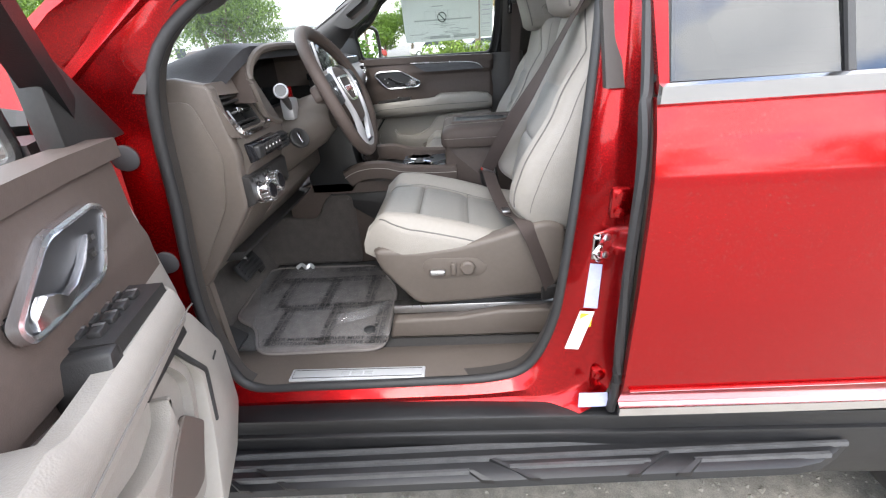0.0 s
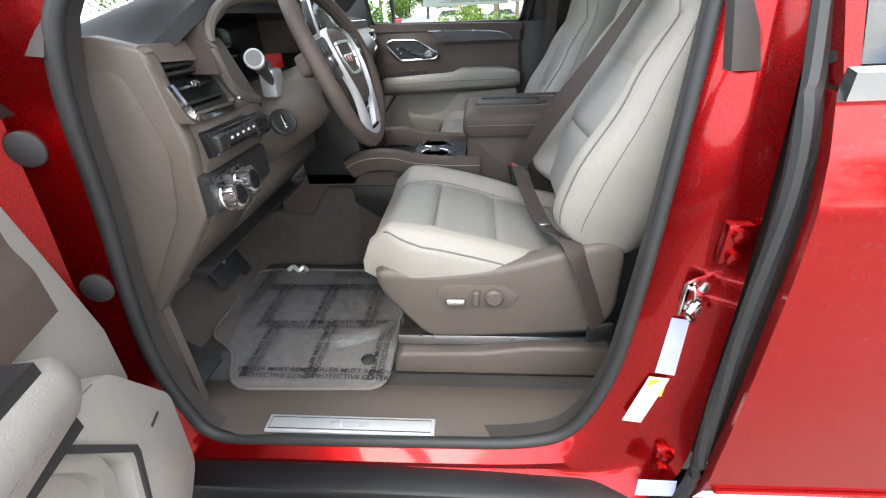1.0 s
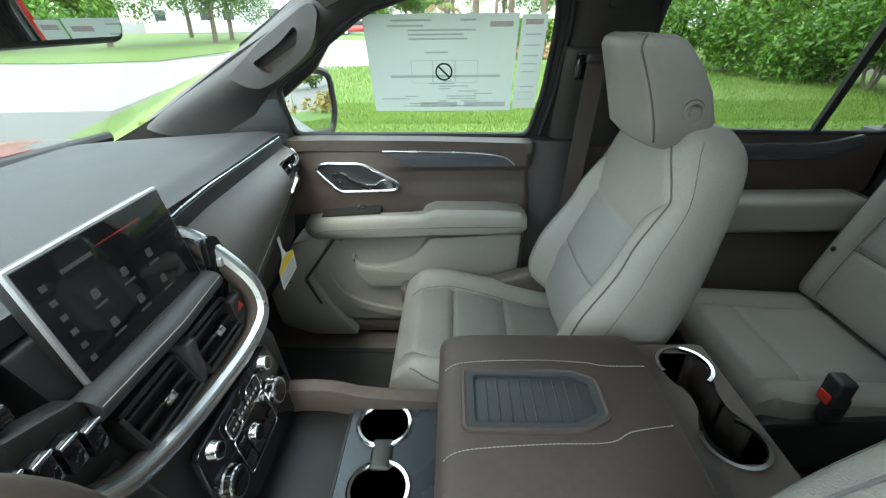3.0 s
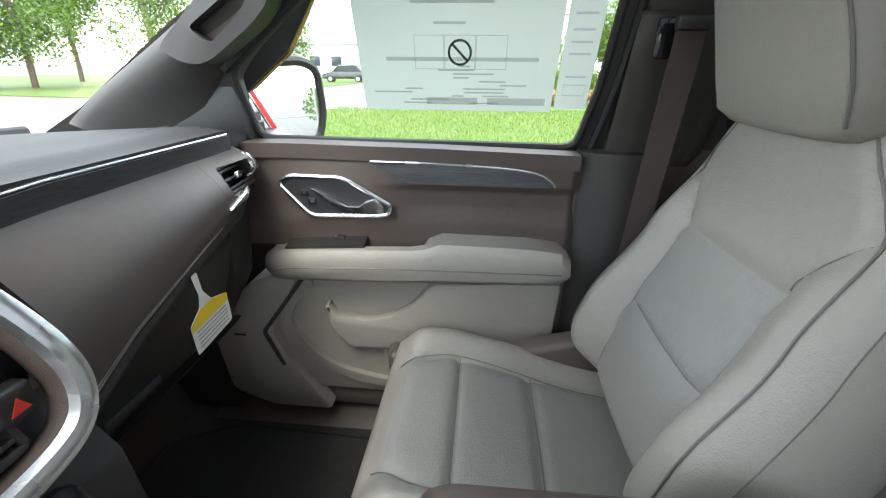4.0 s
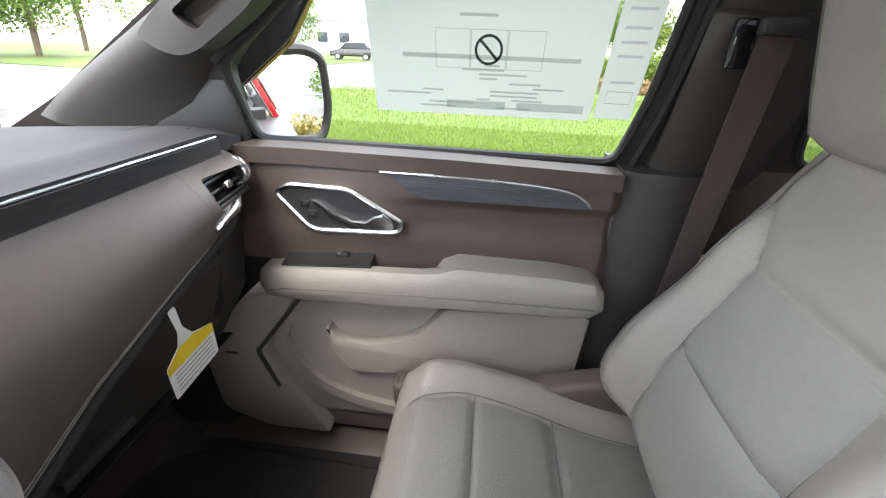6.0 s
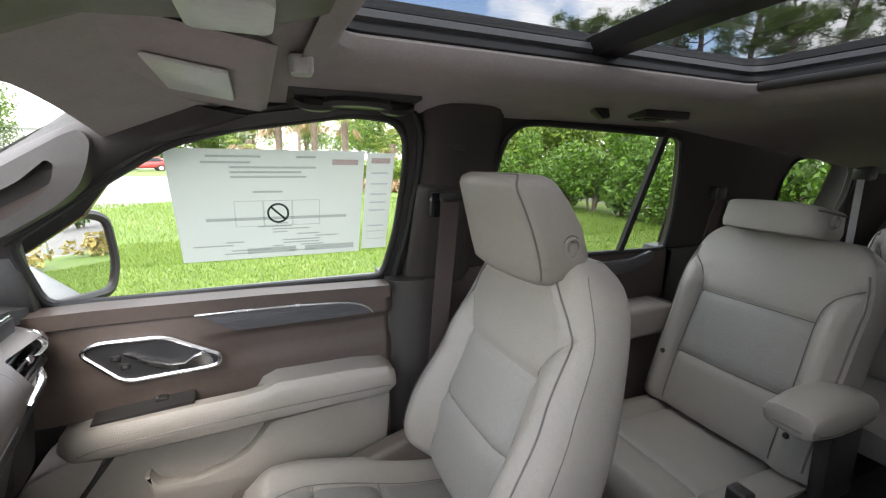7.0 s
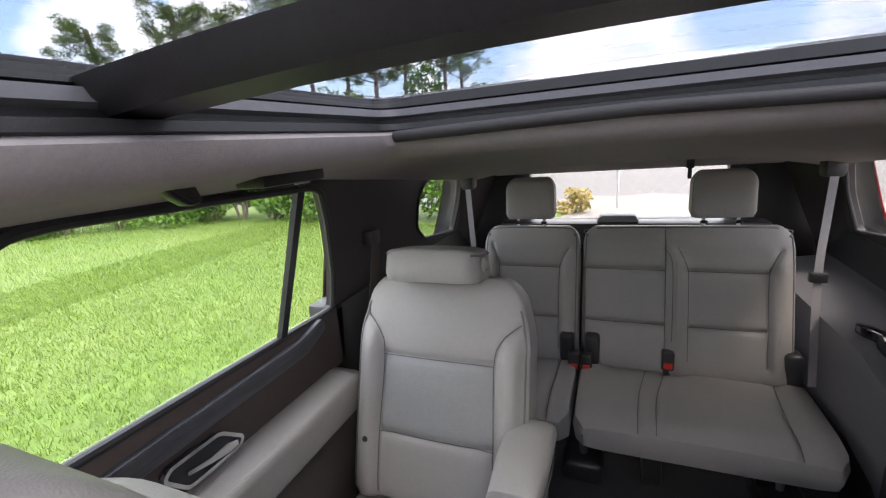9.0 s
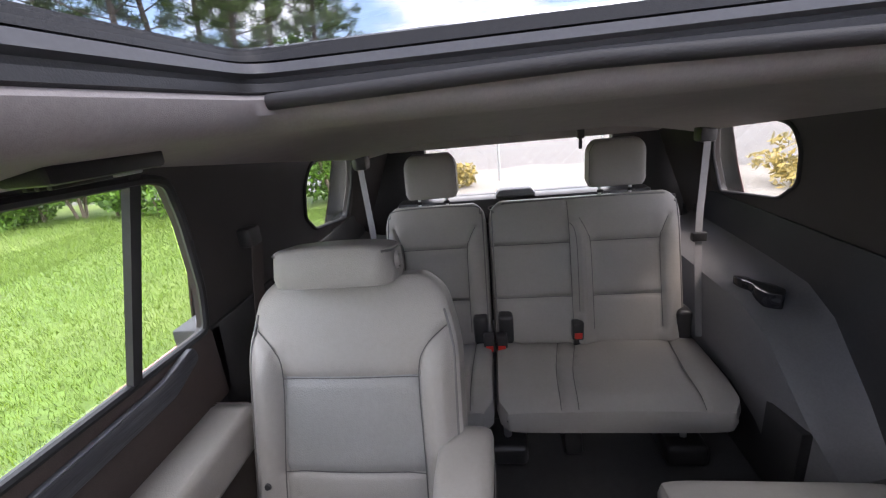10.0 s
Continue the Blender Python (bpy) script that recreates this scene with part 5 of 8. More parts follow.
part("stitch_line", tube([(-.305, -.148, 1.273), (-.301, 0, 1.271), (-.309, .120, 1.271)], .0011, 5), THREAD, dash)
vent(dash, (-.300, -.075, 1.204), .112, .062, 0, -24, 3)
vent(dash, (-.300, .060, 1.204), .112, .062, 0, -24, 3)
part("vent_bridge", rbox(-.326, -.292, -.018, .001, 1.168, 1.245, .004), DARK_LTH, dash)
part("pocket_panel", prism(round_poly([(.132, 1.335), (.165, 1.325), (.20, 1.245), (.20, 1.195), (.135, 1.17), (.128, 1.24)], .012), "x", -.335, -.322, .003), GLOSS_BLK, dash, "black side pocket panel")
hz = part("hazard_button", rbox(-.312, -.292, .108, .142, 1.196, 1.228, .005, 3), BLACK_PL, dash)
part("hazard_mark", prism([(.116, 1.204), (.134, 1.204), (.125, 1.219)], "x", -.2925, -.2910), REDPL, hz, "red triangle mark")
part("slot_tab", prism(round_poly([(.142, 1.275), (.172, 1.268), (.168, 1.285), (.146, 1.291)], .004), "x", -.326, -.314, .002), SILVER, dash)

# climate panel
climate = part("climate_panel", prism(round_poly([(-.112, 1.135), (.118, 1.135), (.140, 1.02), (.120, .965), (-.108, .965), (-.125, 1.03)], .015), "x", -.006, .006, .003), GLOSS_BLK, dash, "gloss black climate control panel", Matrix.Translation((-.255, 0, 1.05)) @ pose(0, 0, 0, 0, -9, 0) @ Matrix.Translation((0, 0, -1.05)))
CLM = Matrix.Translation((-.250, 0, 1.05)) @ pose(0, 0, 0, 0, -9, 0)
def knob(parent, y, z, r, h=.018, mt=CHROME):
    k = part("knob", lathe([(r * 1.10, 0), (r * 1.10, .004), (r, .006), (r, h - .002), (r * .93, h), (r * .80, h)], 28, CLM @ Matrix.Translation((.0, y, z)) @ pose(0, 0, 0, 0, 90, 0)), mt, parent, "knurled chrome knob")
    part("knob_face", lathe([(r * .80, h - .001), (r * .76, h + .001), (.0, h + .001)], 24, CLM @ Matrix.Translation((.0, y, z)) @ pose(0, 0, 0, 0, 90, 0)), GLOSS_BLK, k)
knob(climate, -.090, .000, .024)
knob(climate, .075, .008, .024)
knob(climate, -.086, .066, .013, .014)
knob(climate, .084, .066, .013, .014)
knob(climate, -.006, .000, .015, .012)
for z0 in (.045, -.03):
    for k in range(4):
        y = -.050 + .029 * k
        part("button", rbox(.002, .0065, y, y + .024, z0, z0 + .020, .002), BLACK_PL, climate, "", CLM)
for y0, y1, z0, z1 in ((-.055, .05, -.035, .04), (-.055, -.02, .042, .075), (.012, .05, .042, .075)):
    part("silver_outline", tube([CLM @ Vector((.0075, y, z)) for y, z in round_poly([(y0, z0), (y1, z0), (y1, z1), (y0, z1)], .008, 3)], .0012, 6, True, (1, 0, 0)), CHROME, climate)
for k in range(9):
    part("glyph", rbox(.0066, .0070, -.045 + .010 * k, -.040 + .010 * k, .052, .056, 0), WHITE, climate, "", CLM)

# shifter key panel, left of the screen
shift = part("shifter_panel", prism(round_poly([(-.275, 1.335), (-.150, 1.290), (-.150, 1.185), (-.275, 1.215)], .012), "x", -.350, -.318, .006), BLACK_PL, dash, "black shifter key panel")
for k in range(4):
    y = -.258 + .026 * k
    part("shift_key", rbox(-.322, -.302, y, y + .021, 1.232 + .009 * (3 - k), 1.272 + .009 * (3 - k), .003), GLOSS_BLK, shift, "push key of the gear selector")
    part("key_edge", rbox(-.3025, -.300, y, y + .021, 1.268 + .009 * (3 - k), 1.272 + .009 * (3 - k), .0008), CHROME, shift)
haz2 = part("switch_bar", rbox(-.346, -.328, -.30, -.20, 1.318, 1.338, .004), GLOSS_BLK, dash)
part("warning_light", rbox(-.328, -.326, -.265, -.255, 1.324, 1.332, .001), REDPL, haz2, "small red mark")

# touch screen
screen = thing("touch_screen", "large black touch screen with silver edge, icons lit faintly", "screen")
screen.matrix_world = pose(-.358, -.001, 1.350, 0, -10, 0)
part("housing", rbox(-.020, .002, -.120, .118, -.074, .074, .006, 3), BLACK_PL, screen, "black screen housing")
part("edge_frame", rbox(.001, .010, -.123, .121, -.077, .077, .003, 2), SILVER, screen, "silver screen edge")
part("glass", rbox(.009, .0115, -.119, .117, -.073, .073, .001), GLOSS_BLK, screen, "glossy black glass")
ICON = mat("pale_icon", (.10, .10, .098), .5)
for k in range(6):
    part("icon", rbox(.0116, .0120, -.105, -.097, -.055 + .019 * k, -.048 + .019 * k, 0), ICON, screen)
for i in range(3):
    for j in range(2):
        y, z = -.055 + .05 * i, .006 - .042 * j
        part("icon", prism(round_poly([(y - .006, z - .006), (y + .006, z - .006), (y + .005, z + .006), (y - .005, z + .006)], .003), "x", .0116, .0120), ICON, screen)
        part("caption_bar", rbox(.0116, .0120, y - .010, y + .010, z - .016, z - .013, 0), ICON, screen)
part("caption_bar", rbox(.0116, .0120, -.075, -.030, .045, .050, 0), ICON, screen)
part("status_line", rbox(.0116, .0119, -.02, .06, .0515, .0525, 0), REDPL, screen, "thin red line")

# driver side of the dash
def dprism(poly, y0, y1, bev=.01, seg=2):
    return prism(poly, "y", y0, y1, bev, seg)
part("end_cap", dprism(round_poly([(-.465, 1.368), (-.385, 1.348), (-.362, 1.20), (-.368, 1.165), (-.372, 1.085), (-.400, 1.045), (-.535, .875), (-.68, .90), (-.72, 1.26), (-.60, 1.33)], .012, 3), -.795, -.762, .008, 3), BROWN_PL, dash, "brown plastic dash end cap")
part("cap_recess", dprism(round_poly([(-.60, 1.325), (-.43, 1.320), (-.395, 1.20), (-.42, 1.09), (-.53, .92), (-.62, .95)], .02, 3), -.7985, -.79, .002), BROWN_PL, dash)
part("left_face", dprism(round_poly([(-.48, 1.244), (-.350, 1.244), (-.338, 1.185), (-.362, 1.165), (-.366, 1.085), (-.40, 1.04), (-.55, .875), (-.70, .90), (-.70, 1.28)], .010, 3), -.770, -.560, .006), BROWN_PL, dash, "brown plastic lower dash")
part("knee_panel", dprism(round_poly([(-.46, 1.20), (-.405, 1.19), (-.40, 1.03), (-.56, .875), (-.70, .90), (-.70, 1.22)], .012, 3), -.575, -.150, .008), BROWN_PL, dash, "brown knee panel")
def dvent_face(p, d):
    return (-.346 - .43 * (p[1] - 1.240) - d, p[0], p[1])
part("vent_surround", plate(round_poly([(-.793, 1.240), (-.562, 1.240), (-.562, 1.352), (-.793, 1.352)], .008, 2), [round_poly([(-.786, 1.252), (-.642, 1.250), (-.656, 1.322), (-.782, 1.328)], .012, 3)], dvent_face, .020), BROWN_PL, dash, "brown plastic vent surround")
vent(dash, (-.376, -.716, 1.288), .138, .072, 0, -23, 3)
part("vent_chrome", sweep(smooth_line([(-.366, -.786, 1.296), (-.346, -.785, 1.256), (-.342, -.772, 1.247), (-.342, -.72, 1.246), (-.343, -.655, 1.247), (-.347, -.640, 1.254)], 5), [(-.002, -.005), (.004, -.004), (.004, .004), (-.002, .005)]), CHROME, dash, "chrome vent edge")
strip = part("switch_strip", dprism(round_poly([(-.350, 1.226), (-.330, 1.222), (-.324, 1.190), (-.345, 1.182)], .004), -.782, -.640, .002), GLOSS_BLK, dash, "black switch strip")
for k in range(5):
    y = -.742 + .020 * k
    part("button", rbox(-.333, -.323, y, y + .017, 1.196, 1.216, .002), BLACK_PL, strip)
    part("glyph", rbox(-.3232, -.3224, y + .005, y + .012, 1.204, 1.208, 0), WHITE, strip)
part("parking_brake_switch", rbox(-.334, -.318, -.780, -.750, 1.192, 1.219, .004, 3), BLACK_PL, strip, "black parking brake switch")
slotp = part("card_slot", dprism(round_poly([(-.350, 1.222), (-.331, 1.216), (-.326, 1.182), (-.345, 1.176)], .006), -.632, -.580, .003), BLACK_PL, dash, "black slotted cover")
for k in range(3):
    part("slot", rbox(-.333, -.325, -.628, -.584, 1.188 + .010 * k, 1.192 + .010 * k, .001), GLOSS_BLK, slotp)
kp = part("light_switch_panel", dprism(round_poly([(-.375, 1.158), (-.352, 1.152), (-.352, 1.090), (-.38, 1.080)], .006), -.790, -.575, .003), BLACK_PL, dash, "black light switch panel")
for y, z in ((-.757, 1.108), (-.703, 1.116)):
    k = part("rotary_knob", lathe([(.026, 0), (.026, .012), (.024, .014), (.023, .034), (.020, .036), (.018, .036)], 30, Matrix.Translation((-.356, y, z)) @ pose(0, 0, 0, 0, 82, 0)), CHROME, kp, "knurled chrome rotary knob")
    part("knob_face", lathe([(.018, .035), (.016, .037), (.0, .037)], 24, Matrix.Translation((-.356, y, z)) @ pose(0, 0, 0, 0, 82, 0)), GLOSS_BLK, k)
    for j in range(16):
        a = 2 * math.pi * j / 16
        part("grip_rib", rbox(.0235, .0255, -.0012, .0012, .015, .034, .0005), CHROME, k, "", Matrix.Translation((-.356, y, z)) @ pose(0, 0, 0, 0, 82, 0) @ pose(0, 0, 0, 0, 0, math.degrees(a)))
for y in (-.780, -.755, -.725, -.700):
    part("button", rbox(-.356, -.348, y, y + .020, 1.138, 1.150, .002), BLACK_PL, kp)
# instrument hood, cluster
hood = part("instrument_hood", loft([[(x, -.685 + k, 1.30), (x - .01, -.672 + k * .6, 1.375), (x, -.60, 1.415), (x + .005, -.45, 1.425), (x, -.30, 1.418), (x - .01, -.215 - k, 1.385), (x, -.205 - k, 1.30), (x - .0, -.225 - k, 1.30), (x - .01, -.232 - k, 1.375), (x, -.31, 1.402), (x + .005, -.45, 1.409), (x, -.59, 1.400), (x - .01, -.652 + k * .6, 1.365), (x, -.665 + k, 1.30)] for x, k in ((-.345, 0), (-.40, .01), (-.52, .03))]), BROWN, dash, "padded instrument hood")
part("hood_edge", tube(smooth_line([(-.352, -.560, 1.238), (-.350, -.632, 1.262), (-.350, -.664, 1.310), (-.352, -.664, 1.368), (-.345, -.60, 1.408), (-.340, -.45, 1.417), (-.345, -.30, 1.41), (-.355, -.224, 1.38), (-.350, -.215, 1.30)], 6), .009, 8), BROWN_PL, dash, "brown edge round the display")
cl = part("instrument_display", rbox(-.462, -.448, -.60, -.27, 1.25, 1.385, .004), GLOSS_BLK, dash, "dark digital instrument display", pose(0, 0, 0))
for y, z, w, h in ((-.565, 1.365, .012, .020), (-.555, 1.335, .010, .010), (-.55, 1.312, .040, .006), (-.55, 1.300, .050, .006), (-.46, 1.33, .06, .004), (-.44, 1.31, .05, .004), (-.54, 1.276, .10, .004)):
    part("readout_bar", rbox(-.448, -.4472, y - w / 2, y + w / 2, z - h / 2, z + h / 2, 0), YELLOW if (w, h) == (.010, .010) else ICON, cl)
part("lower_cowl", dprism([(-.46, 1.262), (-.36, 1.225), (-.40, 1.17), (-.46, 1.17)], -.64, -.15, .006), BLACK_PL, dash)

# steering column, stalk, start button
column = thing("steering_column", "brown plastic steering column with stalk", "steering column")
part("shroud", loft([[(-.41 + .17 * t, -.437 + r * (1.05 - .12 * t) * math.cos(a), 1.165 + .075 * t + r * .9 * math.sin(a)) for a in [2 * math.pi * i / 20 for i in range(20)]] for t, r in ((0, .105), (.35, .092), (.8, .078), (1.0, .055))]), BROWN_PL, column, "brown column shroud")
stalk = part("indicator_stalk", loft([[Vector((-.330, -.515, 1.262)).lerp(Vector((-.298, -.640, 1.316)), t) + Vector((r * math.cos(a) * .5, r * math.cos(a) * .3, r * math.sin(a))) for a in [2 * math.pi * i / 14 for i in range(14)]] for t, r in ((0, .010), (.25, .010), (.3, .013), (.75, .015), (.85, .017), (1.0, .017))]), BLACK_PL, column, "black indicator stalk")
part("stalk_end", lathe([(.0172, -.004), (.0172, .004), (.0150, .0055), (.0138, .0045)], 20, Matrix.Translation((-.297, -.643, 1.318)) @ (Vector((.032, -.125, .054)).to_track_quat("Z", "Y").to_matrix().to_4x4())), SILVER, stalk, "silver ringed stalk end")
part("stalk_cap", lathe([(.0134, .0040), (.0134, .0052), (.0, .0056)], 20, Matrix.Translation((-.297, -.643, 1.318)) @ (Vector((.032, -.125, .054)).to_track_quat("Z", "Y").to_matrix().to_4x4())), ICON, stalk, "grey stalk cap")
part("stalk_boot", rbox(-.352, -.318, -.535, -.485, 1.235, 1.290, .008), SILVER, column)
stb = part("start_button", lathe([(.028, 0), (.028, .008), (.024, .012), (.020, .010), (.0, .010)], 26, Matrix.Translation((-.314, -.550, 1.188)) @ pose(0, 0, 0, 0, 62, -35)), BLACK_PL, column, "round start button with chrome mark")
part("button_mark", rbox(-.014, .014, -.003, .003, .009, .0115, .001), CHROME, stb, "", Matrix.Translation((-.314, -.550, 1.188)) @ pose(0, 0, 0, 0, 62, -35))

# steering wheel
wheel_st = thing("steering_wheel", "brown leather steering wheel with silver spokes and black switch pods", "steering wheel")
WM = basis((-.200, -.4546, 1.2924), (0, -1, 0), (-.3857, 0, .9226), (.9226, 0, .3857)) @ Matrix.Scale(.918, 4)
wheel_st.matrix_world = WM
R = .183
rim_pts = [(R * math.cos(a), R * math.sin(a), .012 * math.cos(2 * a)) for a in [2 * math.pi * i / 72 for i in range(72)]]
rim_o = part("rim", sweep(rim_pts, circle(.0195, 14, .0170), (0, 0, 1), True), BROWN, wheel_st, "stitched brown leather rim")
for a0, a1 in ((10, 60), (120, 170)):
    part("rim_stitching", tube([((R - .0165) * math.cos(radians(a)), (R - .0165) * math.sin(radians(a)), .006 + .012 * math.cos(2 * radians(a))) for a in range(a0, a1 + 1, 3)], .0020, 5), INK, rim_o)
hub_poly = round_poly([(-.084, .058), (-.034, .072), (.034, .072), (.084, .058), (.084, -.020), (.064, -.064), (.036, -.100), (-.036, -.100), (-.064, -.064), (-.084, -.020)], .022, 5)
hubm = part("hub", prism(hub_poly, "z", -.045, .022, .018, 4), BROWN, wheel_st, "brown padded airbag cover")
part("badge_ring", sweep([(x, y, .0235) for x, y in round_poly([(-.054, .036), (.054, .036), (.058, .0), (.034, -.034), (-.034, -.034), (-.058, .0)], .012, 4)], [(-.004, -.002), (.004, -.002), (.003, .003), (-.003, .003)], (0, 0, 1), True), CHROME, hubm, "chrome badge outline")
BADGE = mat("badge_red", (.30, .035, .04), .25, metal=.5)
for k in range(3):
    x0 = -.031 + .021 * k
    part("badge_block", prism([(x0, -.009), (x0 + .020, -.009), (x0 + .020, .009), (x0, .009)], "z", .021, .0245, .0012), CHROME, hubm, "chrome edge of the badge")
    part("badge_inlay", prism([(x0 + .003, -.006), (x0 + .017, -.006), (x0 + .017, .006), (x0 + .003, .006)], "z", .0244, .0252, .0003), BADGE, hubm, "dark red badge inlay")
for sg in (1, -1):
    pod = part("switch_pod", prism(round_poly([(sg * .082, .058), (sg * .164, .050), (sg * .176, -.004), (sg * .140, -.034), (sg * .078, -.030)], .014, 3), "z", -.014, .020, .006), BLACK_PL, wheel_st, "black switch pod")
    for i in range(3):
        for j in range(2):
            x, y = sg * (.102 + .022 * i), .026 - .026 * j
            part("button", rbox(x - .009, x + .009, y - .009, y + .009, .017, .023, .003), BLACK_PL, pod)
            part("glyph", rbox(x - .0018, x + .0018, y - .0012, y + .0012, .0228, .0234, 0), ICON, pod)
    part("toggle", rbox(sg * .124 - .006, sg * .124 + .006, .002, .014, .018, .024, .003), STEEL, pod, "silver toggle")
    sp_ = smooth_line([(sg * .034, .071, .014), (sg * .068, .060, .018), (sg * .086, .030, .021), (sg * .087, -.014, .022), (sg * .074, -.058, .021), (sg * .060, -.098, .016), (sg * .050, -.140, .006), (sg * .042, -.172, -.004)], 6)
    part("spoke", loft([[p + Vector((-w_, -w_ * .4, -.010)), p + Vector((w_, w_ * .4, -.010)), p + Vector((w_ * .85, w_ * .3, .002)), p + Vector((0, 0, .006)), p + Vector((-w_ * .85, -w_ * .3, .002))] for p, w_ in [(q_, .0030 + .0165 * sm(k_ / (len(sp_) - 1), .50, .88)) for k_, q_ in enumerate(sp_)]]), SILVER, wheel_st, "curved silver spoke", None, 60)
    part("side_spoke", prism(round_poly([(sg * .06, .05), (sg * .178, .040), (sg * .185, .0), (sg * .06, -.02)], .012), "z", -.030, -.006, .005), BROWN, wheel_st)

part("spoke_joint", prism(round_poly([(-.056, -.150), (-.030, -.160), (.030, -.160), (.056, -.150), (.050, -.182), (-.050, -.182)], .008, 3), "z", -.012, .004, .003), SILVER, wheel_st, "silver foot of the spokes")

# pedals
pedal = thing("brake_pedal", "black rubber brake pedal on its arm", "pedal")
part("pad", rbox(-.065, .065, -.032, .032, -.008, .008, .006), RUBBER, pedal, "", pose(-.63, -.425, .745, 90, 0, 90) @ pose(0, 0, 0, -30, 0, 0))
for k in range(4):
    part("pad_rib", rbox(-.055, .055, -.024 + .014 * k, -.019 + .014 * k, .007, .011, .001), RUBBER, pedal, "", pose(-.63, -.425, .745, 90, 0, 90) @ pose(0, 0, 0, -30, 0, 0))
part("arm", tube([(-.64, -.42, .76), (-.70, -.41, .90), (-.78, -.41, 1.0)], .010, 8), STEEL, pedal)
accel = thing("accelerator_pedal", "black plastic accelerator pedal", "pedal")
part("pad", rbox(-.022, .022, -.065, .065, -.007, .007, .006), BLACK_PL, accel, "", pose(-.70, -.27, .70, 62, 0, 90))
part("arm", tube([(-.71, -.27, .72), (-.80, -.27, .80)], .008, 8), STEEL, accel)

# ---------- centre console ----------
console = thing("center_console", "dark brown centre console with padded lid and chrome cup holders", "center console")
part("front_body", prism(round_poly([(-.56, .60), (-.56, .90), (-.46, .943), (-.27, .943), (.07, .943), (.07, .60)], .01), "y", -.150, .150, .006), BROWN, console, "brown tunnel side trim")
def rail_top(y):
    return smooth_line([(-.315, y, .972), (-.275, y, .992), (-.22, y, 1.002), (-.16, y, 1.000), (-.10, y, .985), (.02, y, .975), (.10, y, .975)], 6)
for s in (1, -1):
    part("side_rail", sweep(rail_top(s * (.157 if s < 0 else .134)), [(-.018, -.042), (.016, -.045), (.020, -.01), (.015, .010), (.004, .017), (-.008, .016), (-.018, .006)]), BROWN, console, "padded stitched side rail")
    part("stitch_line", tube([p + Vector((0, s * .0195, -.006)) for p in rail_top(s * (.157 if s < 0 else .134))], .0011, 5), THREAD, console)
part("storage_bin", rbox(-.285, -.120, -.134, .134, .905, .9485, .003), mat("dark_rubber_liner", (.014, .014, .014), .5), console, "black rubber-lined bin")
part("bin_edge", tube([(x, y, .951) for x, y in round_poly([(-.275, -.128), (-.125, -.128), (-.125, .130), (-.275, .130)], .015)], .003, 6, True), BLACK_PL, console)
CUPS = ((-.054, .080), (-.046, -.046))
cupp = part("cup_plate", plate([(-.118, -.120), (.055, -.120), (.055, .135), (-.118, .135)], [[(cx + .044 * math.cos(2 * math.pi * i / 28), cy + .044 * math.sin(2 * math.pi * i / 28)) for i in range(28)] for cx, cy in CUPS], lambda p, d: (p[0], p[1], .968 - d), .012), mat("blue_black_plate", (.030, .036, .046), .28), console, "dark cup holder plate")
for cx, cy in CUPS:
    part("cup_ring", lathe([(.043, .0), (.052, .0), (.053, .004), (.050, .006), (.045, .005), (.043, .001)], 36, Matrix.Translation((cx, cy, .967))), CHROME, cupp, "bright chrome ring")
    part("cup_well", lathe([(.046, .968), (.043, .90), (.040, .885), (.0, .885)], 28, Matrix.Translation((cx, cy, 0))), bpy.data.materials["dark_grey_trim"], cupp, "black cup well")
part("cup_bridge", rbox(-.070, -.030, -.014, .048, .900, .9735, .008, 3), BLACK_PL, cupp, "black divider between the wells")
part("pillar_body", prism(round_poly([(.060, .60), (.062, 1.06), (.405, 1.055), (.415, 1.0), (.545, .99), (.56, .60)], .012), "y", -.152, .162, .010, 3), BROWN, console, "brown console box")
lid = part("lid", loft([[(.050 + r, -.172 + r * .5, z), (.050 + r, .172 - r * .5, z), (.408 - r * .2, .172 - r * .5, z), (.408 - r * .2, -.172 + r * .5, z)] for r, z in ((.006, 1.055), (.0, 1.066), (.0, 1.090), (.004, 1.104), (.014, 1.114), (.030, 1.120))]), BROWN, console, "padded brown leather lid with pale stitching")
bv = bmesh.new()
bv.from_mesh(lid.data)
bmesh.ops.bevel(bv, geom=[e for e in bv.edges if abs(e.verts[0].co.z - e.verts[1].co.z) > .004], offset=.022, segments=4, profile=.5, affect="EDGES")
bv.to_mesh(lid.data)
bv.free()
lid.data.polygons.foreach_set("use_smooth", [True] * len(lid.data.polygons))
def stitches(parent, pts, mt=THREAD, r=.0008, step=.0060):
    """A row of short stitches along a line."""
    line, bms = [Vector(p) for p in pts], []
    acc, out = 0.0, []
    for a, b in zip(line, line[1:]):
        L_ = (b - a).length
        t = 0.0
        while acc + L_ - t >= step:
            t += step - acc
            acc = 0.0
            p, d = a.lerp(b, min(1, t / L_)), (b - a).normalized()
            out.append((p - d * step * .33, p + d * step * .33))
        acc += L_ - t
    for p, q in out:
        bms.append(tube([p, q], r, 5))
    if bms:
        return tagged(part("stitching", merge(*bms), mt, parent, "pale thread stitching"), kind="stuff")
st1 = smooth_line([(.058, .066, 1.1145), (.09, .082, 1.1215), (.20, .090, 1.1215), (.29, .086, 1.1215), (.33, .078, 1.1215), (.395, .078, 1.1210)], 8)
st2 = smooth_line([(.058, -.100, 1.1140), (.09, -.085, 1.1215), (.20, -.074, 1.1215), (.29, -.070, 1.1215), (.33, -.052, 1.1215), (.395, -.040, 1.1210)], 8)
stitches(lid, st1)
stitches(lid, st2)
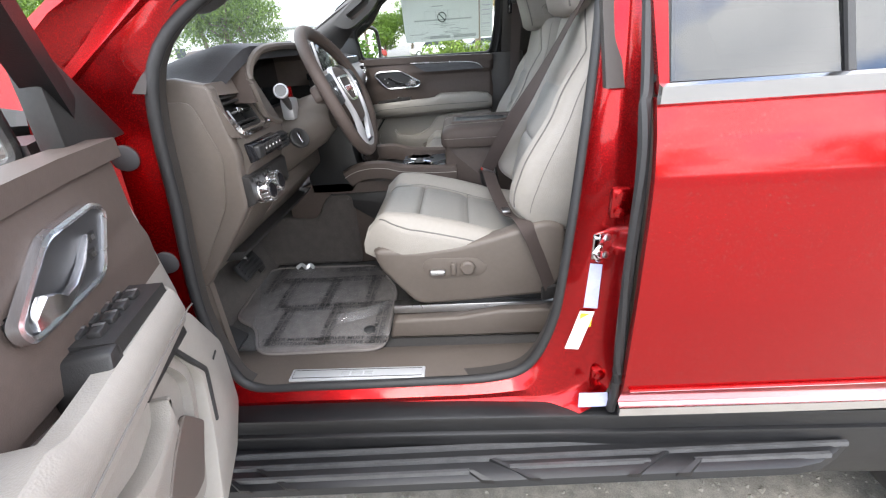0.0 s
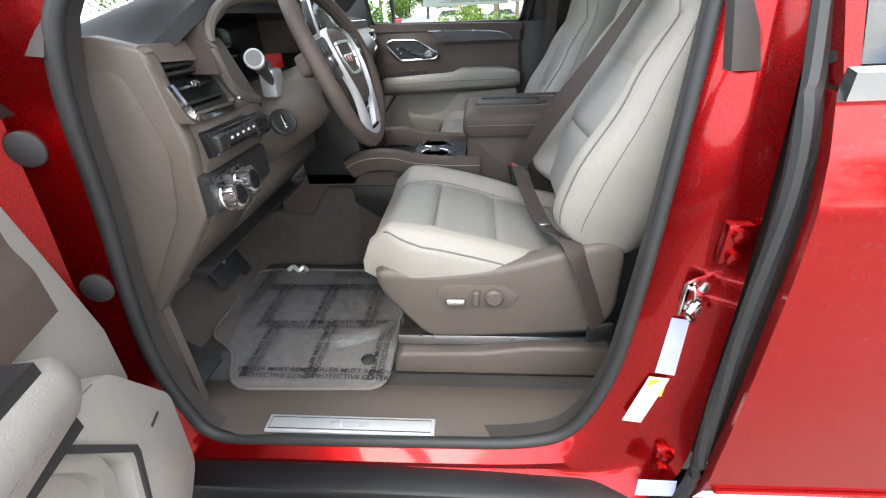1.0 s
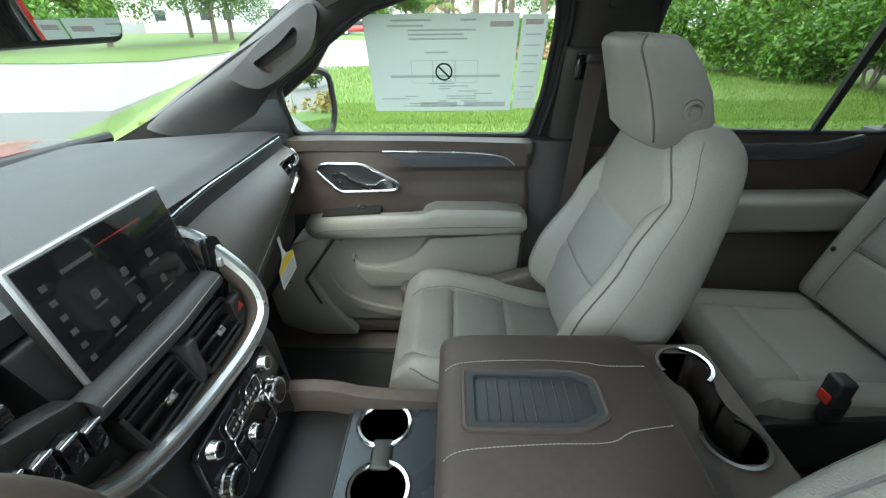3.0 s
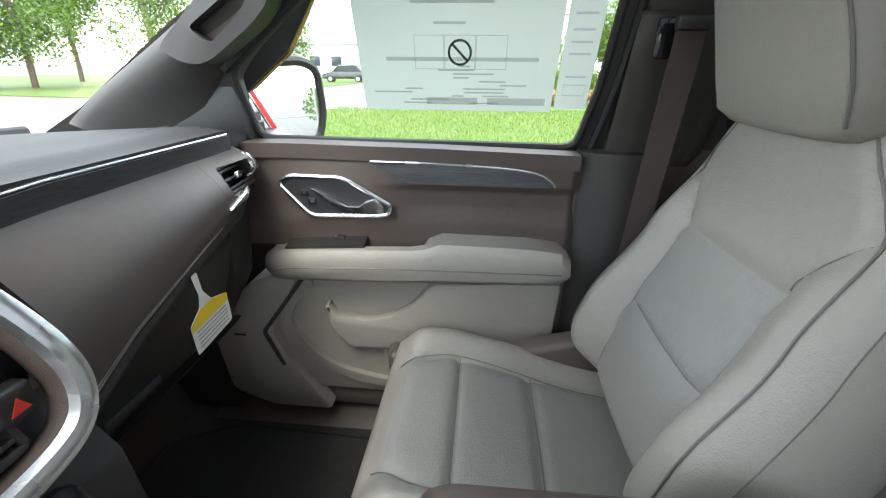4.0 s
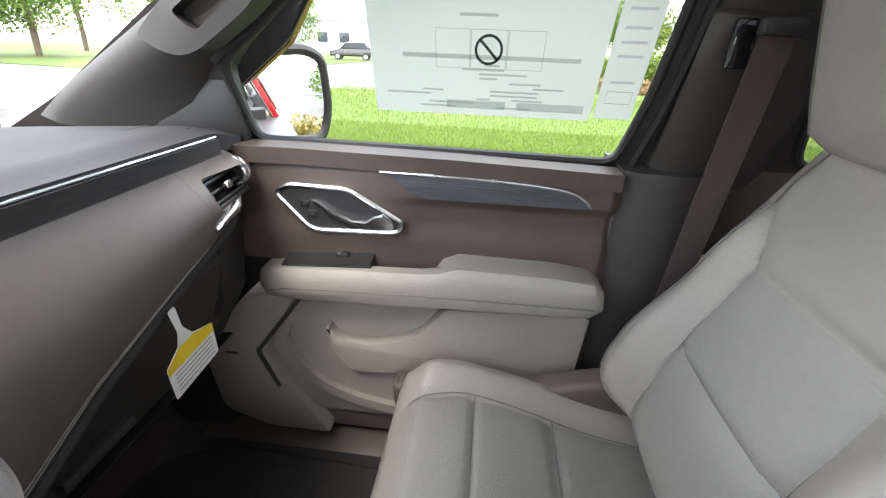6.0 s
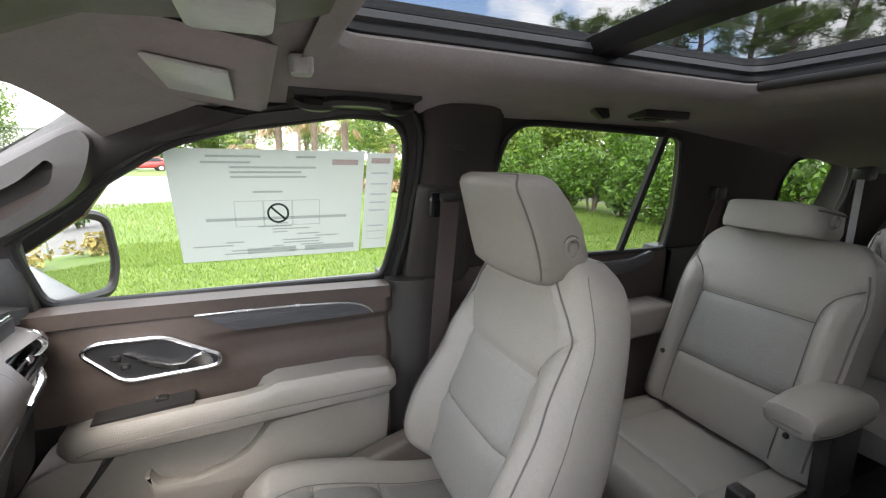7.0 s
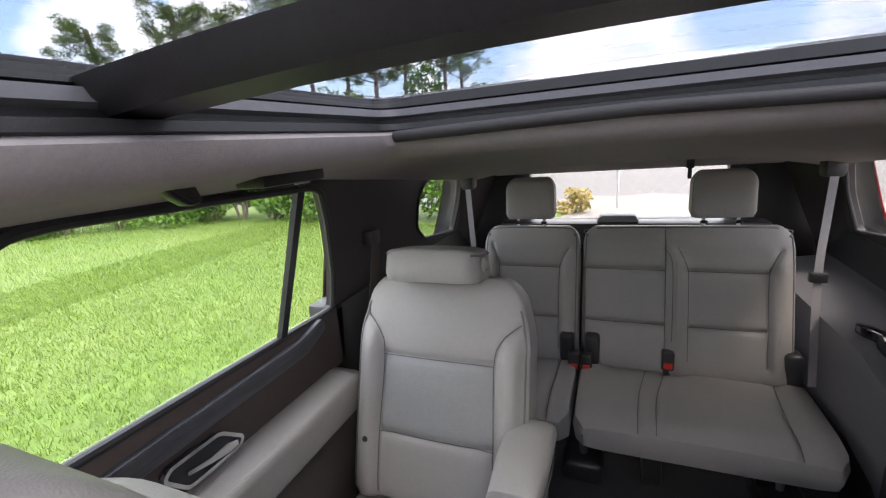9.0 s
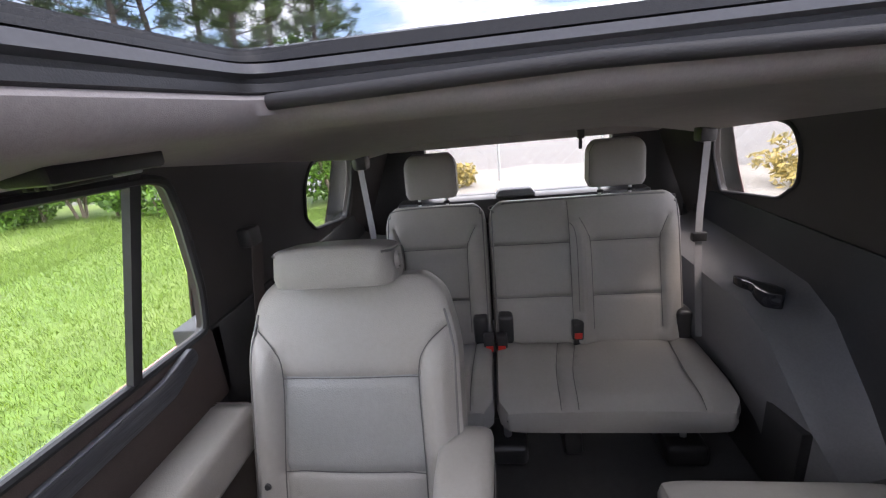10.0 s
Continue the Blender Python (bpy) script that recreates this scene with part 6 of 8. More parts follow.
stitches(lid, [(.060, -.1735, 1.086), (.23, -.1745, 1.086), (.40, -.1735, 1.086)])
tray_poly = round_poly([(.092, -.052), (.262, -.052), (.304, -.028), (.304, .044), (.268, .062), (.092, .062)], .010, 3)
tr_m = mat("dark_rubber_tray", (.045, .047, .050), .45)
part("tray_rim", sweep([(x, y, 1.1235) for x, y in tray_poly], [(-.005, -.003), (.005, -.003), (.004, .002), (.0, .0035), (-.004, .002)], (0, 0, 1), True), BROWN, lid, "raised rim round the tray")
tray = part("lid_tray", plate(tray_poly, [[(.5 * (x - .198) * 1.72 + .198, .5 * (y - .005) * 1.62 + .005) for x, y in tray_poly]], lambda p, d: (p[0], p[1], 1.1255 - d), .010), tr_m, lid, "recessed dark tray in the lid")
part("tray_floor", rbox(.10, .298, -.045, .055, 1.1155, 1.1205, .001), tr_m, tray)
for k in range(9):
    part("tray_rib", rbox(.125 + .018 * k, .128 + .018 * k, -.036, .046, 1.120, 1.1222, .0008), tr_m, tray)
CUP_SLOT = round_poly([(.446, .150), (.530, .150), (.525, .085), (.515, .055), (.515, .02), (.530, -.005), (.530, -.075), (.446, -.075), (.450, -.01), (.468, .02), (.468, .055), (.448, .085)], .02, 4)
rear_top = part("rear_tray", plate(round_poly([(.408, -.158), (.548, -.140), (.548, .175), (.408, .172)], .012), [CUP_SLOT], lambda p, d: (p[0], p[1], 1.085 - d), .090), BROWN, console, "rear part of the console with slot")
part("cup_slot", loft([[(x, y, z) for x, y in CUP_SLOT] for z in (1.0845, 1.075, 1.002)], cap=True), BLACK_PL, rear_top, "black double cup slot")
bm_ = bmesh.new()
bm_.from_mesh(bpy.data.objects["cup_slot"].data)
bmesh.ops.delete(bm_, geom=[f for f in bm_.faces if len(f.verts) > 4 and f.calc_center_median().z > 1.08], context="FACES_ONLY")
bm_.to_mesh(bpy.data.objects["cup_slot"].data)
bm_.free()
for cy, a0, a1 in ((.115, -60, 200), (-.040, 160, 420)):
    part("cup_ring", sweep([(.488 + .045 * math.cos(radians(a)), cy + .045 * math.sin(radians(a)), 1.088) for a in range(a0, a1 + 1, 10)], [(-.004, -.002), (.004, -.002), (.003, .003), (-.003, .003)]), CHROME, rear_top, "chrome crescent ring")
part("tunnel", prism(round_poly([(-.95, .60), (-.95, .85), (-.46, .80), (-.40, .90), (-.30, .90), (-.30, .60)], .03), "y", -.165, .165, .02, 3), CARPET_BR, console, "carpeted tunnel")
part("knee_pocket", prism(round_poly([(-.40, .90), (-.06, .90), (-.05, .83), (-.22, .78), (-.33, .86)], .02, 3), "y", -.158, -.140, .004), BLACK_PL, console, "dark side pocket")

# ---------- front doors ----------
HINGE = Vector((-.62, .92, 0))
CUP_M = mat("grey_handle_cup", (.030, .030, .032), .40)


def door_parts(d, mm, driver):
    t = mm @ Matrix.Translation(-HINGE)
    def dp(name, bm, mt, parent=d, label=""):
        return part(name, bm, mt, parent, label, t)
    def wall(poly, y0, y1, bev=.01, seg=2, r=0, n=3):
        return prism(round_poly(poly, r, n) if r else poly, "y", y0, y1, bev, seg)
    dp("outer_panel", skin(1, -.60, .440, .64, 1.31 if driver else 1.280, 6, 20, .016), RED, d, "glossy red door skin")
    dp("inner_shell", wall([(-.585, 1.30), (.425, 1.30), (.415, .68), (-.50, .66), (-.58, .80)], .845, .975, .012), RED if driver else BLACK_PL, d)
    # window ledge and upper trim
    dp("window_ledge", sweep([(-.46, .775, 1.325), (-.30, .782, 1.326), (.0, .784, 1.322), (.296, .780, 1.315)], [(-.022, -.018), (.050, -.018), (.050, .012), (-.010, .012), (-.022, .0)]), BROWN, d, "soft window ledge")
    bz = round_poly([(-.328, 1.258), (-.300, 1.274), (-.185, 1.272), (-.086, 1.215), (-.093, 1.195), (-.115, 1.192), (-.262, 1.187)], .020, 5)
    hole = [(-.206 + (x + .206) * .98, 1.230 + (z - 1.230) * .97) for x, z in bz]
    def upper(u, v):
        x, z = -.445 + .755 * u, 1.318 - .205 * v
        near = math.exp(-(((x + .206) / .150) ** 2 + ((z - 1.230) / .060) ** 2) ** 2)
        y = .742 - .005 * sm(1.312 - z, 0, .014) + .014 * sm(1.262 - z, 0, .022) * sm(x, -.16, .0) - .010 * sm(1.215 - z, 0, .05) - .008 * near
        return (x, y + .020 * sm(u, .965, 1), z)
    um = sheet(upper, 150, 52, (0, .03, 0))
    def within(p, lp):
        odd = False
        for (ax, az), (bx, bz_) in zip(lp, lp[1:] + lp[:1]):
            if (az > p.z) != (bz_ > p.z) and p.x < ax + (bx - ax) * (p.z - az) / (bz_ - az):
                odd = not odd
        return odd
    bmesh.ops.delete(um, geom=[f for f in um.faces if within(f.calc_center_median(), hole)], context="FACES")
    up = dp("upper_trim", um, BROWN, d, "dark brown soft upper trim")
    dp("crease", tube([(-.43, .741, 1.309), (-.1, .741, 1.308), (.295, .742, 1.303)], .0012, 5), BROWN_PL, up)
    # wood strip with a bright upper edge
    ch = smooth_line([(-.129, .7325, 1.305), (-.03, .7315, 1.3045), (.08, .7315, 1.302), (.17, .7325, 1.296), (.215, .7335, 1.288), (.238, .7345, 1.276), (.252, .736, 1.262)], 6)
    def strip_low(x):
        return 1.260 + .0445 * (1 - sm(x, -.135, -.045))
    dp("wood_strip", loft([[p + Vector((0, -.001, 0)), p + Vector((0, .016, 0)), Vector((p.x, p.y + .016, min(p.z - .001, strip_low(p.x)))), Vector((p.x, p.y + .001, min(p.z - .001, strip_low(p.x))))] for p in ch]), WOOD, d, "dark open-pore wood strip")
    dp("chrome_edge", tube(ch, .0030, 8), SWOOP, d, "thin chrome edge")
    # handle: bezel, deep cup, lever, lock buttons
    hb = dp("handle_bezel", sweep([(x, .722, z) for x, z in bz], [(-.0045, -.008), (.0045, -.006), (.004, .003), (.0, .005), (-.004, .003)], (0, -1, 0), True), SWOOP, d, "chrome door handle surround")
    dp("handle_cup", loft([[(-.206 + (x + .206) * k, y, 1.230 + (z - 1.230) * k) for x, z in bz] for k, y in ((1.03, .722), (1.0, .726), (.95, .742), (.86, .752))]), CUP_M, hb, "dark grey hollow handle cup")
    dp("handle_lever", loft([[(x, y - .005, z + h * .8), (x, y - .002, z + h), (x, y + .005, z + h), (x, y + .005, z - h), (x, y - .003, z - h)] for x, y, z, h in ((-.256, .722, 1.245, .003), (-.245, .718, 1.241, .004), (-.215, .716, 1.222, .004), (-.180, .714, 1.209, .005), (-.152, .712, 1.207, .007), (-.138, .711, 1.213, .013), (-.122, .712, 1.217, .014), (-.108, .715, 1.211, .010), (-.102, .718, 1.207, .006))]), SWOOP, hb, "chrome pull lever")
    dp("lock_panel", loft([[(x0, y, z0), (x1, y, z1), (x2, y, z2), (x3, y, z3)] for y, (x0, z0, x1, z1, x2, z2, x3, z3) in ((.7250, (-.312, 1.256, -.268, 1.262, -.222, 1.200, -.258, 1.196)), (.742, (-.312, 1.256, -.268, 1.262, -.222, 1.200, -.258, 1.196)))]), BLACK_PL, hb, "black lock switch panel")
    for x_, z_ in ((-.272, 1.238), (-.258, 1.219)):
        dp("lock_button", rbox(x_ - .009, x_ + .009, .720, .727, z_ - .007, z_ + .007, .002), BLACK_PL, hb)
        dp("glyph", rbox(x_ - .003, x_ + .004, .7192, .7201, z_ - .003, z_ + .003, 0), STEEL, hb)
    # armrest
    ar = dp("armrest", loft([[(x, y0, zt), (x, y0 + .024, zt), (x, y0 + .030, zt - dp), (x, .80, zt - dp + .002), (x, .80, zb), (x, y0 + .040, zb - .002), (x, y0 + .012, zb + .003), (x, y0 - .008, zb + .018), (x, y0 - .014, (zt + zb) / 2), (x, y0 - .012, zt - .020), (x, y0 - .008, zt - .008)] for x, zt, zb, y0, dp in [(*r_, .052 if -.14 < r_[0] < -.01 else .0005) for r_ in ((-.392, 1.070, 1.045, .745), (-.380, 1.090, 1.035, .722), (-.355, 1.110, 1.034, .695), (-.320, 1.118, 1.040, .680), (-.148, 1.128, 1.044, .678), (-.138, 1.128, 1.044, .678), (-.045, 1.132, 1.048, .677), (-.008, 1.137, 1.051, .676), (.004, 1.142, 1.052, .676), (.022, 1.150, 1.053, .675), (.20, 1.148, 1.058, .674), (.27, 1.140, 1.060, .676), (.292, 1.120, 1.066, .69))]]), LIGHT_PL, d, "light grey padded armrest")
    dp("armrest_seam", tube([(-.335, .660, 1.078), (-.30, .654, 1.090), (-.15, .652, 1.098), (.05, .652, 1.102), (.27, .655, 1.102)], .0014, 5), PIPING, ar)
    sp = dp("switch_panel", loft([[(x, .676 if driver else .690, z - (.092 if driver else .014)), (x, .682 if driver else .690, z + (.005 if driver else -.006)), (x, .745, z + (.012 if driver else .004)), (x, .745, z - (.092 if driver else .016))] for x, z in ((-.318, 1.128), (-.25, 1.134), (-.16, 1.141), (-.142, 1.142))]), BLACK_PL, d, "black window switch panel")
    n_sw = 4 if driver else 1
    for k in range(n_sw):
        x = -.285 + .034 * k if driver else -.215
        for y in ((.700, .722) if driver else (.712,)):
            zs = .003 * k - (0 if driver else .004)
            dp("window_switch", rbox(x, x + .024, y, y + .016, 1.134 + zs, 1.147 + zs, .003), BLACK_PL, sp, "black window switch")
            dp("switch_tip", rbox(x + .002, x + .007, y + .001, y + .015, 1.1465 + zs, 1.148 + zs, .0005), STEEL, sp, "bright switch tip")
    dp("pull_cup", wall([(-.140, 1.146), (.0, 1.146), (-.012, 1.080), (-.13, 1.080)], .742, .75, .002), BROWN, d, "brown pull recess")
    # lower trim: light insert, lip, pocket and dark speaker end
    lo = dp("lower_trim", wall([(-.375, 1.055), (.290, 1.060), (.278, .700), (-.30, .700), (-.40, .80), (-.418, .90)], .732, .86, .016, 3, .02), LIGHT_PL, d, "light grey lower trim")
    dp("lower_insert", wall([(.002, 1.040), (.284, 1.056), (.272, .880), (-.196, .858), (-.240, .910), (-.247, .980), (-.226, .944), (-.155, .936), (-.093, .952), (-.049, .977)], .704, .738, .006, 2, .014), LIGHT_PL, d, "light grey pocket front")
    dp("pocket_hollow", wall([(-.232, 1.030), (-.012, 1.034), (-.055, .985), (-.095, .960), (-.158, .942), (-.222, .950)], .7300, .736, .0, 1, .006), LIGHT_PL, lo, "map pocket behind the insert")
    dp("lower_rib", sweep(smooth_line([(-.290, .732, 1.030), (-.350, .728, .945), (-.345, .728, .880), (-.265, .728, .790), (-.12, .728, .745), (.08, .728, .735), (.26, .730, .740)], 6), [(-.012, -.010), (.014, -.012), (.014, .012), (-.012, .012)], (0, 1, 0)), LIGHT_PL, d, "raised lower rib")
    dp("speaker_end", wall([(-.335, 1.060), (-.440, 1.010), (-.545, .860), (-.525, .700), (-.42, .655), (-.255, .655), (-.345, .780), (-.392, .885), (-.310, 1.040)], .708, .85, .006, 2, .02), LIGHT_PL, d, "grey speaker end of the trim")
    dp("light_strip", wall([(-.292, 1.036), (-.303, 1.036), (-.412, .893), (-.412, .880), (-.376, .790), (-.368, .792), (-.402, .882), (-.402, .890)], .7040, .7095, .0), INK, d, "narrow black accent strip")
    dp("maker_mark", rbox(-.488, -.460, .7055, .7075, .872, .877, .0005), INK, d)
    dp("sill_edge", wall([(-.50, .700), (.30, .700), (.30, .640), (-.46, .640)], .745, .90, .012), BROWN_PL, d)
    dp("rear_edge_trim", wall([(.292, 1.310), (.310, 1.310), (.305, .70), (.280, .70)], .760, .86, .005), BROWN_PL if not driver else LIGHT_PL, d)
    dp("grab_recess", rbox(-.106, -.030, .712, .752, 1.078, 1.0825, .001), BLACK_PL if driver else BROWN, d, "dark pull recess behind the switches")
    if driver:
        dp("hinge_edge_trim", wall([(-.440, 1.318), (-.482, 1.318), (-.525, 1.15), (-.560, 1.00), (-.555, .90), (-.42, .90), (-.36, 1.09), (-.432, 1.125)], .762, .84, .004), LIGHT_PL, d, "light grey door edge")
        dp("pod_end", wall([(-.146, 1.147), (-.122, 1.146), (-.106, 1.112), (-.104, 1.050), (-.146, 1.046)], .678, .752, .005), BLACK_PL, sp, "black rear end of the switch pod")
        # no hollow here: a thin brown plate paints the pocket's shaded inside
        dp("map_pocket_shade", wall([(-.258, .92), (-.313, .851), (-.231, .792), (-.186, .806), (-.132, .882), (-.192, .907)], .7010, .710, .002, 1, .010), BROWN_PL, d, "flat brown plate drawn for the shade in the map pocket")


def mirror_parts(d, mm):
    t = mm @ Matrix.Translation(-HINGE) @ Matrix.Translation((-.405, .958, 1.398)) @ pose(0, 0, 0, 0, -2.2, -31) @ Matrix.Diagonal((1, .88, 1.11, 1))
    base = mm @ Matrix.Translation(-HINGE)
    shape = [(-.125, -.080), (.100, -.092), (.130, -.03), (.122, .072), (.068, .090), (-.115, .082)]
    house = part("mirror_housing", loft([[(k, a * s_, b * s_) for a, b in round_poly(shape, .03, 4)] for k, s_ in ((-.13, .55), (-.10, .85), (-.05, 1.02), (.0, 1.04), (.012, 1.02))]), RED, d, "red mirror housing", t)
    part("mirror_rim", sweep([(.012, a, b) for a, b in round_poly(shape, .03, 4)], circle(.012, 8), (1, 0, 0), True), BLACK_PL, house, "black mirror edge", t)
    part("mirror_glass", prism(round_poly([(a * .95, b * .95) for a, b in shape], .03, 4), "x", .010, .014), MIRROR, house, "silver mirror glass", t)
    part("mirror_arm", loft([[(-.53, y, z + h), (-.45, y, z + h * .8), (-.45, y, z - h), (-.53, y, z - h)] for y, z, h in ((.84, 1.315, .03), (.90, 1.320, .025), (.96, 1.325, .03))]), BLACK_PL, house, "", base)
    part("sail_panel", prism([(-.62, 1.32), (-.395, 1.325), (-.408, 1.478), (-.44, 1.480)], "y", .765, .80, .006), BLACK_PL, d, "black sail panel", base)


door_p = thing("front_door", "closed front passenger door with brown and light grey trim", "car door", "front doors")
door_p.matrix_world = Matrix.Translation(HINGE)
door_parts(door_p, Matrix.Identity(4), False)
mirror_parts(door_p, Matrix.Identity(4))
OPEN = 72
door_d = thing("front_door", "open driver door with brown and light grey trim and window switches", "car door", "front doors")
door_d.matrix_world = Matrix.Translation((-.667, -.930, -.042)) @ pose(0, 0, 0, 0, 0, -OPEN)
door_parts(door_d, MIRROR_Y, True)
mirror_parts(door_d, MIRROR_Y)
td = MIRROR_Y @ Matrix.Translation(-HINGE)
part("window_frame", sweep([(-.52, .80, 1.33), (-.27, .73, 1.585), (.09, .67, 1.725), (.30, .665, 1.72), (.335, .70, 1.60), (.315, .80, 1.32)], [(-.02, -.02), (.02, -.02), (.02, .02), (-.02, .02)], (0, 1, 0)), BOARD, door_d, "black door window frame", td)
part("window_pane", plate(FRONT_WIN, [], on_side(1, .02), .004), CLEAR, door_d, "clear side window", td)

# ---------- outside ----------
def grass_mat(name, c1, c2, rough=.8):
    m = mat(name, c1, rough, var=.3, scale=1.2, bump=.8, bscale=45)
    n, l = m.node_tree.nodes, m.node_tree.links
    g = n.new("ShaderNodeTexNoise")
    g.inputs["Scale"].default_value, g.inputs["Detail"].default_value = .45, 6.0
    co = n.new("ShaderNodeTexCoord")
    l.new(co.outputs["Object"], g.inputs["Vector"])
    mx = n.new("ShaderNodeMix")
    mx.data_type = "RGBA"
    b = n["Principled BSDF"]
    old = b.inputs["Base Color"].links[0].from_socket
    r = n.new("ShaderNodeMapRange")
    r.inputs["From Min"].default_value, r.inputs["From Max"].default_value = .42, .62
    l.new(g.outputs["Fac"], r.inputs["Value"])
    l.new(r.outputs[0], mx.inputs[0])
    l.new(old, mx.inputs[6])
    mx.inputs[7].default_value = (*c2, 1)
    l.new(mx.outputs[2], b.inputs["Base Color"])
    return m


def leaf_mat(name, c, var=.5, glow=.25):
    """Leaves: colour by leaf, some light passing through."""
    m = bpy.data.materials.new(name)
    m.use_nodes = True
    n, l = m.node_tree.nodes, m.node_tree.links
    b = n["Principled BSDF"]
    b.inputs["Roughness"].default_value = .5
    g = n.new("ShaderNodeNewGeometry")
    r = n.new("ShaderNodeValToRGB")
    r.color_ramp.elements[0].color = (*[x * (1 - var) for x in c], 1)
    r.color_ramp.elements[1].color = (min(1, c[0] * (1 + var * 1.4)), c[1] * (1 + var), c[2] * (1 + var * .5), 1)
    l.new(g.outputs["Random Per Island"], r.inputs["Fac"])
    l.new(r.outputs["Color"], b.inputs["Base Color"])
    t = n.new("ShaderNodeBsdfTranslucent")
    l.new(r.outputs["Color"], t.inputs["Color"])
    mx = n.new("ShaderNodeMixShader")
    mx.inputs[0].default_value = glow
    l.new(b.outputs[0], mx.inputs[1])
    l.new(t.outputs[0], mx.inputs[2])
    l.new(mx.outputs[0], n["Material Output"].inputs["Surface"])
    return m


GRASS = grass_mat("lush_lawn_grass", (0.080, 0.140, 0.014), (0.110, 0.155, 0.024))
BLADE = leaf_mat("grass_blade", (0.115, 0.195, 0.020), .35, .35)
GRAVEL = mat("pale_asphalt_gravel", (0.130, 0.124, 0.115), 0.92, var=0.30, scale=9, bump=1.0, bscale=160)
CONCRETE = mat("pale_concrete_road", (0.250, 0.245, 0.235), 0.9, var=0.12, scale=3, bump=.5, bscale=80)
HEDGE = leaf_mat("hedge_leaves", (0.085, 0.185, 0.020))
BUSH = leaf_mat("bush_leaves", (0.12, 0.205, 0.026))
OAK = leaf_mat("tree_leaves", (0.105, 0.195, 0.030))
PINE = leaf_mat("pine_needles", (0.150, 0.235, 0.065), .4, .6)
PALM = leaf_mat("palm_frond", (0.17, 0.22, 0.035), .4)
DEAD = leaf_mat("dry_palm_frond", (0.33, 0.24, 0.14), .35)
BARK = mat("grey_brown_bark", (0.16, 0.12, 0.09), .95, var=.4, scale=6, bump=1, bscale=40)
rng = np.random.default_rng(7)


def leaves_mesh(name, centres, size, mt, up=.3, squash=1.0, parent=None, label=""):
    """Many small two-triangle leaves at the given centres."""
    c = np.asarray(centres)
    k = len(c)
    nrm = rng.normal(size=(k, 3))
    nrm[:, 2] += up
    nrm /= np.linalg.norm(nrm, axis=1)[:, None]
    t = np.cross(nrm, rng.normal(size=(k, 3)))
    t /= np.linalg.norm(t, axis=1)[:, None]
    b = np.cross(nrm, t)
    s = size * rng.uniform(.6, 1.3, (k, 1))
    v = np.stack([c - t * s, c + b * s * .42 * squash, c + t * s, c - b * s * .42 * squash], 1).reshape(-1, 3)
    f = np.arange(4 * k).reshape(-1, 4)
    me = bpy.data.meshes.new(name)
    me.from_pydata(v.tolist(), [], f.tolist())
    me.materials.append(mt)
    ob = new(name, me)
    if parent is not None:
        ob.parent = parent
    if label:
        ob["label"] = label
    return ob


def blob_points(k, c, r, shell=.55):
    """Random points in an ellipsoid, denser towards its skin."""
    d = rng.normal(size=(k, 3))
    d /= np.linalg.norm(d, axis=1)[:, None]
    rad = shell + (1 - shell) * rng.random((k, 1)) ** .6
    return np.asarray(c) + d * rad * np.asarray(r)


tagged(put("ground", plate([(-600, -600), (600, -600), (600, 600), (-600, 600)], [], lambda p, d: (p[0], p[1], -d), .2), GRAVEL), "pale weathered asphalt and gravel lot", "ground", kind="structure")
# added gravel patch under the car, paler than the lot to offset its shade
PALE = mat("brightened_lot_gravel", (0.215, 0.200, 0.172), 0.95, var=0.45, scale=26, bump=1.0, bscale=120)
rgp = random.Random(41)
rim_ = [(2.0 + (11.5 + rgp.uniform(-.6, .6)) * math.cos(k_ * math.tau / 48), -1.0 + (6.2 + rgp.uniform(-.5, .5)) * math.sin(k_ * math.tau / 48)) for k_ in range(48)]
tagged(put("pavement", plate(rim_, [], lambda p, d: (p[0], p[1], .012 - d), .012), PALE), "broad paler gravel patch added to brighten the shaded ground under the car", "gravel bay", kind="structure")
pb_v, pb_f = [], []
for _ in range(2600):
    cx_, cy_, r_ = rgp.uniform(-1.2, 1.9), rgp.uniform(-1.35, -.15), rgp.uniform(.004, .013)
    o_ = len(pb_v)
    a_ = rgp.uniform(0, 6.28)
    for k_ in range(4):
        q_ = r_ * rgp.uniform(.7, 1.25)
        pb_v.append((cx_ + q_ * math.cos(a_ + k_ * 1.57), cy_ + q_ * math.sin(a_ + k_ * 1.57), .010))
    pb_v.append((cx_ + r_ * .2, cy_, .012 + r_ * rgp.uniform(.4, .9)))
    pb_f += [(o_ + k_, o_ + (k_ + 1) % 4, o_ + 4) for k_ in range(4)]
pb_m = bpy.data.meshes.new("gravel")
pb_m.from_pydata(pb_v, [], pb_f)
pb_m.materials.append(PALE)
tagged(new("gravel", pb_m), "loose pale gravel stones beside the running board", "gravel", kind="stuff")
LAWN = [(-4.2, 1.16), (11.0, 1.16), (13.0, 20.0), (30, 26), (30, 40), (4, 40), (1, 26), (-3.0, 17.5), (-4.2, 15.8), (-7.8, 17.0), (-8.6, 15.0), (-6.0, 6)]
tagged(put("lawn", plate(LAWN, [], lambda p, d: (p[0], p[1], .03 - d), .1), GRASS), "lush green mown lawn beside the car", "lawn", kind="structure")
tagged(put("verge", plate([(-60, 24), (-17, 19.5), (-13.5, 20.5), (-13.0, 24), (-12, 60), (-60, 70)], [], lambda p, d: (p[0], p[1], .035 - d), .1), GRASS), "mown grass verge beyond the road", "lawn", kind="structure")
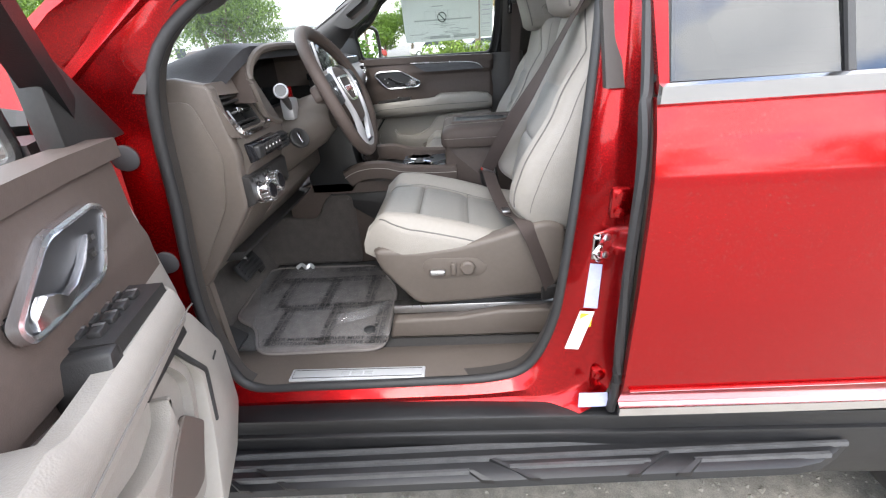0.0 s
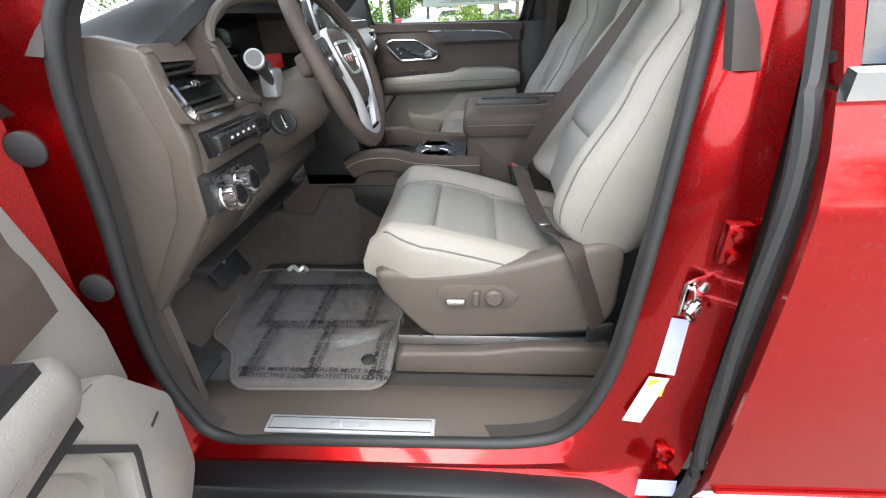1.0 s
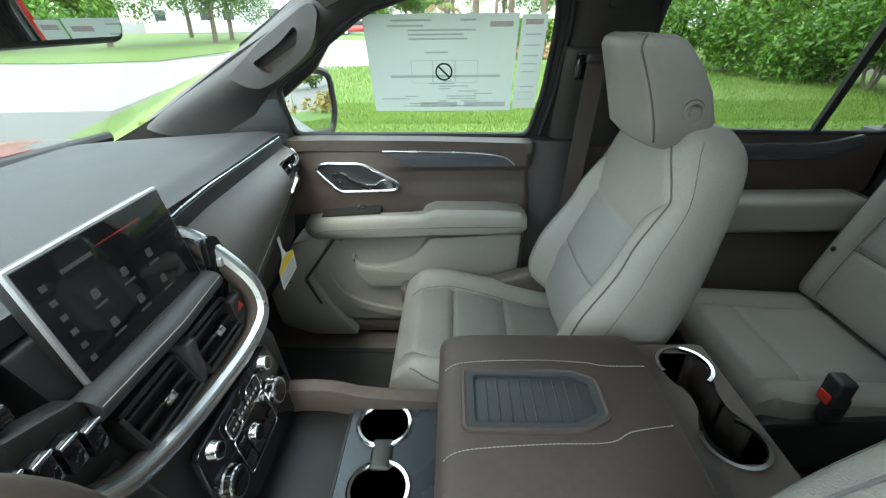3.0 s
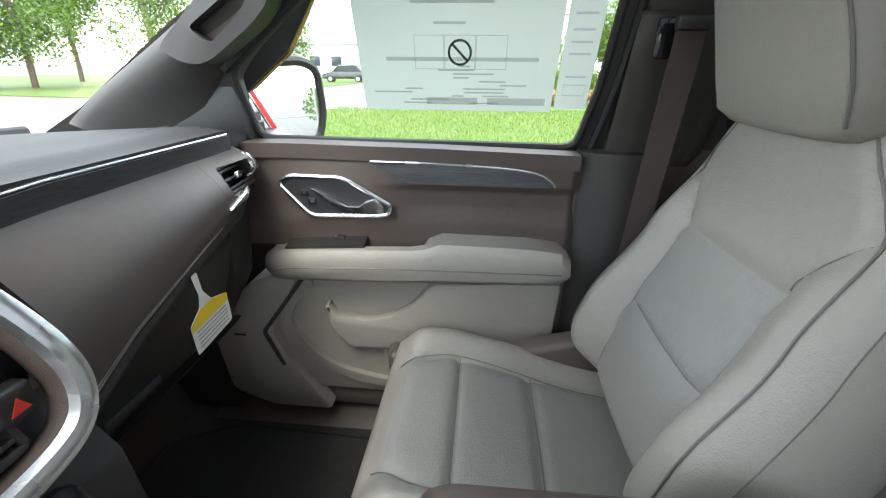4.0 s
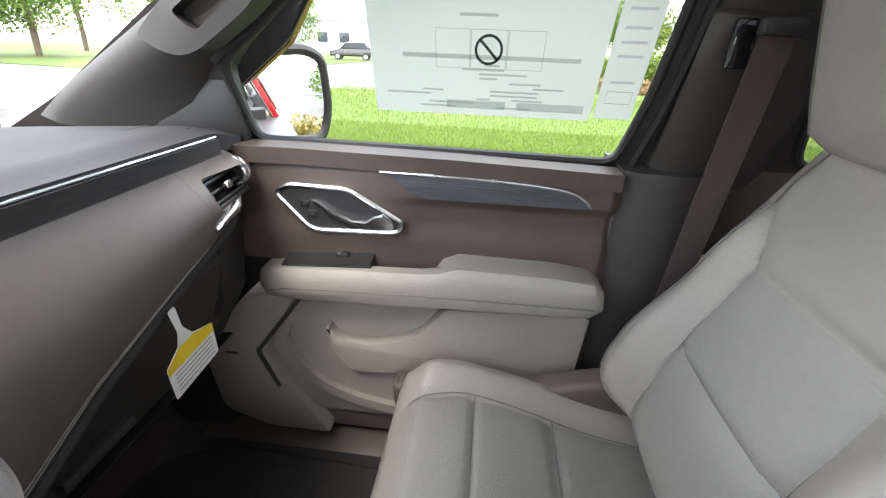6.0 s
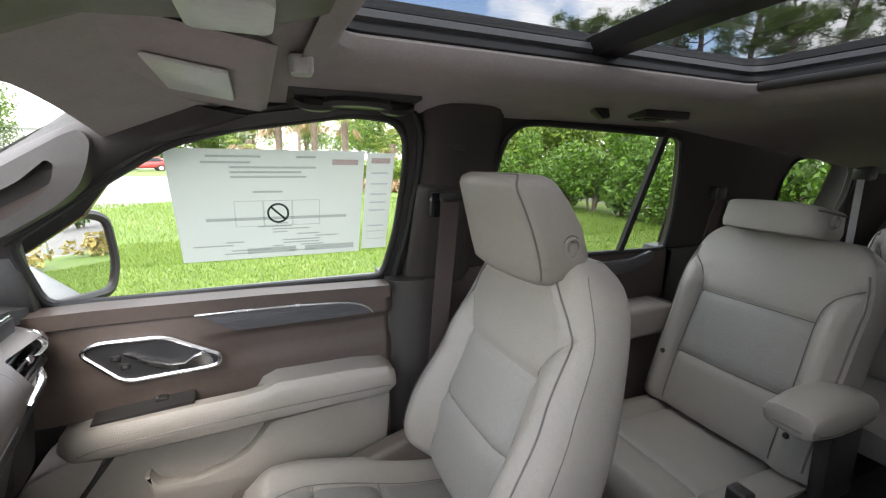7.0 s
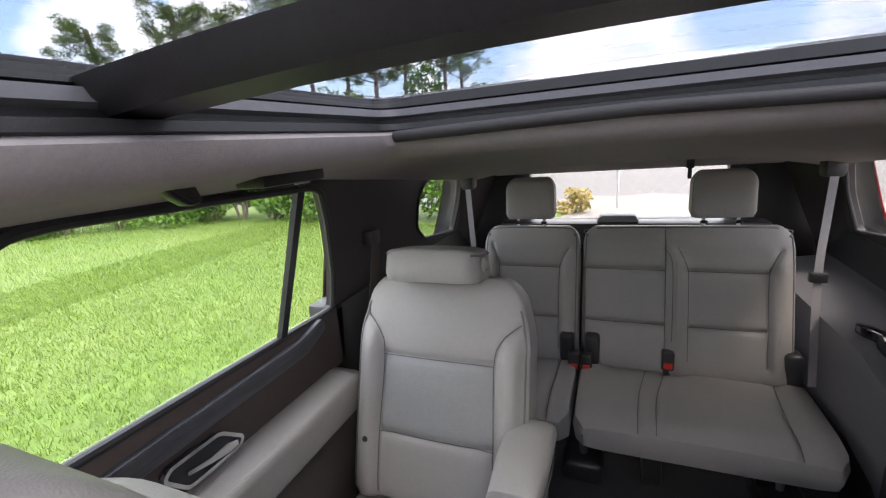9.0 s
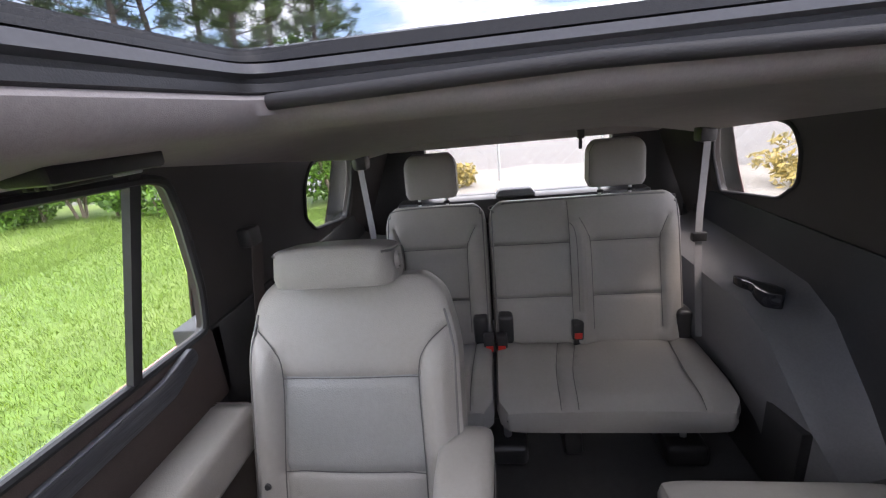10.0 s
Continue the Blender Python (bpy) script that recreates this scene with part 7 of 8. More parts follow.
tagged(put("far_lawn", plate([(-11, 40), (60, 44), (60, 66), (-14, 60)], [], lambda p, d: (p[0], p[1], .035 - d), .1), GRASS), "strip of lawn before the building", "lawn", kind="structure")
tagged(put("road", plate([(-70, 4), (-7, 8.5), (-8.5, 15), (-7.6, 17.2), (-4.2, 16.0), (-2.8, 17.8), (.6, 26.5), (3, 42), (-10.8, 42), (-12, 24), (-13, 19.8), (-17.2, 19), (-70, 23)], [], lambda p, d: (p[0], p[1], .008 - d), .05), CONCRETE), "pale concrete road and driveway", "road", kind="structure")

# grass blades, thickest near the windows
def blades(name, k, x0, x1, y0, y1, h):
    px, py = rng.uniform(x0, x1, k), y0 + (y1 - y0) * rng.random(k) ** 1.6
    a, ln = rng.uniform(0, 6.283, k), h * rng.uniform(.5, 1.3, k)
    lean = rng.uniform(.2, 1.1, k) * ln
    w = .0035 + .004 * (py - y0) / (y1 - y0)
    dx, dy = np.cos(a), np.sin(a)
    z = np.full(k, .025)
    v = np.stack([np.stack([px - dy * w, py + dx * w, z], 1), np.stack([px + dy * w, py - dx * w, z], 1), np.stack([px + dx * lean, py + dy * lean, z + ln], 1)], 1).reshape(-1, 3)
    me = bpy.data.meshes.new(name)
    me.from_pydata(v.tolist(), [], np.arange(3 * k).reshape(-1, 3).tolist())
    me.materials.append(BLADE)
    return tagged(new(name, me), "short bright green lawn grass blades", "grass", kind="stuff")
blades("grass", 200000, -4.2, 9.0, 1.2, 9.0, .055)
blades("grass", 80000, -5.5, 10.0, 7.0, 17.0, .085)


def bush(name, label, c, r, k, size, mt, category="bush", group="", trunk=True):
    e = thing(name, label, category, group)
    e.location = (c[0], c[1], 0)
    pts = []
    n_b = 7
    for i in range(n_b):
        o = rng.normal(size=3) * np.array(r) * .42
        rr = np.array(r) * rng.uniform(.40, .62)
        pts.append(blob_points(k // n_b, (o[0], o[1], max(rr[2] * .8, c[2] + o[2])), rr))
    leaves_mesh("foliage", np.concatenate(pts), size, mt, parent=e)
    if trunk:
        for i in range(3):
            a = 2.1 * i
            part("stem", tube([(.1 * math.cos(a), .1 * math.sin(a), 0), (r[0] * .3 * math.cos(a), r[1] * .3 * math.sin(a), c[2])], .04, 6), BARK, e)
    return e


# hedge along the far end of the lawn
for i in range(11):
    t = i / 10
    y = 3.6 + 11.5 * t
    x = 9.6 + .35 * math.sin(3 * t) - (2.0 * sm(y, 12.5, 15.0))
    bush("hedge_bush", "dense green hedge bush at the edge of the lawn", (x, y, 1.1), (1.15, 1.0, 1.25 + .25 * rng.random()), 3400, .085, HEDGE, "hedge bush", "hedge")
for i in range(9):
    x = 11.5 + 1.3 * i
    bush("scrub_bush", "tall green scrub behind the hedge", (x + rng.normal() * .4, 16 + 3.2 * rng.random() - .5 * i, 1.8), (1.9, 1.7, 2.1), 2600, .14, BUSH, "bush", "scrub")
bush("shrub", "rounded yellow-green shrub beside the drive", (19.5, 4.6, 1.15), (1.3, 1.3, 1.3), 3000, .10, HEDGE, "bush")
for i in range(8):
    bush("scrub_bush", "low wild bush with dry stalks", (-.6 + 1.25 * i, 20.6 + 1.4 * rng.random(), .75), (1.1, .9, .9), 1500, .10, BUSH, "bush", "wild bushes")
for i in range(6):
    bush("brush_pile", "heap of dry tan palm fronds", (.0 + 1.6 * i, 19.4 + .8 * rng.random(), .30), (.9, .6, .45), 700, .12, DEAD, "brush pile", "brush piles", False)


def palm(x, y, h, name="palm_tree"):
    e = thing(name, "cabbage palm with fan fronds and dry skirt", "palm tree", "palms")
    e.location = (x, y, 0)
    part("trunk", lathe([(.20, 0), (.17, .4), (.16, h * .5), (.19, h * .85), (.15, h)], 12), BARK, e)
    fans, dry = [], []
    for i in range(34):
        a, el = rng.uniform(0, 6.283), rng.uniform(-.9, 1.25)
        d = np.array([math.cos(a) * math.cos(el), math.sin(a) * math.cos(el), math.sin(el)])
        side = np.cross(d, [0, 0, 1.0])
        side /= np.linalg.norm(side) + 1e-6
        base = np.array([0, 0, h]) + d * rng.uniform(.5, .9)
        dst = dry if el < -.35 else fans
        for j in range(15):
            q = (j - 7) / 7 * 1.25
            w = d * math.cos(q) + side * math.sin(q)
            L_ = .75 * rng.uniform(.8, 1.1)
            n_ = np.cross(w, side if abs(q) < 1 else d)
            tip = base + w * L_ + np.array([0, 0, -.22 * L_])
            o = np.cross(w, [.2, .1, 1.0])
            o = o / (np.linalg.norm(o) + 1e-6) * .025
            dst.append((base - o * .3, base + w * L_ * .5 + o, tip, base + w * L_ * .5 - o))
    for nm, lst, mt in (("fronds", fans, PALM), ("dry_skirt", dry, DEAD)):
        v = np.array(lst).reshape(-1, 3)
        me = bpy.data.meshes.new(nm)
        me.from_pydata(v.tolist(), [], np.arange(len(v)).reshape(-1, 4).tolist())
        me.materials.append(mt)
        o = new(nm, me)
        o.parent = e
        o["kind"] = "stuff"
    return e
for x, y, h in ((1.2, 24.5, 3.6), (3.2, 26.0, 3.9), (4.5, 23.5, 3.7), (7.0, 23.0, 2.4), (9.5, 22.0, 2.0), (-.3, 28, 2.6)):
    palm(x, y, h)


def broadleaf(x, y, h, r, name="tree", mt=None, label="leafy green broadleaf tree in the distance", leaf=.13, k=13000):
    e = thing(name, label, "tree", "trees")
    e.location = (x, y, 0)
    bm = tube(smooth_line([(0, 0, 0), (.1, .05, h * .25), (-.05, .1, h * .5), (.05, 0, h * .8)], 4), .13 + h * .008, 8)
    part("trunk", bm, BARK, e)
    pts = []
    for i in range(9):
        a, z = rng.uniform(0, 6.283), h * rng.uniform(.35, .92)
        q = r * rng.uniform(.25, .75) * (1.25 - z / h * .7)
        c = (q * math.cos(a), q * math.sin(a), z)
        pts.append(blob_points(k // 9, c, (r * .45, r * .45, r * .36), .35))
        if i < 5:
            part("limb", tube(smooth_line([(0, 0, h * .3 + .05 * i * h), (c[0] * .5, c[1] * .5, (h * .35 + z) / 2), c], 3), .05, 6), BARK, e)
    leaves_mesh("crown", np.concatenate(pts), leaf, mt or OAK, parent=e)
    return e
for x, y, h, r in ((-24, 32, 8.5, 5.5), (-29, 27, 8.0, 5.0), (-19, 37, 7.5, 4.6), (-6, 60, 7, 4), (0, 56, 7, 4.2), (6, 58, 8, 4.5), (12, 54, 7.5, 4.5), (24, 50, 9, 5), (-33, 22, 7, 4.5), (-36, 38, 9, 5), (-20, 42, 8, 4.5), (-27, 48, 9, 5), (-40, 20, 9, 5), (-45, 8, 9, 5.5), (-9, 56, 5, 3), (12, 44, 8, 4.5), (20, 38, 9, 5), (17, 24, 6.5, 3.6), (-48, -6, 9, 5)):
    broadleaf(x, y, h, r)
for x, y, h, r in ((-12, -21, 7, 4.5), (-5, -24, 6, 4), (3, -20, 7, 4.5), (10, -23, 6.5, 4), (18, -20, 7, 4.5)):
    broadleaf(x, y, h, r, leaf=.2, k=2600)


def pine(x, y, h):
    e = thing("pine_tree", "tall slash pine with bare trunk and open crown", "pine tree", "pines")
    e.location = (x, y, 0)
    tip = rng.normal(size=2) * .5
    line = smooth_line([(0, 0, 0), (tip[0] * .2, tip[1] * .2, h * .4), (tip[0] * .6, tip[1] * .5, h * .75), (tip[0], tip[1], h)], 4)
    part("trunk", sweep(line, circle(.14, 8)), BARK, e)
    pts = []
    for i in range(15):
        z = h * (.56 + .43 * (i + .5) / 15)
        a = 2.4 * i + rng.uniform(-.5, .5)
        L_ = (.7 + 2.3 * (1 - (z / h - .56) * 1.7)) * rng.uniform(.5, 1.1)
        b = Vector((tip[0] * z / h, tip[1] * z / h, z))
        c = b + Vector((math.cos(a) * L_, math.sin(a) * L_, .45 * L_))
        part("limb", tube([b, b.lerp(c, .5) + Vector((0, 0, -.08 * L_)), c], .04, 5), BARK, e)
        for j in range(5):
            q = b.lerp(c, .50 + .15 * j) + Vector(rng.normal(size=3) * .30)
            part("twig", tube([b.lerp(c, .35 + .13 * j), q], .016, 4), BARK, e)
            pts.append(blob_points(110, tuple(q), (.50, .50, .34), .2))
    o = leaves_mesh("needles", np.concatenate(pts), .16, PINE, .5, .30, e)
    o["kind"] = "stuff"
    return e
for az, d, h in ((44, 31, 13), (40, 29, 15.5), (36.5, 30, 16), (33, 34, 14), (29.5, 31, 12.5), (26, 36, 15), (21.0, 34, 14.5), (18.5, 40, 15), (12.5, 46, 8), (50, 33, 13.5), (57, 36, 13)):
    pine(d * math.cos(radians(az)), d * math.sin(radians(az)), h * .80)

# far white building with a car park
bld = thing("warehouse", "long low white industrial building", "building")
part("wall", rbox(-46, -14, 70, 88, 0, 4.6, .05), mat("white_wall_paint", (.78, .78, .76), .8, var=.06, scale=.4), bld)
part("roof", rbox(-46.4, -13.6, 69.6, 88.4, 4.6, 5.0, .05), mat("grey_metal_roof", (.45, .46, .47), .5), bld)
WIN_D = mat("dark_window", (.05, .06, .07), .15)
for i in range(9):
    part("window", rbox(-44 + 3.4 * i, -42.4 + 3.4 * i, 69.94, 70.06, 1.6, 3.0, .02), WIN_D, bld)
for i in range(3):
    part("roller_door", rbox(-41.5 + 10.2 * i, -38.6 + 10.2 * i, 69.93, 70.05, 0, 3.4, .02), mat("grey_door_paint", (.55, .56, .57), .6), bld)


def parked_car(x, y, yaw, paint, label, tall=0.0):
    e = thing("parked_car", label, "car", "parked cars")
    e.matrix_world = pose(x, y, 0, 0, 0, yaw)
    b = prism(round_poly([(-2.2, .35), (-2.25, .75), (-1.3, .95 + tall * .3), (2.1, 1.0 + tall * .3), (2.25, .6), (2.2, .35)], .15, 4), "y", -.88, .88, .10, 3)
    part("body", b, paint, e)
    c = part("cabin", prism(round_poly([(-1.25, .93 + tall * .3), (-.55, 1.42 + tall), (1.35, 1.45 + tall), (1.95, .98 + tall * .3)], .12, 4), "y", -.76, .76, .10, 3), paint, e)
    for sg in (1, -1):
        part("side_window", prism(round_poly([(-.95, 1.02 + tall * .3), (-.48, 1.34 + tall), (1.25, 1.37 + tall), (1.6, 1.03 + tall * .3)], .08, 3), "y", sg * .755, sg * .772), WIN_D, c)
    for wx in (-1.4, 1.4):
        for sg in (1, -1):
            w = part("wheel", lathe([(.20, -.10), (.33, -.10), (.34, 0), (.33, .10), (.20, .10)], 20, pose(wx, sg * .80, .34, 90, 0, 0)), RUBBER, e)
            part("rim", lathe([(.0, -.11), (.21, -.105), (.21, .105), (.0, .11)], 14, pose(wx, sg * .80, .34, 90, 0, 0)), SILVER, w)
    return e
P_BLK, P_RED, P_WHT, P_GRY = mat("black_car_paint", (.02, .02, .022), .25, coat=1), mat("red_car_paint", (.32, .02, .02), .3, coat=1), mat("white_car_paint", (.75, .75, .74), .3, coat=1), mat("grey_car_paint", (.22, .23, .24), .3, coat=1)
parked_car(-14.5, 47, 10, P_BLK, "black parked sport utility car", .25)
parked_car(-10.5, 52, 20, P_RED, "dark red parked saloon car")
parked_car(-3.0, 50, 12, P_WHT, "white parked pickup car", .25)
parked_car(2.5, 51, 0, P_GRY, "grey parked hatchback car", .1)
parked_car(16, 33, 60, P_WHT, "white parked van beyond the scrub", .35)

# utility pole with wires
pole = thing("utility_pole", "weathered wooden utility pole with wires", "utility pole")
part("post", lathe([(.14, 0), (.10, 8.5)], 10, Matrix.Translation((3.0, 33, 0))), BARK, pole)
part("cross_arm", rbox(1.9, 4.1, 32.95, 33.05, 7.6, 7.75, .02), BARK, pole)
for k in (-.9, 0, .9):
    part("wire", tube([(3.0 + k - 40, 40, 7.9), (3.0 + k - 20, 36, 7.2), (3.0 + k, 33, 7.9), (3.0 + k + 22, 30, 7.2), (3.0 + k + 45, 27, 7.9)], .018, 5), INK, pole)

# chain-link fence at the back of the lot
GALV = mat("galvanised_steel", (.45, .46, .47), .45, metal=.7, var=.1)
fence = thing("chain_link_fence", "galvanised chain-link fence across the lot", "fence")
for i in range(8):
    y = -12 + 2.4 * i
    part("post", tube([(11.0, y, 0), (11.0, y, 1.85)], .03, 8), GALV, fence)
for z in (.95, 1.82):
    part("rail", tube([(11.0, -12, z), (11.0, 4.8, z)], .02, 8), GALV, fence)
wires = [tube([(11.0, -12 + .28 * i, .05), (11.0, -12 + .28 * i + 1.75, 1.80)], .0016, 3) for i in range(54)] + [tube([(11.0, -10.2 + .28 * i, .05), (11.0, -10.2 + .28 * i - 1.75, 1.80)], .0016, 3) for i in range(54)]
tagged(part("mesh", merge(*wires), GALV, fence), kind="stuff")
for x, y, r in ((9.6, 1.6, .5), (10.4, .8, .4), (8.5, -5.0, .6), (9.5, -7.2, .45), (10.5, 3.2, .5)):
    bush("weed_clump", "straggly yellow-green weed clump on the lot", (x, y, .25), (r, r, .35), 500, .07, leaf_mat("weed_leaves", (.30, .26, .09)) if x == 9.6 else bpy.data.materials["weed_leaves"], "weed", "weeds", False)

# ---------- belts and buckles ----------
def belt_thing(label):
    return thing("seat_belt", label, "seat belt", "seat belts")

bd = belt_thing("dark brown driver seat belt, latched across the seat")
def twisted_strap(pts, n0, w, twist):
    """A flat strap along a line, lying against n0 at first and turned edge-on towards its end."""
    line, rings = smooth_line(pts, 8), []
    for k, p in enumerate(line):
        d = (line[min(k + 1, len(line) - 1)] - line[max(k - 1, 0)]).normalized()
        n = (Vector(n0) - d * d.dot(Vector(n0))).normalized()
        wd = d.cross(n)
        a = radians(twist) * sm(k / (len(line) - 1), .30, 1.0)
        wd, n = wd * math.cos(a) + n * math.sin(a), n * math.cos(a) - wd * math.sin(a)
        rings.append([p - wd * w / 2 - n * .0008, p + wd * w / 2 - n * .0008, p + wd * w / 2 + n * .0008, p - wd * w / 2 + n * .0008])
    return loft(rings)
part("shoulder_strap", twisted_strap([(.470, -.665, 1.600), (.412, -.566, 1.462), (.340, -.466, 1.298), (.268, -.368, 1.148), (.208, -.268, .998)], (-.95, 0, .3), .043, 86), BELT, bd, "brown webbing strap")
part("lap_strap", band(smooth_line([(.212, -.256, .988), (.222, -.32, .958), (.236, -.42, .938), (.246, -.504, .932), (.260, -.590, .945), (.272, -.655, .966), (.286, -.692, .948), (.312, -.697, .88), (.346, -.700, .785)], 8), .046, .0016, (.3, -.5, .8)), BELT, bd, "pale brown lap strap")
part("tongue", rbox(-.022, .022, -.004, .004, -.018, .018, .003), STEEL, bd, "", pose(.214, -.256, .992, 25, 0, -20))
part("buckle", rbox(-.015, .015, -.030, .030, -.045, .03, .006), BLACK_PL, bd, "", pose(.216, -.224, .962, 10, 0, -70))
part("release", rbox(-.010, .010, -.024, .024, .026, .034, .003), REDPL, bd, "red release button", pose(.216, -.224, .962, 10, 0, -70))
part("slider", rbox(-.028, .028, -.012, .012, -.003, .003, .002), STEEL, bd, "", pose(.247, -.504, .936, 0, 8, 90))
part("anchor_end", rbox(-.028, .028, -.006, .006, -.02, .02, .004), BLACK_PL, bd, "", pose(.350, -.702, .768, 0, 0, 15))
bp = belt_thing("brown passenger seat belt hanging on its pillar")
part("strap", band(smooth_line([(.414, .640, 1.548), (.412, .652, 1.45), (.408, .672, 1.28), (.405, .70, 1.05), (.40, .715, .80)], 6), .046, .0016, (0, 1, 0)), BELT, bp)
part("guide", rbox(.388, .440, .628, .650, 1.540, 1.562, .006), BLACK_PL, bp, "black belt guide")
b2 = belt_thing("grey second row seat belt on its pillar")
part("strap", band(smooth_line([(1.395, .668, 1.520), (1.392, .690, 1.40), (1.388, .72, 1.20), (1.386, .735, 1.0)], 6), .046, .0016, (0, 1, 0)), BELT, b2)
part("guide", rbox(1.37, 1.42, .665, .70, 1.515, 1.56, .008), BLACK_PL, b2)
for s, label in ((1, "grey third row seat belt on the right"), (-1, "grey third row seat belt beside the quarter window")):
    b3 = belt_thing("grey third row seat belt from the roof pillar")
    part("retractor", rbox(2.13, 2.20, s * .635 - .03, s * .635 + .03, 1.575, 1.645, .015), BLACK_PL, b3, "black belt retractor")
    part("strap", band(smooth_line([(2.140, s * .634, 1.60), (2.110, s * .618, 1.45), (2.065, s * .598, 1.27), (2.00, s * .590, 1.02), (1.97, s * .588, .90)], 6), .024, .0016, (1, 0, 0)), mat("grey_belt_webbing", (.20, .19, .19), .7, bump=.8, bscale=600) if s == 1 else bpy.data.materials["grey_belt_webbing"], b3)
    part("tongue", rbox(-.012, .012, -.024, .024, -.016, .016, .003), BLACK_PL, b3, "", pose(2.060, s * .597, 1.255))


def buckle(x, y, z, label, n=1):
    e = thing("belt_buckle", label, "belt buckle", "buckles")
    for k in range(n):
        yy = y + (k - (n - 1) / 2) * .046
        part("stalk", rbox(x - .012, x + .03, yy - .014, yy + .014, z - .07, z + .0, .006), BLACK_PL, e)
        h = part("housing", rbox(x - .022, x + .016, yy - .021, yy + .021, z - .02, z + .052, .007, 3), BLACK_PL, e, "black buckle housing")
        part("release", rbox(x - .026, x - .016, yy - .014, yy + .014, z - .012, z + .012, .003), REDPL, h, "bright red release button")
    return e
buckle(1.935, .147, .905, "pair of black buckles with red buttons", 2)
buckle(1.952, -.156, .940, "black buckle with red button on the bench")
buckle(.885, .198, .925, "black buckle with red button beside the second row seat")
buckle(.28, .205, .960, "black buckle with red button beside the passenger seat")
for y in (.20, .105):
    br = thing("seat_hinge_cover", "black plastic hinge cover between bench sections", "hinge cover", "hinge covers")
    part("cover", rbox(1.945, 2.02, y - .028, y + .028, .90, 1.02, .015, 3), BLACK_PL, br)
br = thing("seat_hinge_cover", "black plastic hinge cover between bench sections", "hinge cover", "hinge covers")
part("cover", rbox(1.955, 2.03, -.560, -.505, .86, 1.01, .015, 3), BLACK_PL, br)
for y in (.12, -.45):
    ft = thing("seat_floor_latch", "black plastic bench floor latch", "floor latch", "floor latches")
    part("housing", rbox(1.66, 1.82, y - .065, y + .065, .60, .68, .02, 3), BLACK_PL, ft)
    part("strut", tube([(1.72, y, .66), (1.75, y, .83)], .014, 8), STEEL, ft)

# ---------- paper on the glass, hang tag ----------
PAPER = bpy.data.materials.new("backlit_paper")
PAPER.use_nodes = True
pn, pl = PAPER.node_tree.nodes, PAPER.node_tree.links
pt, pm = pn.new("ShaderNodeBsdfTranslucent"), pn.new("ShaderNodeMixShader")
pt.inputs["Color"].default_value = (.66, .68, .65, 1)
pn["Principled BSDF"].inputs["Base Color"].default_value = (.62, .64, .62, 1)
pn["Principled BSDF"].inputs["Roughness"].default_value = .7
pm.inputs[0].default_value = .60
pl.new(pn["Principled BSDF"].outputs[0], pm.inputs[1])
pl.new(pt.outputs[0], pm.inputs[2])
pl.new(pm.outputs[0], pn["Material Output"].inputs["Surface"])
sticker = thing("window_sticker", "white price sticker with grey print on the side window", "window sticker")
def on_glass(off):
    return lambda p, d: (p[0], side_y(p[1]) + .030 - off - d, p[1])
def stk(name, x0, x1, z0, z1, mt, off=.0015, th=.0004, label=""):
    return part(name, plate([(x0, z0), (x1, z0), (x1, z1), (x0, z1)], [], on_glass(off), th), mt, sticker, label)
stk("sheet", -.150, .236, 1.402, 1.648, PAPER, .0)
stk("side_sheet", .242, .306, 1.408, 1.645, PAPER, .0, .0004, "narrow energy label sheet")
def print_mat(name, c):
    """Thin ink over the sheet: lets the paper's own light through, tinted."""
    m = bpy.data.materials.new(name)
    m.use_nodes = True
    n, l = m.node_tree.nodes, m.node_tree.links
    t = n.new("ShaderNodeBsdfTransparent")
    t.inputs["Color"].default_value = (*[x ** .5 for x in c], 1)
    l.new(t.outputs[0], n["Material Output"].inputs["Surface"])
    return m
GP, DP, RP, LP = print_mat("faded_grey_print", (.72, .73, .73)), print_mat("dark_grey_print", (.10, .11, .11)), print_mat("faded_red_print", (.74, .56, .58)), print_mat("lilac_print", (.78, .74, .86))
rr = random.Random(3)
for z, x0, x1 in ((1.634, -.08, .02), (1.634, .09, .13), (1.622, -.09, .0), (1.612, -.04, .13), (1.602, -.04, .10), (1.592, -.04, .11), (1.560, .0, .06)):
    stk("print_line", x0, x1, z - .0022, z + .0022, GP)
stk("print_line", -.095, .20, 1.496, 1.503, GP)
for k in range(16):
    x0 = rr.uniform(-.13, .13)
    z = 1.413 + .007 * (k % 11) + .004
    stk("print_line", x0, x0 + rr.uniform(.02, .09), z - .0016, z + .0016, GP)
stk("print_block", -.02, .085, 1.414, 1.428, GP)
stk("print_block", .105, .222, 1.414, 1.428, GP)
stk("brand_bar", .165, .222, 1.618, 1.630, RP, label="faded red brand bar")
stk("brand_bar", .252, .296, 1.622, 1.634, RP, label="faded red brand bar")
for z in (1.600, 1.575, 1.55, 1.53, 1.51, 1.47):
    stk("print_line", .254, .294, z - .002, z + .002, LP)
for x0, x1, z0, z1 in ((.254, .296, 1.435, 1.455), (-.038, .018, 1.482, 1.540), (.020, .078, 1.482, 1.540), (.080, .138, 1.482, 1.540)):
    fr_ = [(x0, z0), (x1, z0), (x1, z1), (x0, z1)]
    part("print_frame", tube([(x, side_y(z) + .0278, z) for x, z in fr_], .0008, 4, True, (0, 1, 0)), GP, sticker)
ring = [(.049 + .021 * math.cos(2 * math.pi * i / 32), 1.511 + .021 * math.sin(2 * math.pi * i / 32)) for i in range(32)]
part("no_entry_ring", band([(x, side_y(z) + .0275, z) for x, z in ring], .0045, .0008, (0, 1, 0), True), DP, sticker, "dark prohibition ring")
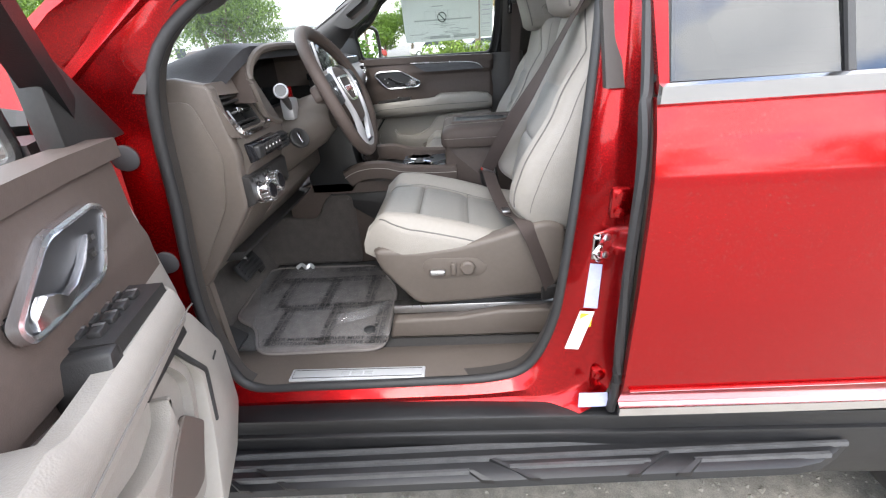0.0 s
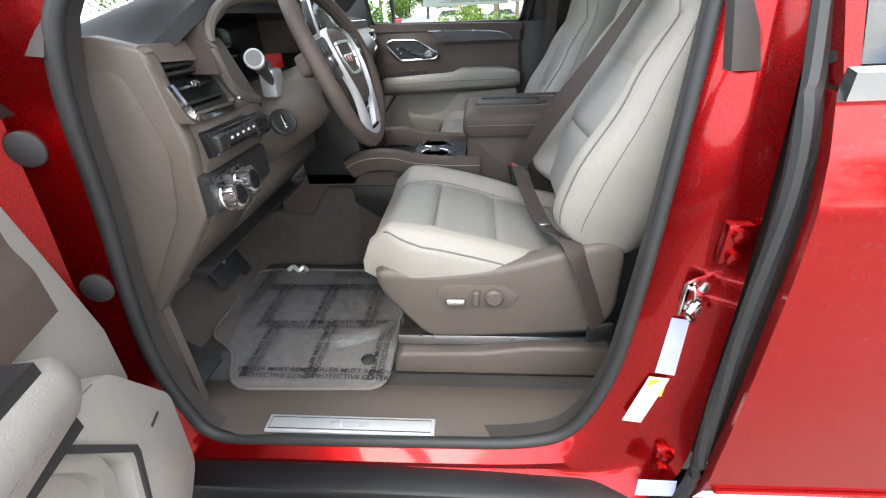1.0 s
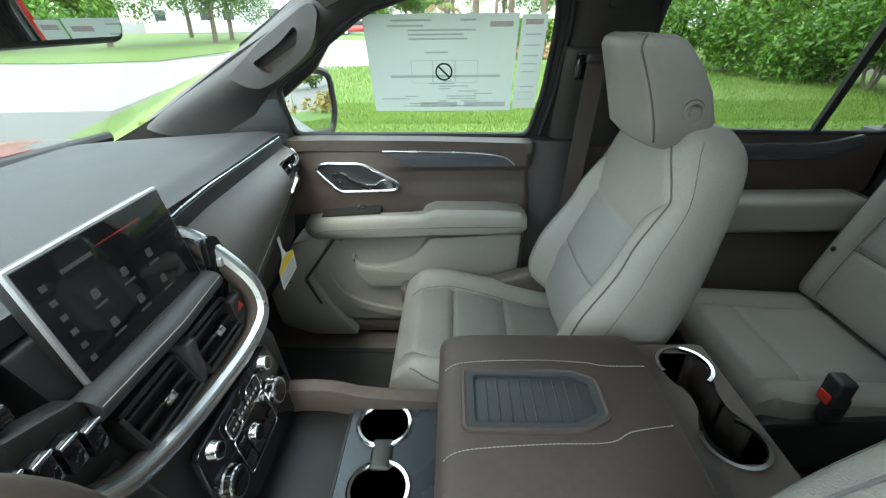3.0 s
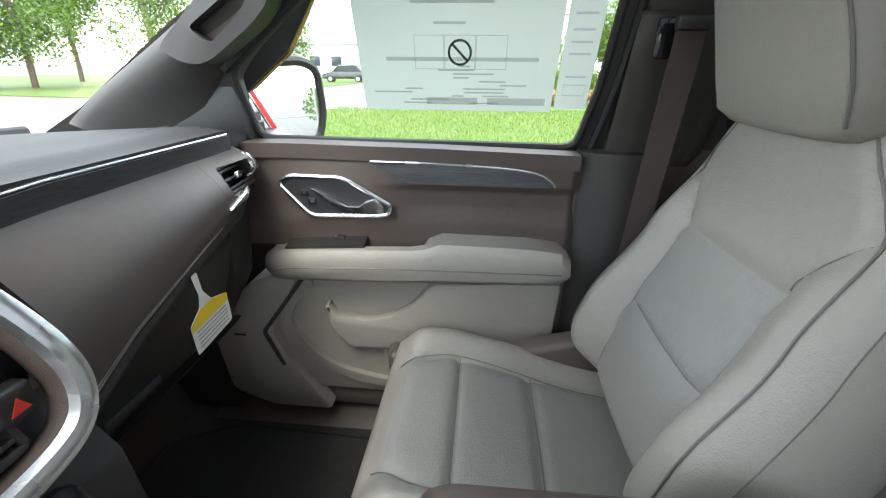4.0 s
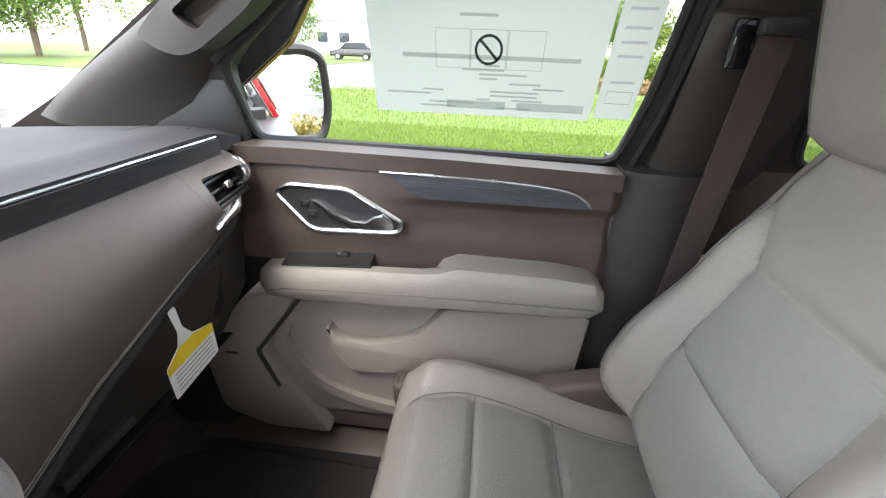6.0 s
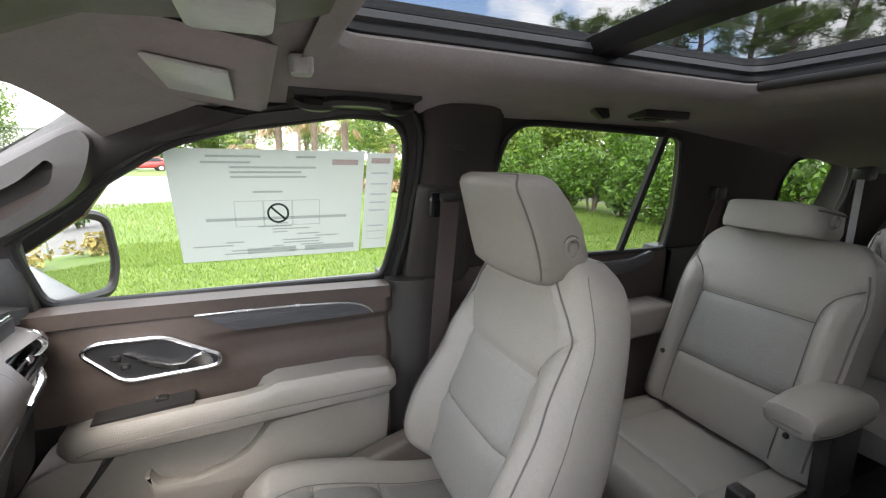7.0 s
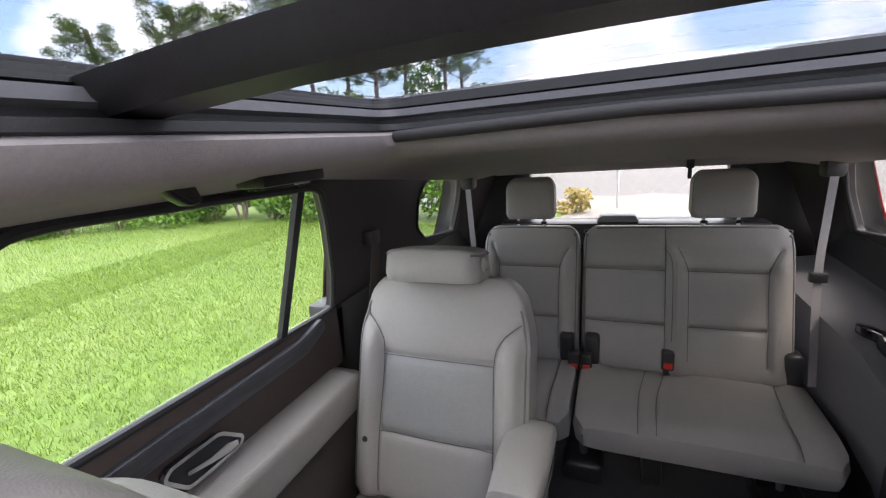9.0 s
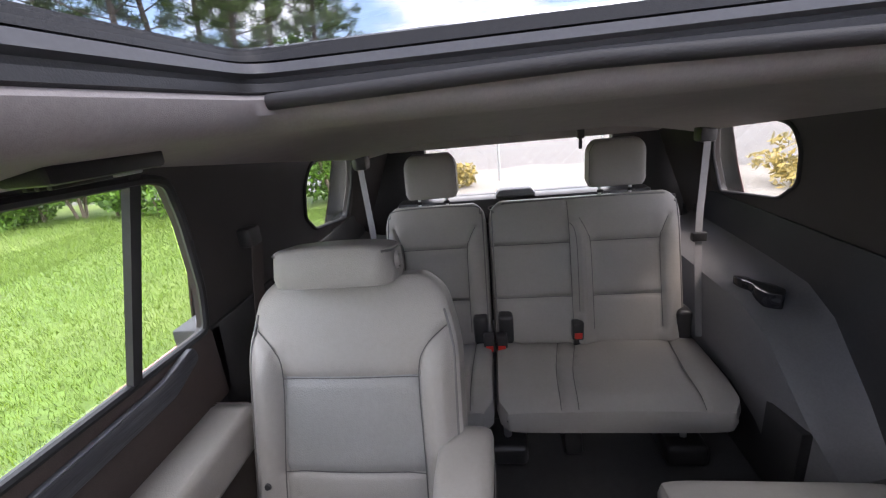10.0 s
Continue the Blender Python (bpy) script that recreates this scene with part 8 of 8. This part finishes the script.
part("no_entry_bar", band([(.034, side_y(1.526) + .0275, 1.526), (.064, side_y(1.496) + .0275, 1.496)], .0045, .0008, (0, 1, 0)), DP, sticker)

tag = thing("hang_tag", "white and yellow paper tag hanging from the glove box", "hang tag")
TG = Matrix.Translation((-.345, 0, 0))
part("sheet", prism(round_poly([(.428, 1.180), (.442, 1.182), (.446, 1.146), (.462, 1.124), (.504, 1.112), (.505, 1.056), (.404, 1.049), (.401, 1.104), (.430, 1.122), (.436, 1.142)], .004), "x", -.0004, .0004), WHITE, tag, "", TG)
part("yellow_band", prism([(.4015, 1.092), (.504, 1.098), (.5035, 1.112), (.462, 1.122), (.430, 1.120), (.4018, 1.103)], "x", .0005, .0009), YELLOW, tag, "bright yellow heading band", TG)
for k in range(5):
    part("print_line", prism([(.412, 1.058 + .007 * k), (.496, 1.062 + .007 * k), (.496, 1.064 + .007 * k), (.412, 1.060 + .007 * k)], "x", .0005, .0009), PRINT, tag, "", TG)

# ---------- sill plate, floor mats, protective film ----------
plate_o = thing("sill_plate", "brushed silver sill plate with dark lettering blocks", "sill plate")
PLATE = mat("bright_brushed_plate", (.62, .63, .65), .50, metal=.55, var=.06, scale=60)
part("plate", rbox(-.360, .002, -.858, -.816, .614, .6225, .003), PLATE, plate_o)
part("plate_border", tube([(x, y, .6225) for x, y in ((-.352, -.851), (-.006, -.851), (-.006, -.823), (-.352, -.823))], .0012, 5, True), INK, plate_o, "thin dark border line")
for x0, x1 in ((-.222, -.200), (-.195, -.165), (-.160, -.138)):
    part("letter_block", rbox(x0, x1, -.843, -.831, .6222, .6232, .0004), PRINT, plate_o)

MATC = mat("grey_brown_mat_carpet", (.155, .140, .134), .95, var=.3, scale=40, bump=1.0, bscale=900)
MAT_POLY = round_poly([(-.500, -.735), (-.125, -.725), (-.130, -.40), (-.235, -.205), (-.66, -.200), (-.70, -.30), (-.665, -.36), (-.655, -.55), (-.56, -.60)], .05, 5)
mat_d = thing("floor_mat", "grey-brown carpet floor mat under printed plastic film", "floor mat", "floor mats")
part("carpet", prism(MAT_POLY, "z", .599, .611, .003), MATC, mat_d)
part("binding", tube([(x, y, .609) for x, y in MAT_POLY], .0055, 6, True), mat("mat_binding", (.17, .15, .14), .8), mat_d, "stitched edge binding")
part("retainer", lathe([(.018, .610), (.018, .616), (.012, .620), (.0, .620)], 20, Matrix.Translation((-.185, -.635, 0))), RUBBER, mat_d, "round mat retainer")
film = thing("protective_film", "clear plastic film with black printed warnings on the mat", "plastic film")
def film_z(x, y):
    return .6165 + .004 * noise.noise((x * 9, y * 9, 1.3)) + .002 * noise.noise((x * 31, y * 31, 4.0))
def film_pt(u, v):
    x, y = -.665 + .535 * u + .02 * math.sin(v * 5), -.715 + .49 * v
    x += .10 * (1 - v) * (1 - u) * .9
    return (x, y, film_z(x, y))
part("sheet", sheet(film_pt, 50, 46), FILM, film, "clear crinkled film")
part("gathered_edge", tube(smooth_line([(-.560, -.215, .618), (-.54, -.212, .630), (-.52, -.222, .620), (-.505, -.212, .628), (-.49, -.22, .617)], 5), .008, 6), mat("bright_film", (.75, .76, .78), .1, metal=.4), film, "bright crumpled film edge")
part("lifted_fold", sheet(lambda u, v: (-.30 + .16 * u, -.60 + .05 * v + .07 * u * u, .618 + .018 * math.sin(math.pi * v)), 12, 6), FILM, film)


def lettering(body_text, size, m, parent, name="print_line", mt=INK):
    cu = bpy.data.curves.new("txt", "FONT")
    cu.body, cu.size, cu.extrude, cu.align_x, cu.align_y = body_text, size, .0001, "CENTER", "CENTER"
    cu.offset = .0002
    ob = bpy.data.objects.new("txt", cu)
    scene.collection.objects.link(ob)
    me = bpy.data.meshes.new_from_object(ob.evaluated_get(bpy.context.evaluated_depsgraph_get()))
    bpy.data.objects.remove(ob)
    me.transform(m)
    for v in me.vertices:
        v.co.z = film_z(v.co.x, v.co.y) + .0014
    me.materials.clear()
    me.materials.append(mt)
    o = new(name, me)
    o.parent = parent
    return o
TXT = "DEALER MUST REMOVE\nPROTECTIVE COVER"
for x, y, a in ((-.215, -.690, 0), (-.40, -.690, 0), (-.225, -.50, 0), (-.415, -.505, 0), (-.29, -.315, 0), (-.48, -.320, 0), (-.155, -.60, 90), (-.315, -.60, 90), (-.475, -.60, 90), (-.215, -.405, 90), (-.365, -.41, 90), (-.52, -.41, 90), (-.285, -.245, 0), (-.60, -.30, 90)):
    lettering(TXT, .0205, Matrix.Translation((x, y, film_z(x, y) + .0045)) @ pose(0, 0, 0, 0, 0, a), film)
mat_p = thing("floor_mat", "dark carpet floor mat before the passenger seat", "floor mat", "floor mats")
part("carpet", prism(round_poly([(-.62, .21), (-.06, .21), (-.05, .66), (-.50, .68), (-.66, .60)], .05, 4), "z", .599, .610, .003), CARPET, mat_p)
part("binding", tube([(x, y, .609) for x, y in round_poly([(-.62, .21), (-.06, .21), (-.05, .66), (-.50, .68), (-.66, .60)], .05, 4)], .005, 6, True), BLACK_PL, mat_p)
foot = thing("foot_rest", "dark rubber foot rest beside the pedals", "foot rest")
part("pad", rbox(-.09, .09, -.045, .045, -.01, .01, .008), RUBBER, foot, "", pose(-.64, -.690, .665, 0, 35, 0))

# ---------- details of the door opening ----------
def on_front_jamb(x, z):
    """A point of the red jamb ahead of the seal, at the given x and height."""
    k = min(range(len(JAMB[0])), key=lambda q: abs(JAMB[0][q].z - z) + (10 if JAMB[0][q].x > -.3 else 0))
    for l0, l1 in zip(JAMB, JAMB[1:]):
        if l1[k].x <= x <= l0[k].x:
            return l0[k].lerp(l1[k], (l0[k].x - x) / max(1e-6, l0[k].x - l1[k].x)).y
    return JAMB[2][k].y
for x, z in ((-.556, 1.2275), (-.552, .990)):
    y = on_front_jamb(x, z) - .003
    pg = thing("jamb_plug", "round grey plastic plug in the red jamb", "plug", "jamb plugs")
    part("cap", lathe([(.026, -.004), (.026, .003), (.022, .006), (.0, .006)], 24, pose(x, y, z, 90, 0, 0) @ pose(0, 0, 0, 0, 12, 0)), mat("grey_plug", (.045, .045, .048), .6) if z > 1.2 else bpy.data.materials["grey_plug"], pg)
strk = thing("door_striker", "bright steel door striker loop with bolts", "door striker")
part("base", rbox(-.024, .024, -.004, .004, -.030, .030, .005), CHROME, strk, "", pose(.405, -.893, 1.000, 0, 0, 30))
part("loop", tube(smooth_line([(.405, -.895, 1.018), (.392, -.930, 1.016), (.378, -.938, 1.000), (.392, -.930, .984), (.405, -.895, .982)], 5), .005, 8), CHROME, strk)
for dz in (-.020, .020):
    part("bolt", lathe([(.008, 0), (.008, .005), (.005, .007), (.0, .007)], 8, pose(.412, -.900, 1.000 + dz, 90, 0, 30)), STEEL, strk)
LAV = mat("lavender_label", (.40, .42, .62), .5)
def label_thing(name, lab, pts, mt):
    e = thing(name, lab, "sticker", "jamb stickers")
    bm = bmesh.new()
    vs = [bm.verts.new(p) for p in pts] + [bm.verts.new((p[0] + .0004, p[1] + .0008, p[2])) for p in pts]
    bm.faces.new(vs[:4])
    bm.faces.new(vs[4:][::-1])
    for i in range(4):
        bm.faces.new((vs[i], vs[(i + 1) % 4], vs[4 + (i + 1) % 4], vs[4 + i]))
    part("sheet", bm, mt, e)
    return e
def on_jamb(f, z):
    """A point on the red jamb between the seal and the outer edge, on the rear pillar."""
    best = min(range(len(JAMB[0])), key=lambda i: abs(JAMB[0][i].z - z) + (10 if JAMB[0][i].x < .25 else 0))
    ks = list(zip((0, .35, .62, .80, 1.0), JAMB))
    for (k0, l0), (k1, l1) in zip(ks, ks[1:]):
        if f <= k1:
            p = l0[best].lerp(l1[best], (f - k0) / (k1 - k0))
            return (p.x - .002, p.y - .004, z)
st1_ = label_thing("data_label", "lavender data label on the red door pillar", [on_jamb(.42, .845), on_jamb(.68, .845), on_jamb(.68, .950), on_jamb(.42, .950)], LAV)
st2_ = label_thing("tyre_label", "white and yellow tyre label on the door pillar", [on_jamb(.36, .735), on_jamb(.64, .735), on_jamb(.64, .835), on_jamb(.36, .835)], WHITE)
yb = [on_jamb(.38, .795), on_jamb(.62, .795), on_jamb(.62, .830), on_jamb(.38, .830)]
bm_ = bmesh.new()
bm_.faces.new([bm_.verts.new((p[0] - .0008, p[1] - .0012, p[2])) for p in yb])
part("yellow_band", bm_, YELLOW, st2_)
lo_ = label_thing("data_label", "small white data label low on the sill", [(.372, -.9535, .604), (.440, -.9545, .607), (.436, -.953, .648), (.372, -.951, .646)], LAV)
for z0 in (1.10, .66):
    hg = door_r
    hg = part("door_hinge", rbox(.405, .440, -.925, -.905, z0 - .03, z0 + .03, .006), RED, hg)
    for dz in (-.016, .016):
        part("bolt", lathe([(.010, 0), (.010, .008), (.0, .009)], 8, pose(.420, -.925, z0 + dz, 90, 0, 0)), RED, hg)

# ---------- overhead: handles, visors, lamps ----------
def pillar_handle(s):
    """A moulded grip: a rounded plate with a deep hand recess."""
    h = thing("pillar_grab_handle", "dark grey moulded grab handle on the windshield pillar", "grab handle", "pillar handles")
    out = round_poly([(-.492, 1.512), (-.455, 1.491), (-.418, 1.484), (-.385, 1.495), (-.298, 1.548), (-.262, 1.579), (-.244, 1.614), (-.233, 1.655), (-.246, 1.674), (-.272, 1.664), (-.386, 1.597), (-.477, 1.527)], .016, 4)
    hole = round_poly([(-.420, 1.545), (-.339, 1.590), (-.298, 1.625), (-.288, 1.618), (-.295, 1.590), (-.313, 1.566), (-.378, 1.522), (-.392, 1.524)], .012, 4)
    def face(p, d):
        hump = .014 * (1 - min(1, abs((p[1] - 1.575) - .66 * (p[0] + .35)) / .085) ** 2)
        return (p[0], s * (.682 - .16 * (p[0] + .47) - hump + d * (1 + .5 * (p[0] < -.44))), p[1])
    bm = plate(dense(out, .01), [dense(hole, .01)], face, .055)
    rim = [e for e in bm.edges if len(e.link_faces) == 2 and e.calc_face_angle(0) > .7 and abs(e.verts[0].co.y) < .675]
    bmesh.ops.bevel(bm, geom=rim, offset=.006, segments=3, profile=.5, affect="EDGES", clamp_overlap=True)
    part("grip", bm, PILLAR_A, h, "curved grab plate", None, 60)
    part("recess", plate(dense(hole, .01), [], lambda p, d: face(p, .030 + d), .014), BROWN, h, "shaded brown grip recess")
    return h
pillar_handle(1)
pillar_handle(-1)
for x0, y0 in ((.082, .550),):
    g = thing("roof_grab_handle", "black fold-up grab handle above the door", "grab handle", "roof handles")
    part("recess", loft([[(x0 - .012 + k, y0 + .000 + k * .4, z), (x0 + .228 - k, y0 + .000 + k * .4, z), (x0 + .228 - k, y0 + .085, z - .012), (x0 - .012 + k, y0 + .085, z - .012)] for k, z in ((.010, 1.738), (.0, 1.744), (.0, 1.766))]), BLACK_PL, g, "black recessed backing")
    bar = [(x0 + .002, y0 + .030, 1.7335), (x0 + .020, y0 + .022, 1.7245), (x0 + .050, y0 + .016, 1.7235), (x0 + .062, y0 + .006, 1.731), (x0 + .108, y0 + .002, 1.733), (x0 + .154, y0 + .006, 1.731), (x0 + .166, y0 + .016, 1.7235), (x0 + .196, y0 + .022, 1.7245), (x0 + .214, y0 + .030, 1.7335)]
    part("grip", sweep(smooth_line(bar, 6), [(-.012, -.007), (-.004, -.010), (.008, -.008), (.012, .0), (.008, .008), (-.012, .008)]), BLACK_PL, g, "black grip bar")
    for dx in (.030, .186):
        part("hinge_cover", rbox(x0 + dx - .018, x0 + dx + .018, y0 + .012, y0 + .040, 1.7195, 1.738, .006, 3), BLACK_PL, g)
for s in (1, -1):
    v = thing("sun_visor", "dark cloth sun visor folded to the roof with mirror cover", "sun visor", "sun visors")
    vm = Matrix.Translation((-.058, s * .400, 1.738)) @ pose(0, 0, 0, s * -3, 8, 0)
    part("panel", pillow(lambda h: .195, .190, lambda a_, b_: .010, lambda a_, b_: .012, (), 24, 16, 5, 5), HEADLINER, v, "", vm @ basis((.095, 0, 0), (0, 1, 0), (-1, 0, 0), (0, 0, -1)))
    part("mirror_cover", rbox(-.032, .050, s * -.02 - .085, s * -.02 + .085, -.0165, -.011, .003), mat("pale_visor_cover", (.55, .56, .54), .35) if s == 1 else bpy.data.materials["pale_visor_cover"], v, "pale mirror cover", vm)
clip = thing("visor_clip", "pale grey plastic visor clip", "clip")
part("clip", prism(round_poly([(.060, .378), (.090, .376), (.092, .408), (.062, .410)], .006), "z", 1.742, 1.768, .005), bpy.data.materials["pale_visor_cover"], clip)
oh = thing("overhead_console", "grey overhead console with lamps and switches", "overhead console")
part("housing", loft([[(-.22, y, 1.690 - d * .5), (-.10, y, 1.742 - d), (.04, y, 1.752 - d), (.085, y, 1.765), (.085, y, 1.785), (-.22, y, 1.73)] for y, d in ((-.19, .0), (-.15, .012), (0, .016), (.15, .012), (.19, .0))]), BROWN_PL, oh)
for y in (-.10, .10):
    part("lamp_lens", prism(round_poly([(-.03, y - .04), (.03, y - .04), (.03, y + .04), (-.03, y + .04)], .012), "z", 1.726, 1.734, .002), bpy.data.materials["pale_visor_cover"], oh, "pale lamp lens")
for k in range(3):
    part("switch", rbox(.035, .06, -.03 + .022 * k, -.012 + .022 * k, 1.731, 1.739, .002), BLACK_PL, oh)
rvm = thing("rear_view_mirror", "black framed rear view mirror under the roof", "mirror")
part("frame", prism(round_poly([(-.125, 1.617), (.125, 1.617), (.13, 1.652), (.115, 1.687), (-.115, 1.687), (-.13, 1.652)], .02, 4), "x", -.37, -.335, .008), BLACK_PL, rvm)
part("glass", prism(round_poly([(-.116, 1.624), (.116, 1.624), (.12, 1.652), (.107, 1.680), (-.107, 1.680), (-.12, 1.652)], .018, 4), "x", -.335, -.333), MIRROR, rvm)
part("stem", tube([(-.37, 0, 1.64), (-.41, 0, 1.67)], .012, 8), BLACK_PL, rvm)
for s in (1, -1):
    for x in (.74, .93):
        lm = thing("roof_vent" if x > .9 else "coat_hook", "small black roof vent with lamp" if x > .9 else "small black coat hook on the roof rail", "roof vent" if x > .9 else "coat hook", "roof fittings")
        if x > .9:
            part("bezel", rbox(x - .07, x + .08, s * .55 - .03, s * .55 + .03, 1.737, 1.760, .006), BLACK_PL, lm)
            part("lamp", rbox(x + .02, x + .06, s * .55 - .012, s * .55 + .012, 1.733, 1.738, .002), SILVER, lm)
            for k in range(3):
                part("louvre", rbox(x - .06, x + .01, s * .55 - .018 + .014 * k, s * .55 - .012 + .014 * k, 1.733, 1.739, .001), BLACK_PL, lm)
        else:
            part("hook", prism(round_poly([(x - .025, 1.760), (x + .02, 1.760), (x + .03, 1.732), (x + .01, 1.728), (x - .01, 1.742)], .006), "y", s * .55 - .012, s * .55 + .012, .003), BLACK_PL, lm)
# inner handle of the right rear door
rh = part("handle_bezel", sweep([(x, .783, z) for x, z in round_poly([(.76, 1.225), (.775, 1.240), (.885, 1.238), (.935, 1.195), (.925, 1.178), (.80, 1.178)], .012, 4)], [(-.005, -.005), (.005, -.005), (.004, .004), (-.004, .004)], (0, -1, 0), True), CHROME, door_rr, "chrome handle surround")
part("handle_cup", prism(round_poly([(.76, 1.225), (.775, 1.240), (.885, 1.238), (.935, 1.195), (.925, 1.178), (.80, 1.178)], .012, 4), "y", .788, .802), CUP_M, rh)
part("handle_lever", loft([[(x, .772, z + h), (x, .782, z + h * .8), (x, .782, z - h), (x, .772, z - h)] for x, z, h in ((.80, 1.212, .004), (.85, 1.202, .006), (.89, 1.200, .011), (.915, 1.196, .006))]), CHROME, rh)
mk = thing("console_mark", "small silver mark in the console bin", "emblem")
part("mark", merge(rbox(-.150, -.146, -.110, -.085, .9405, .9415, .0002), rbox(-.142, -.138, -.112, -.083, .9405, .9415, .0002), rbox(-.134, -.130, -.110, -.085, .9405, .9415, .0002)), SILVER, mk)
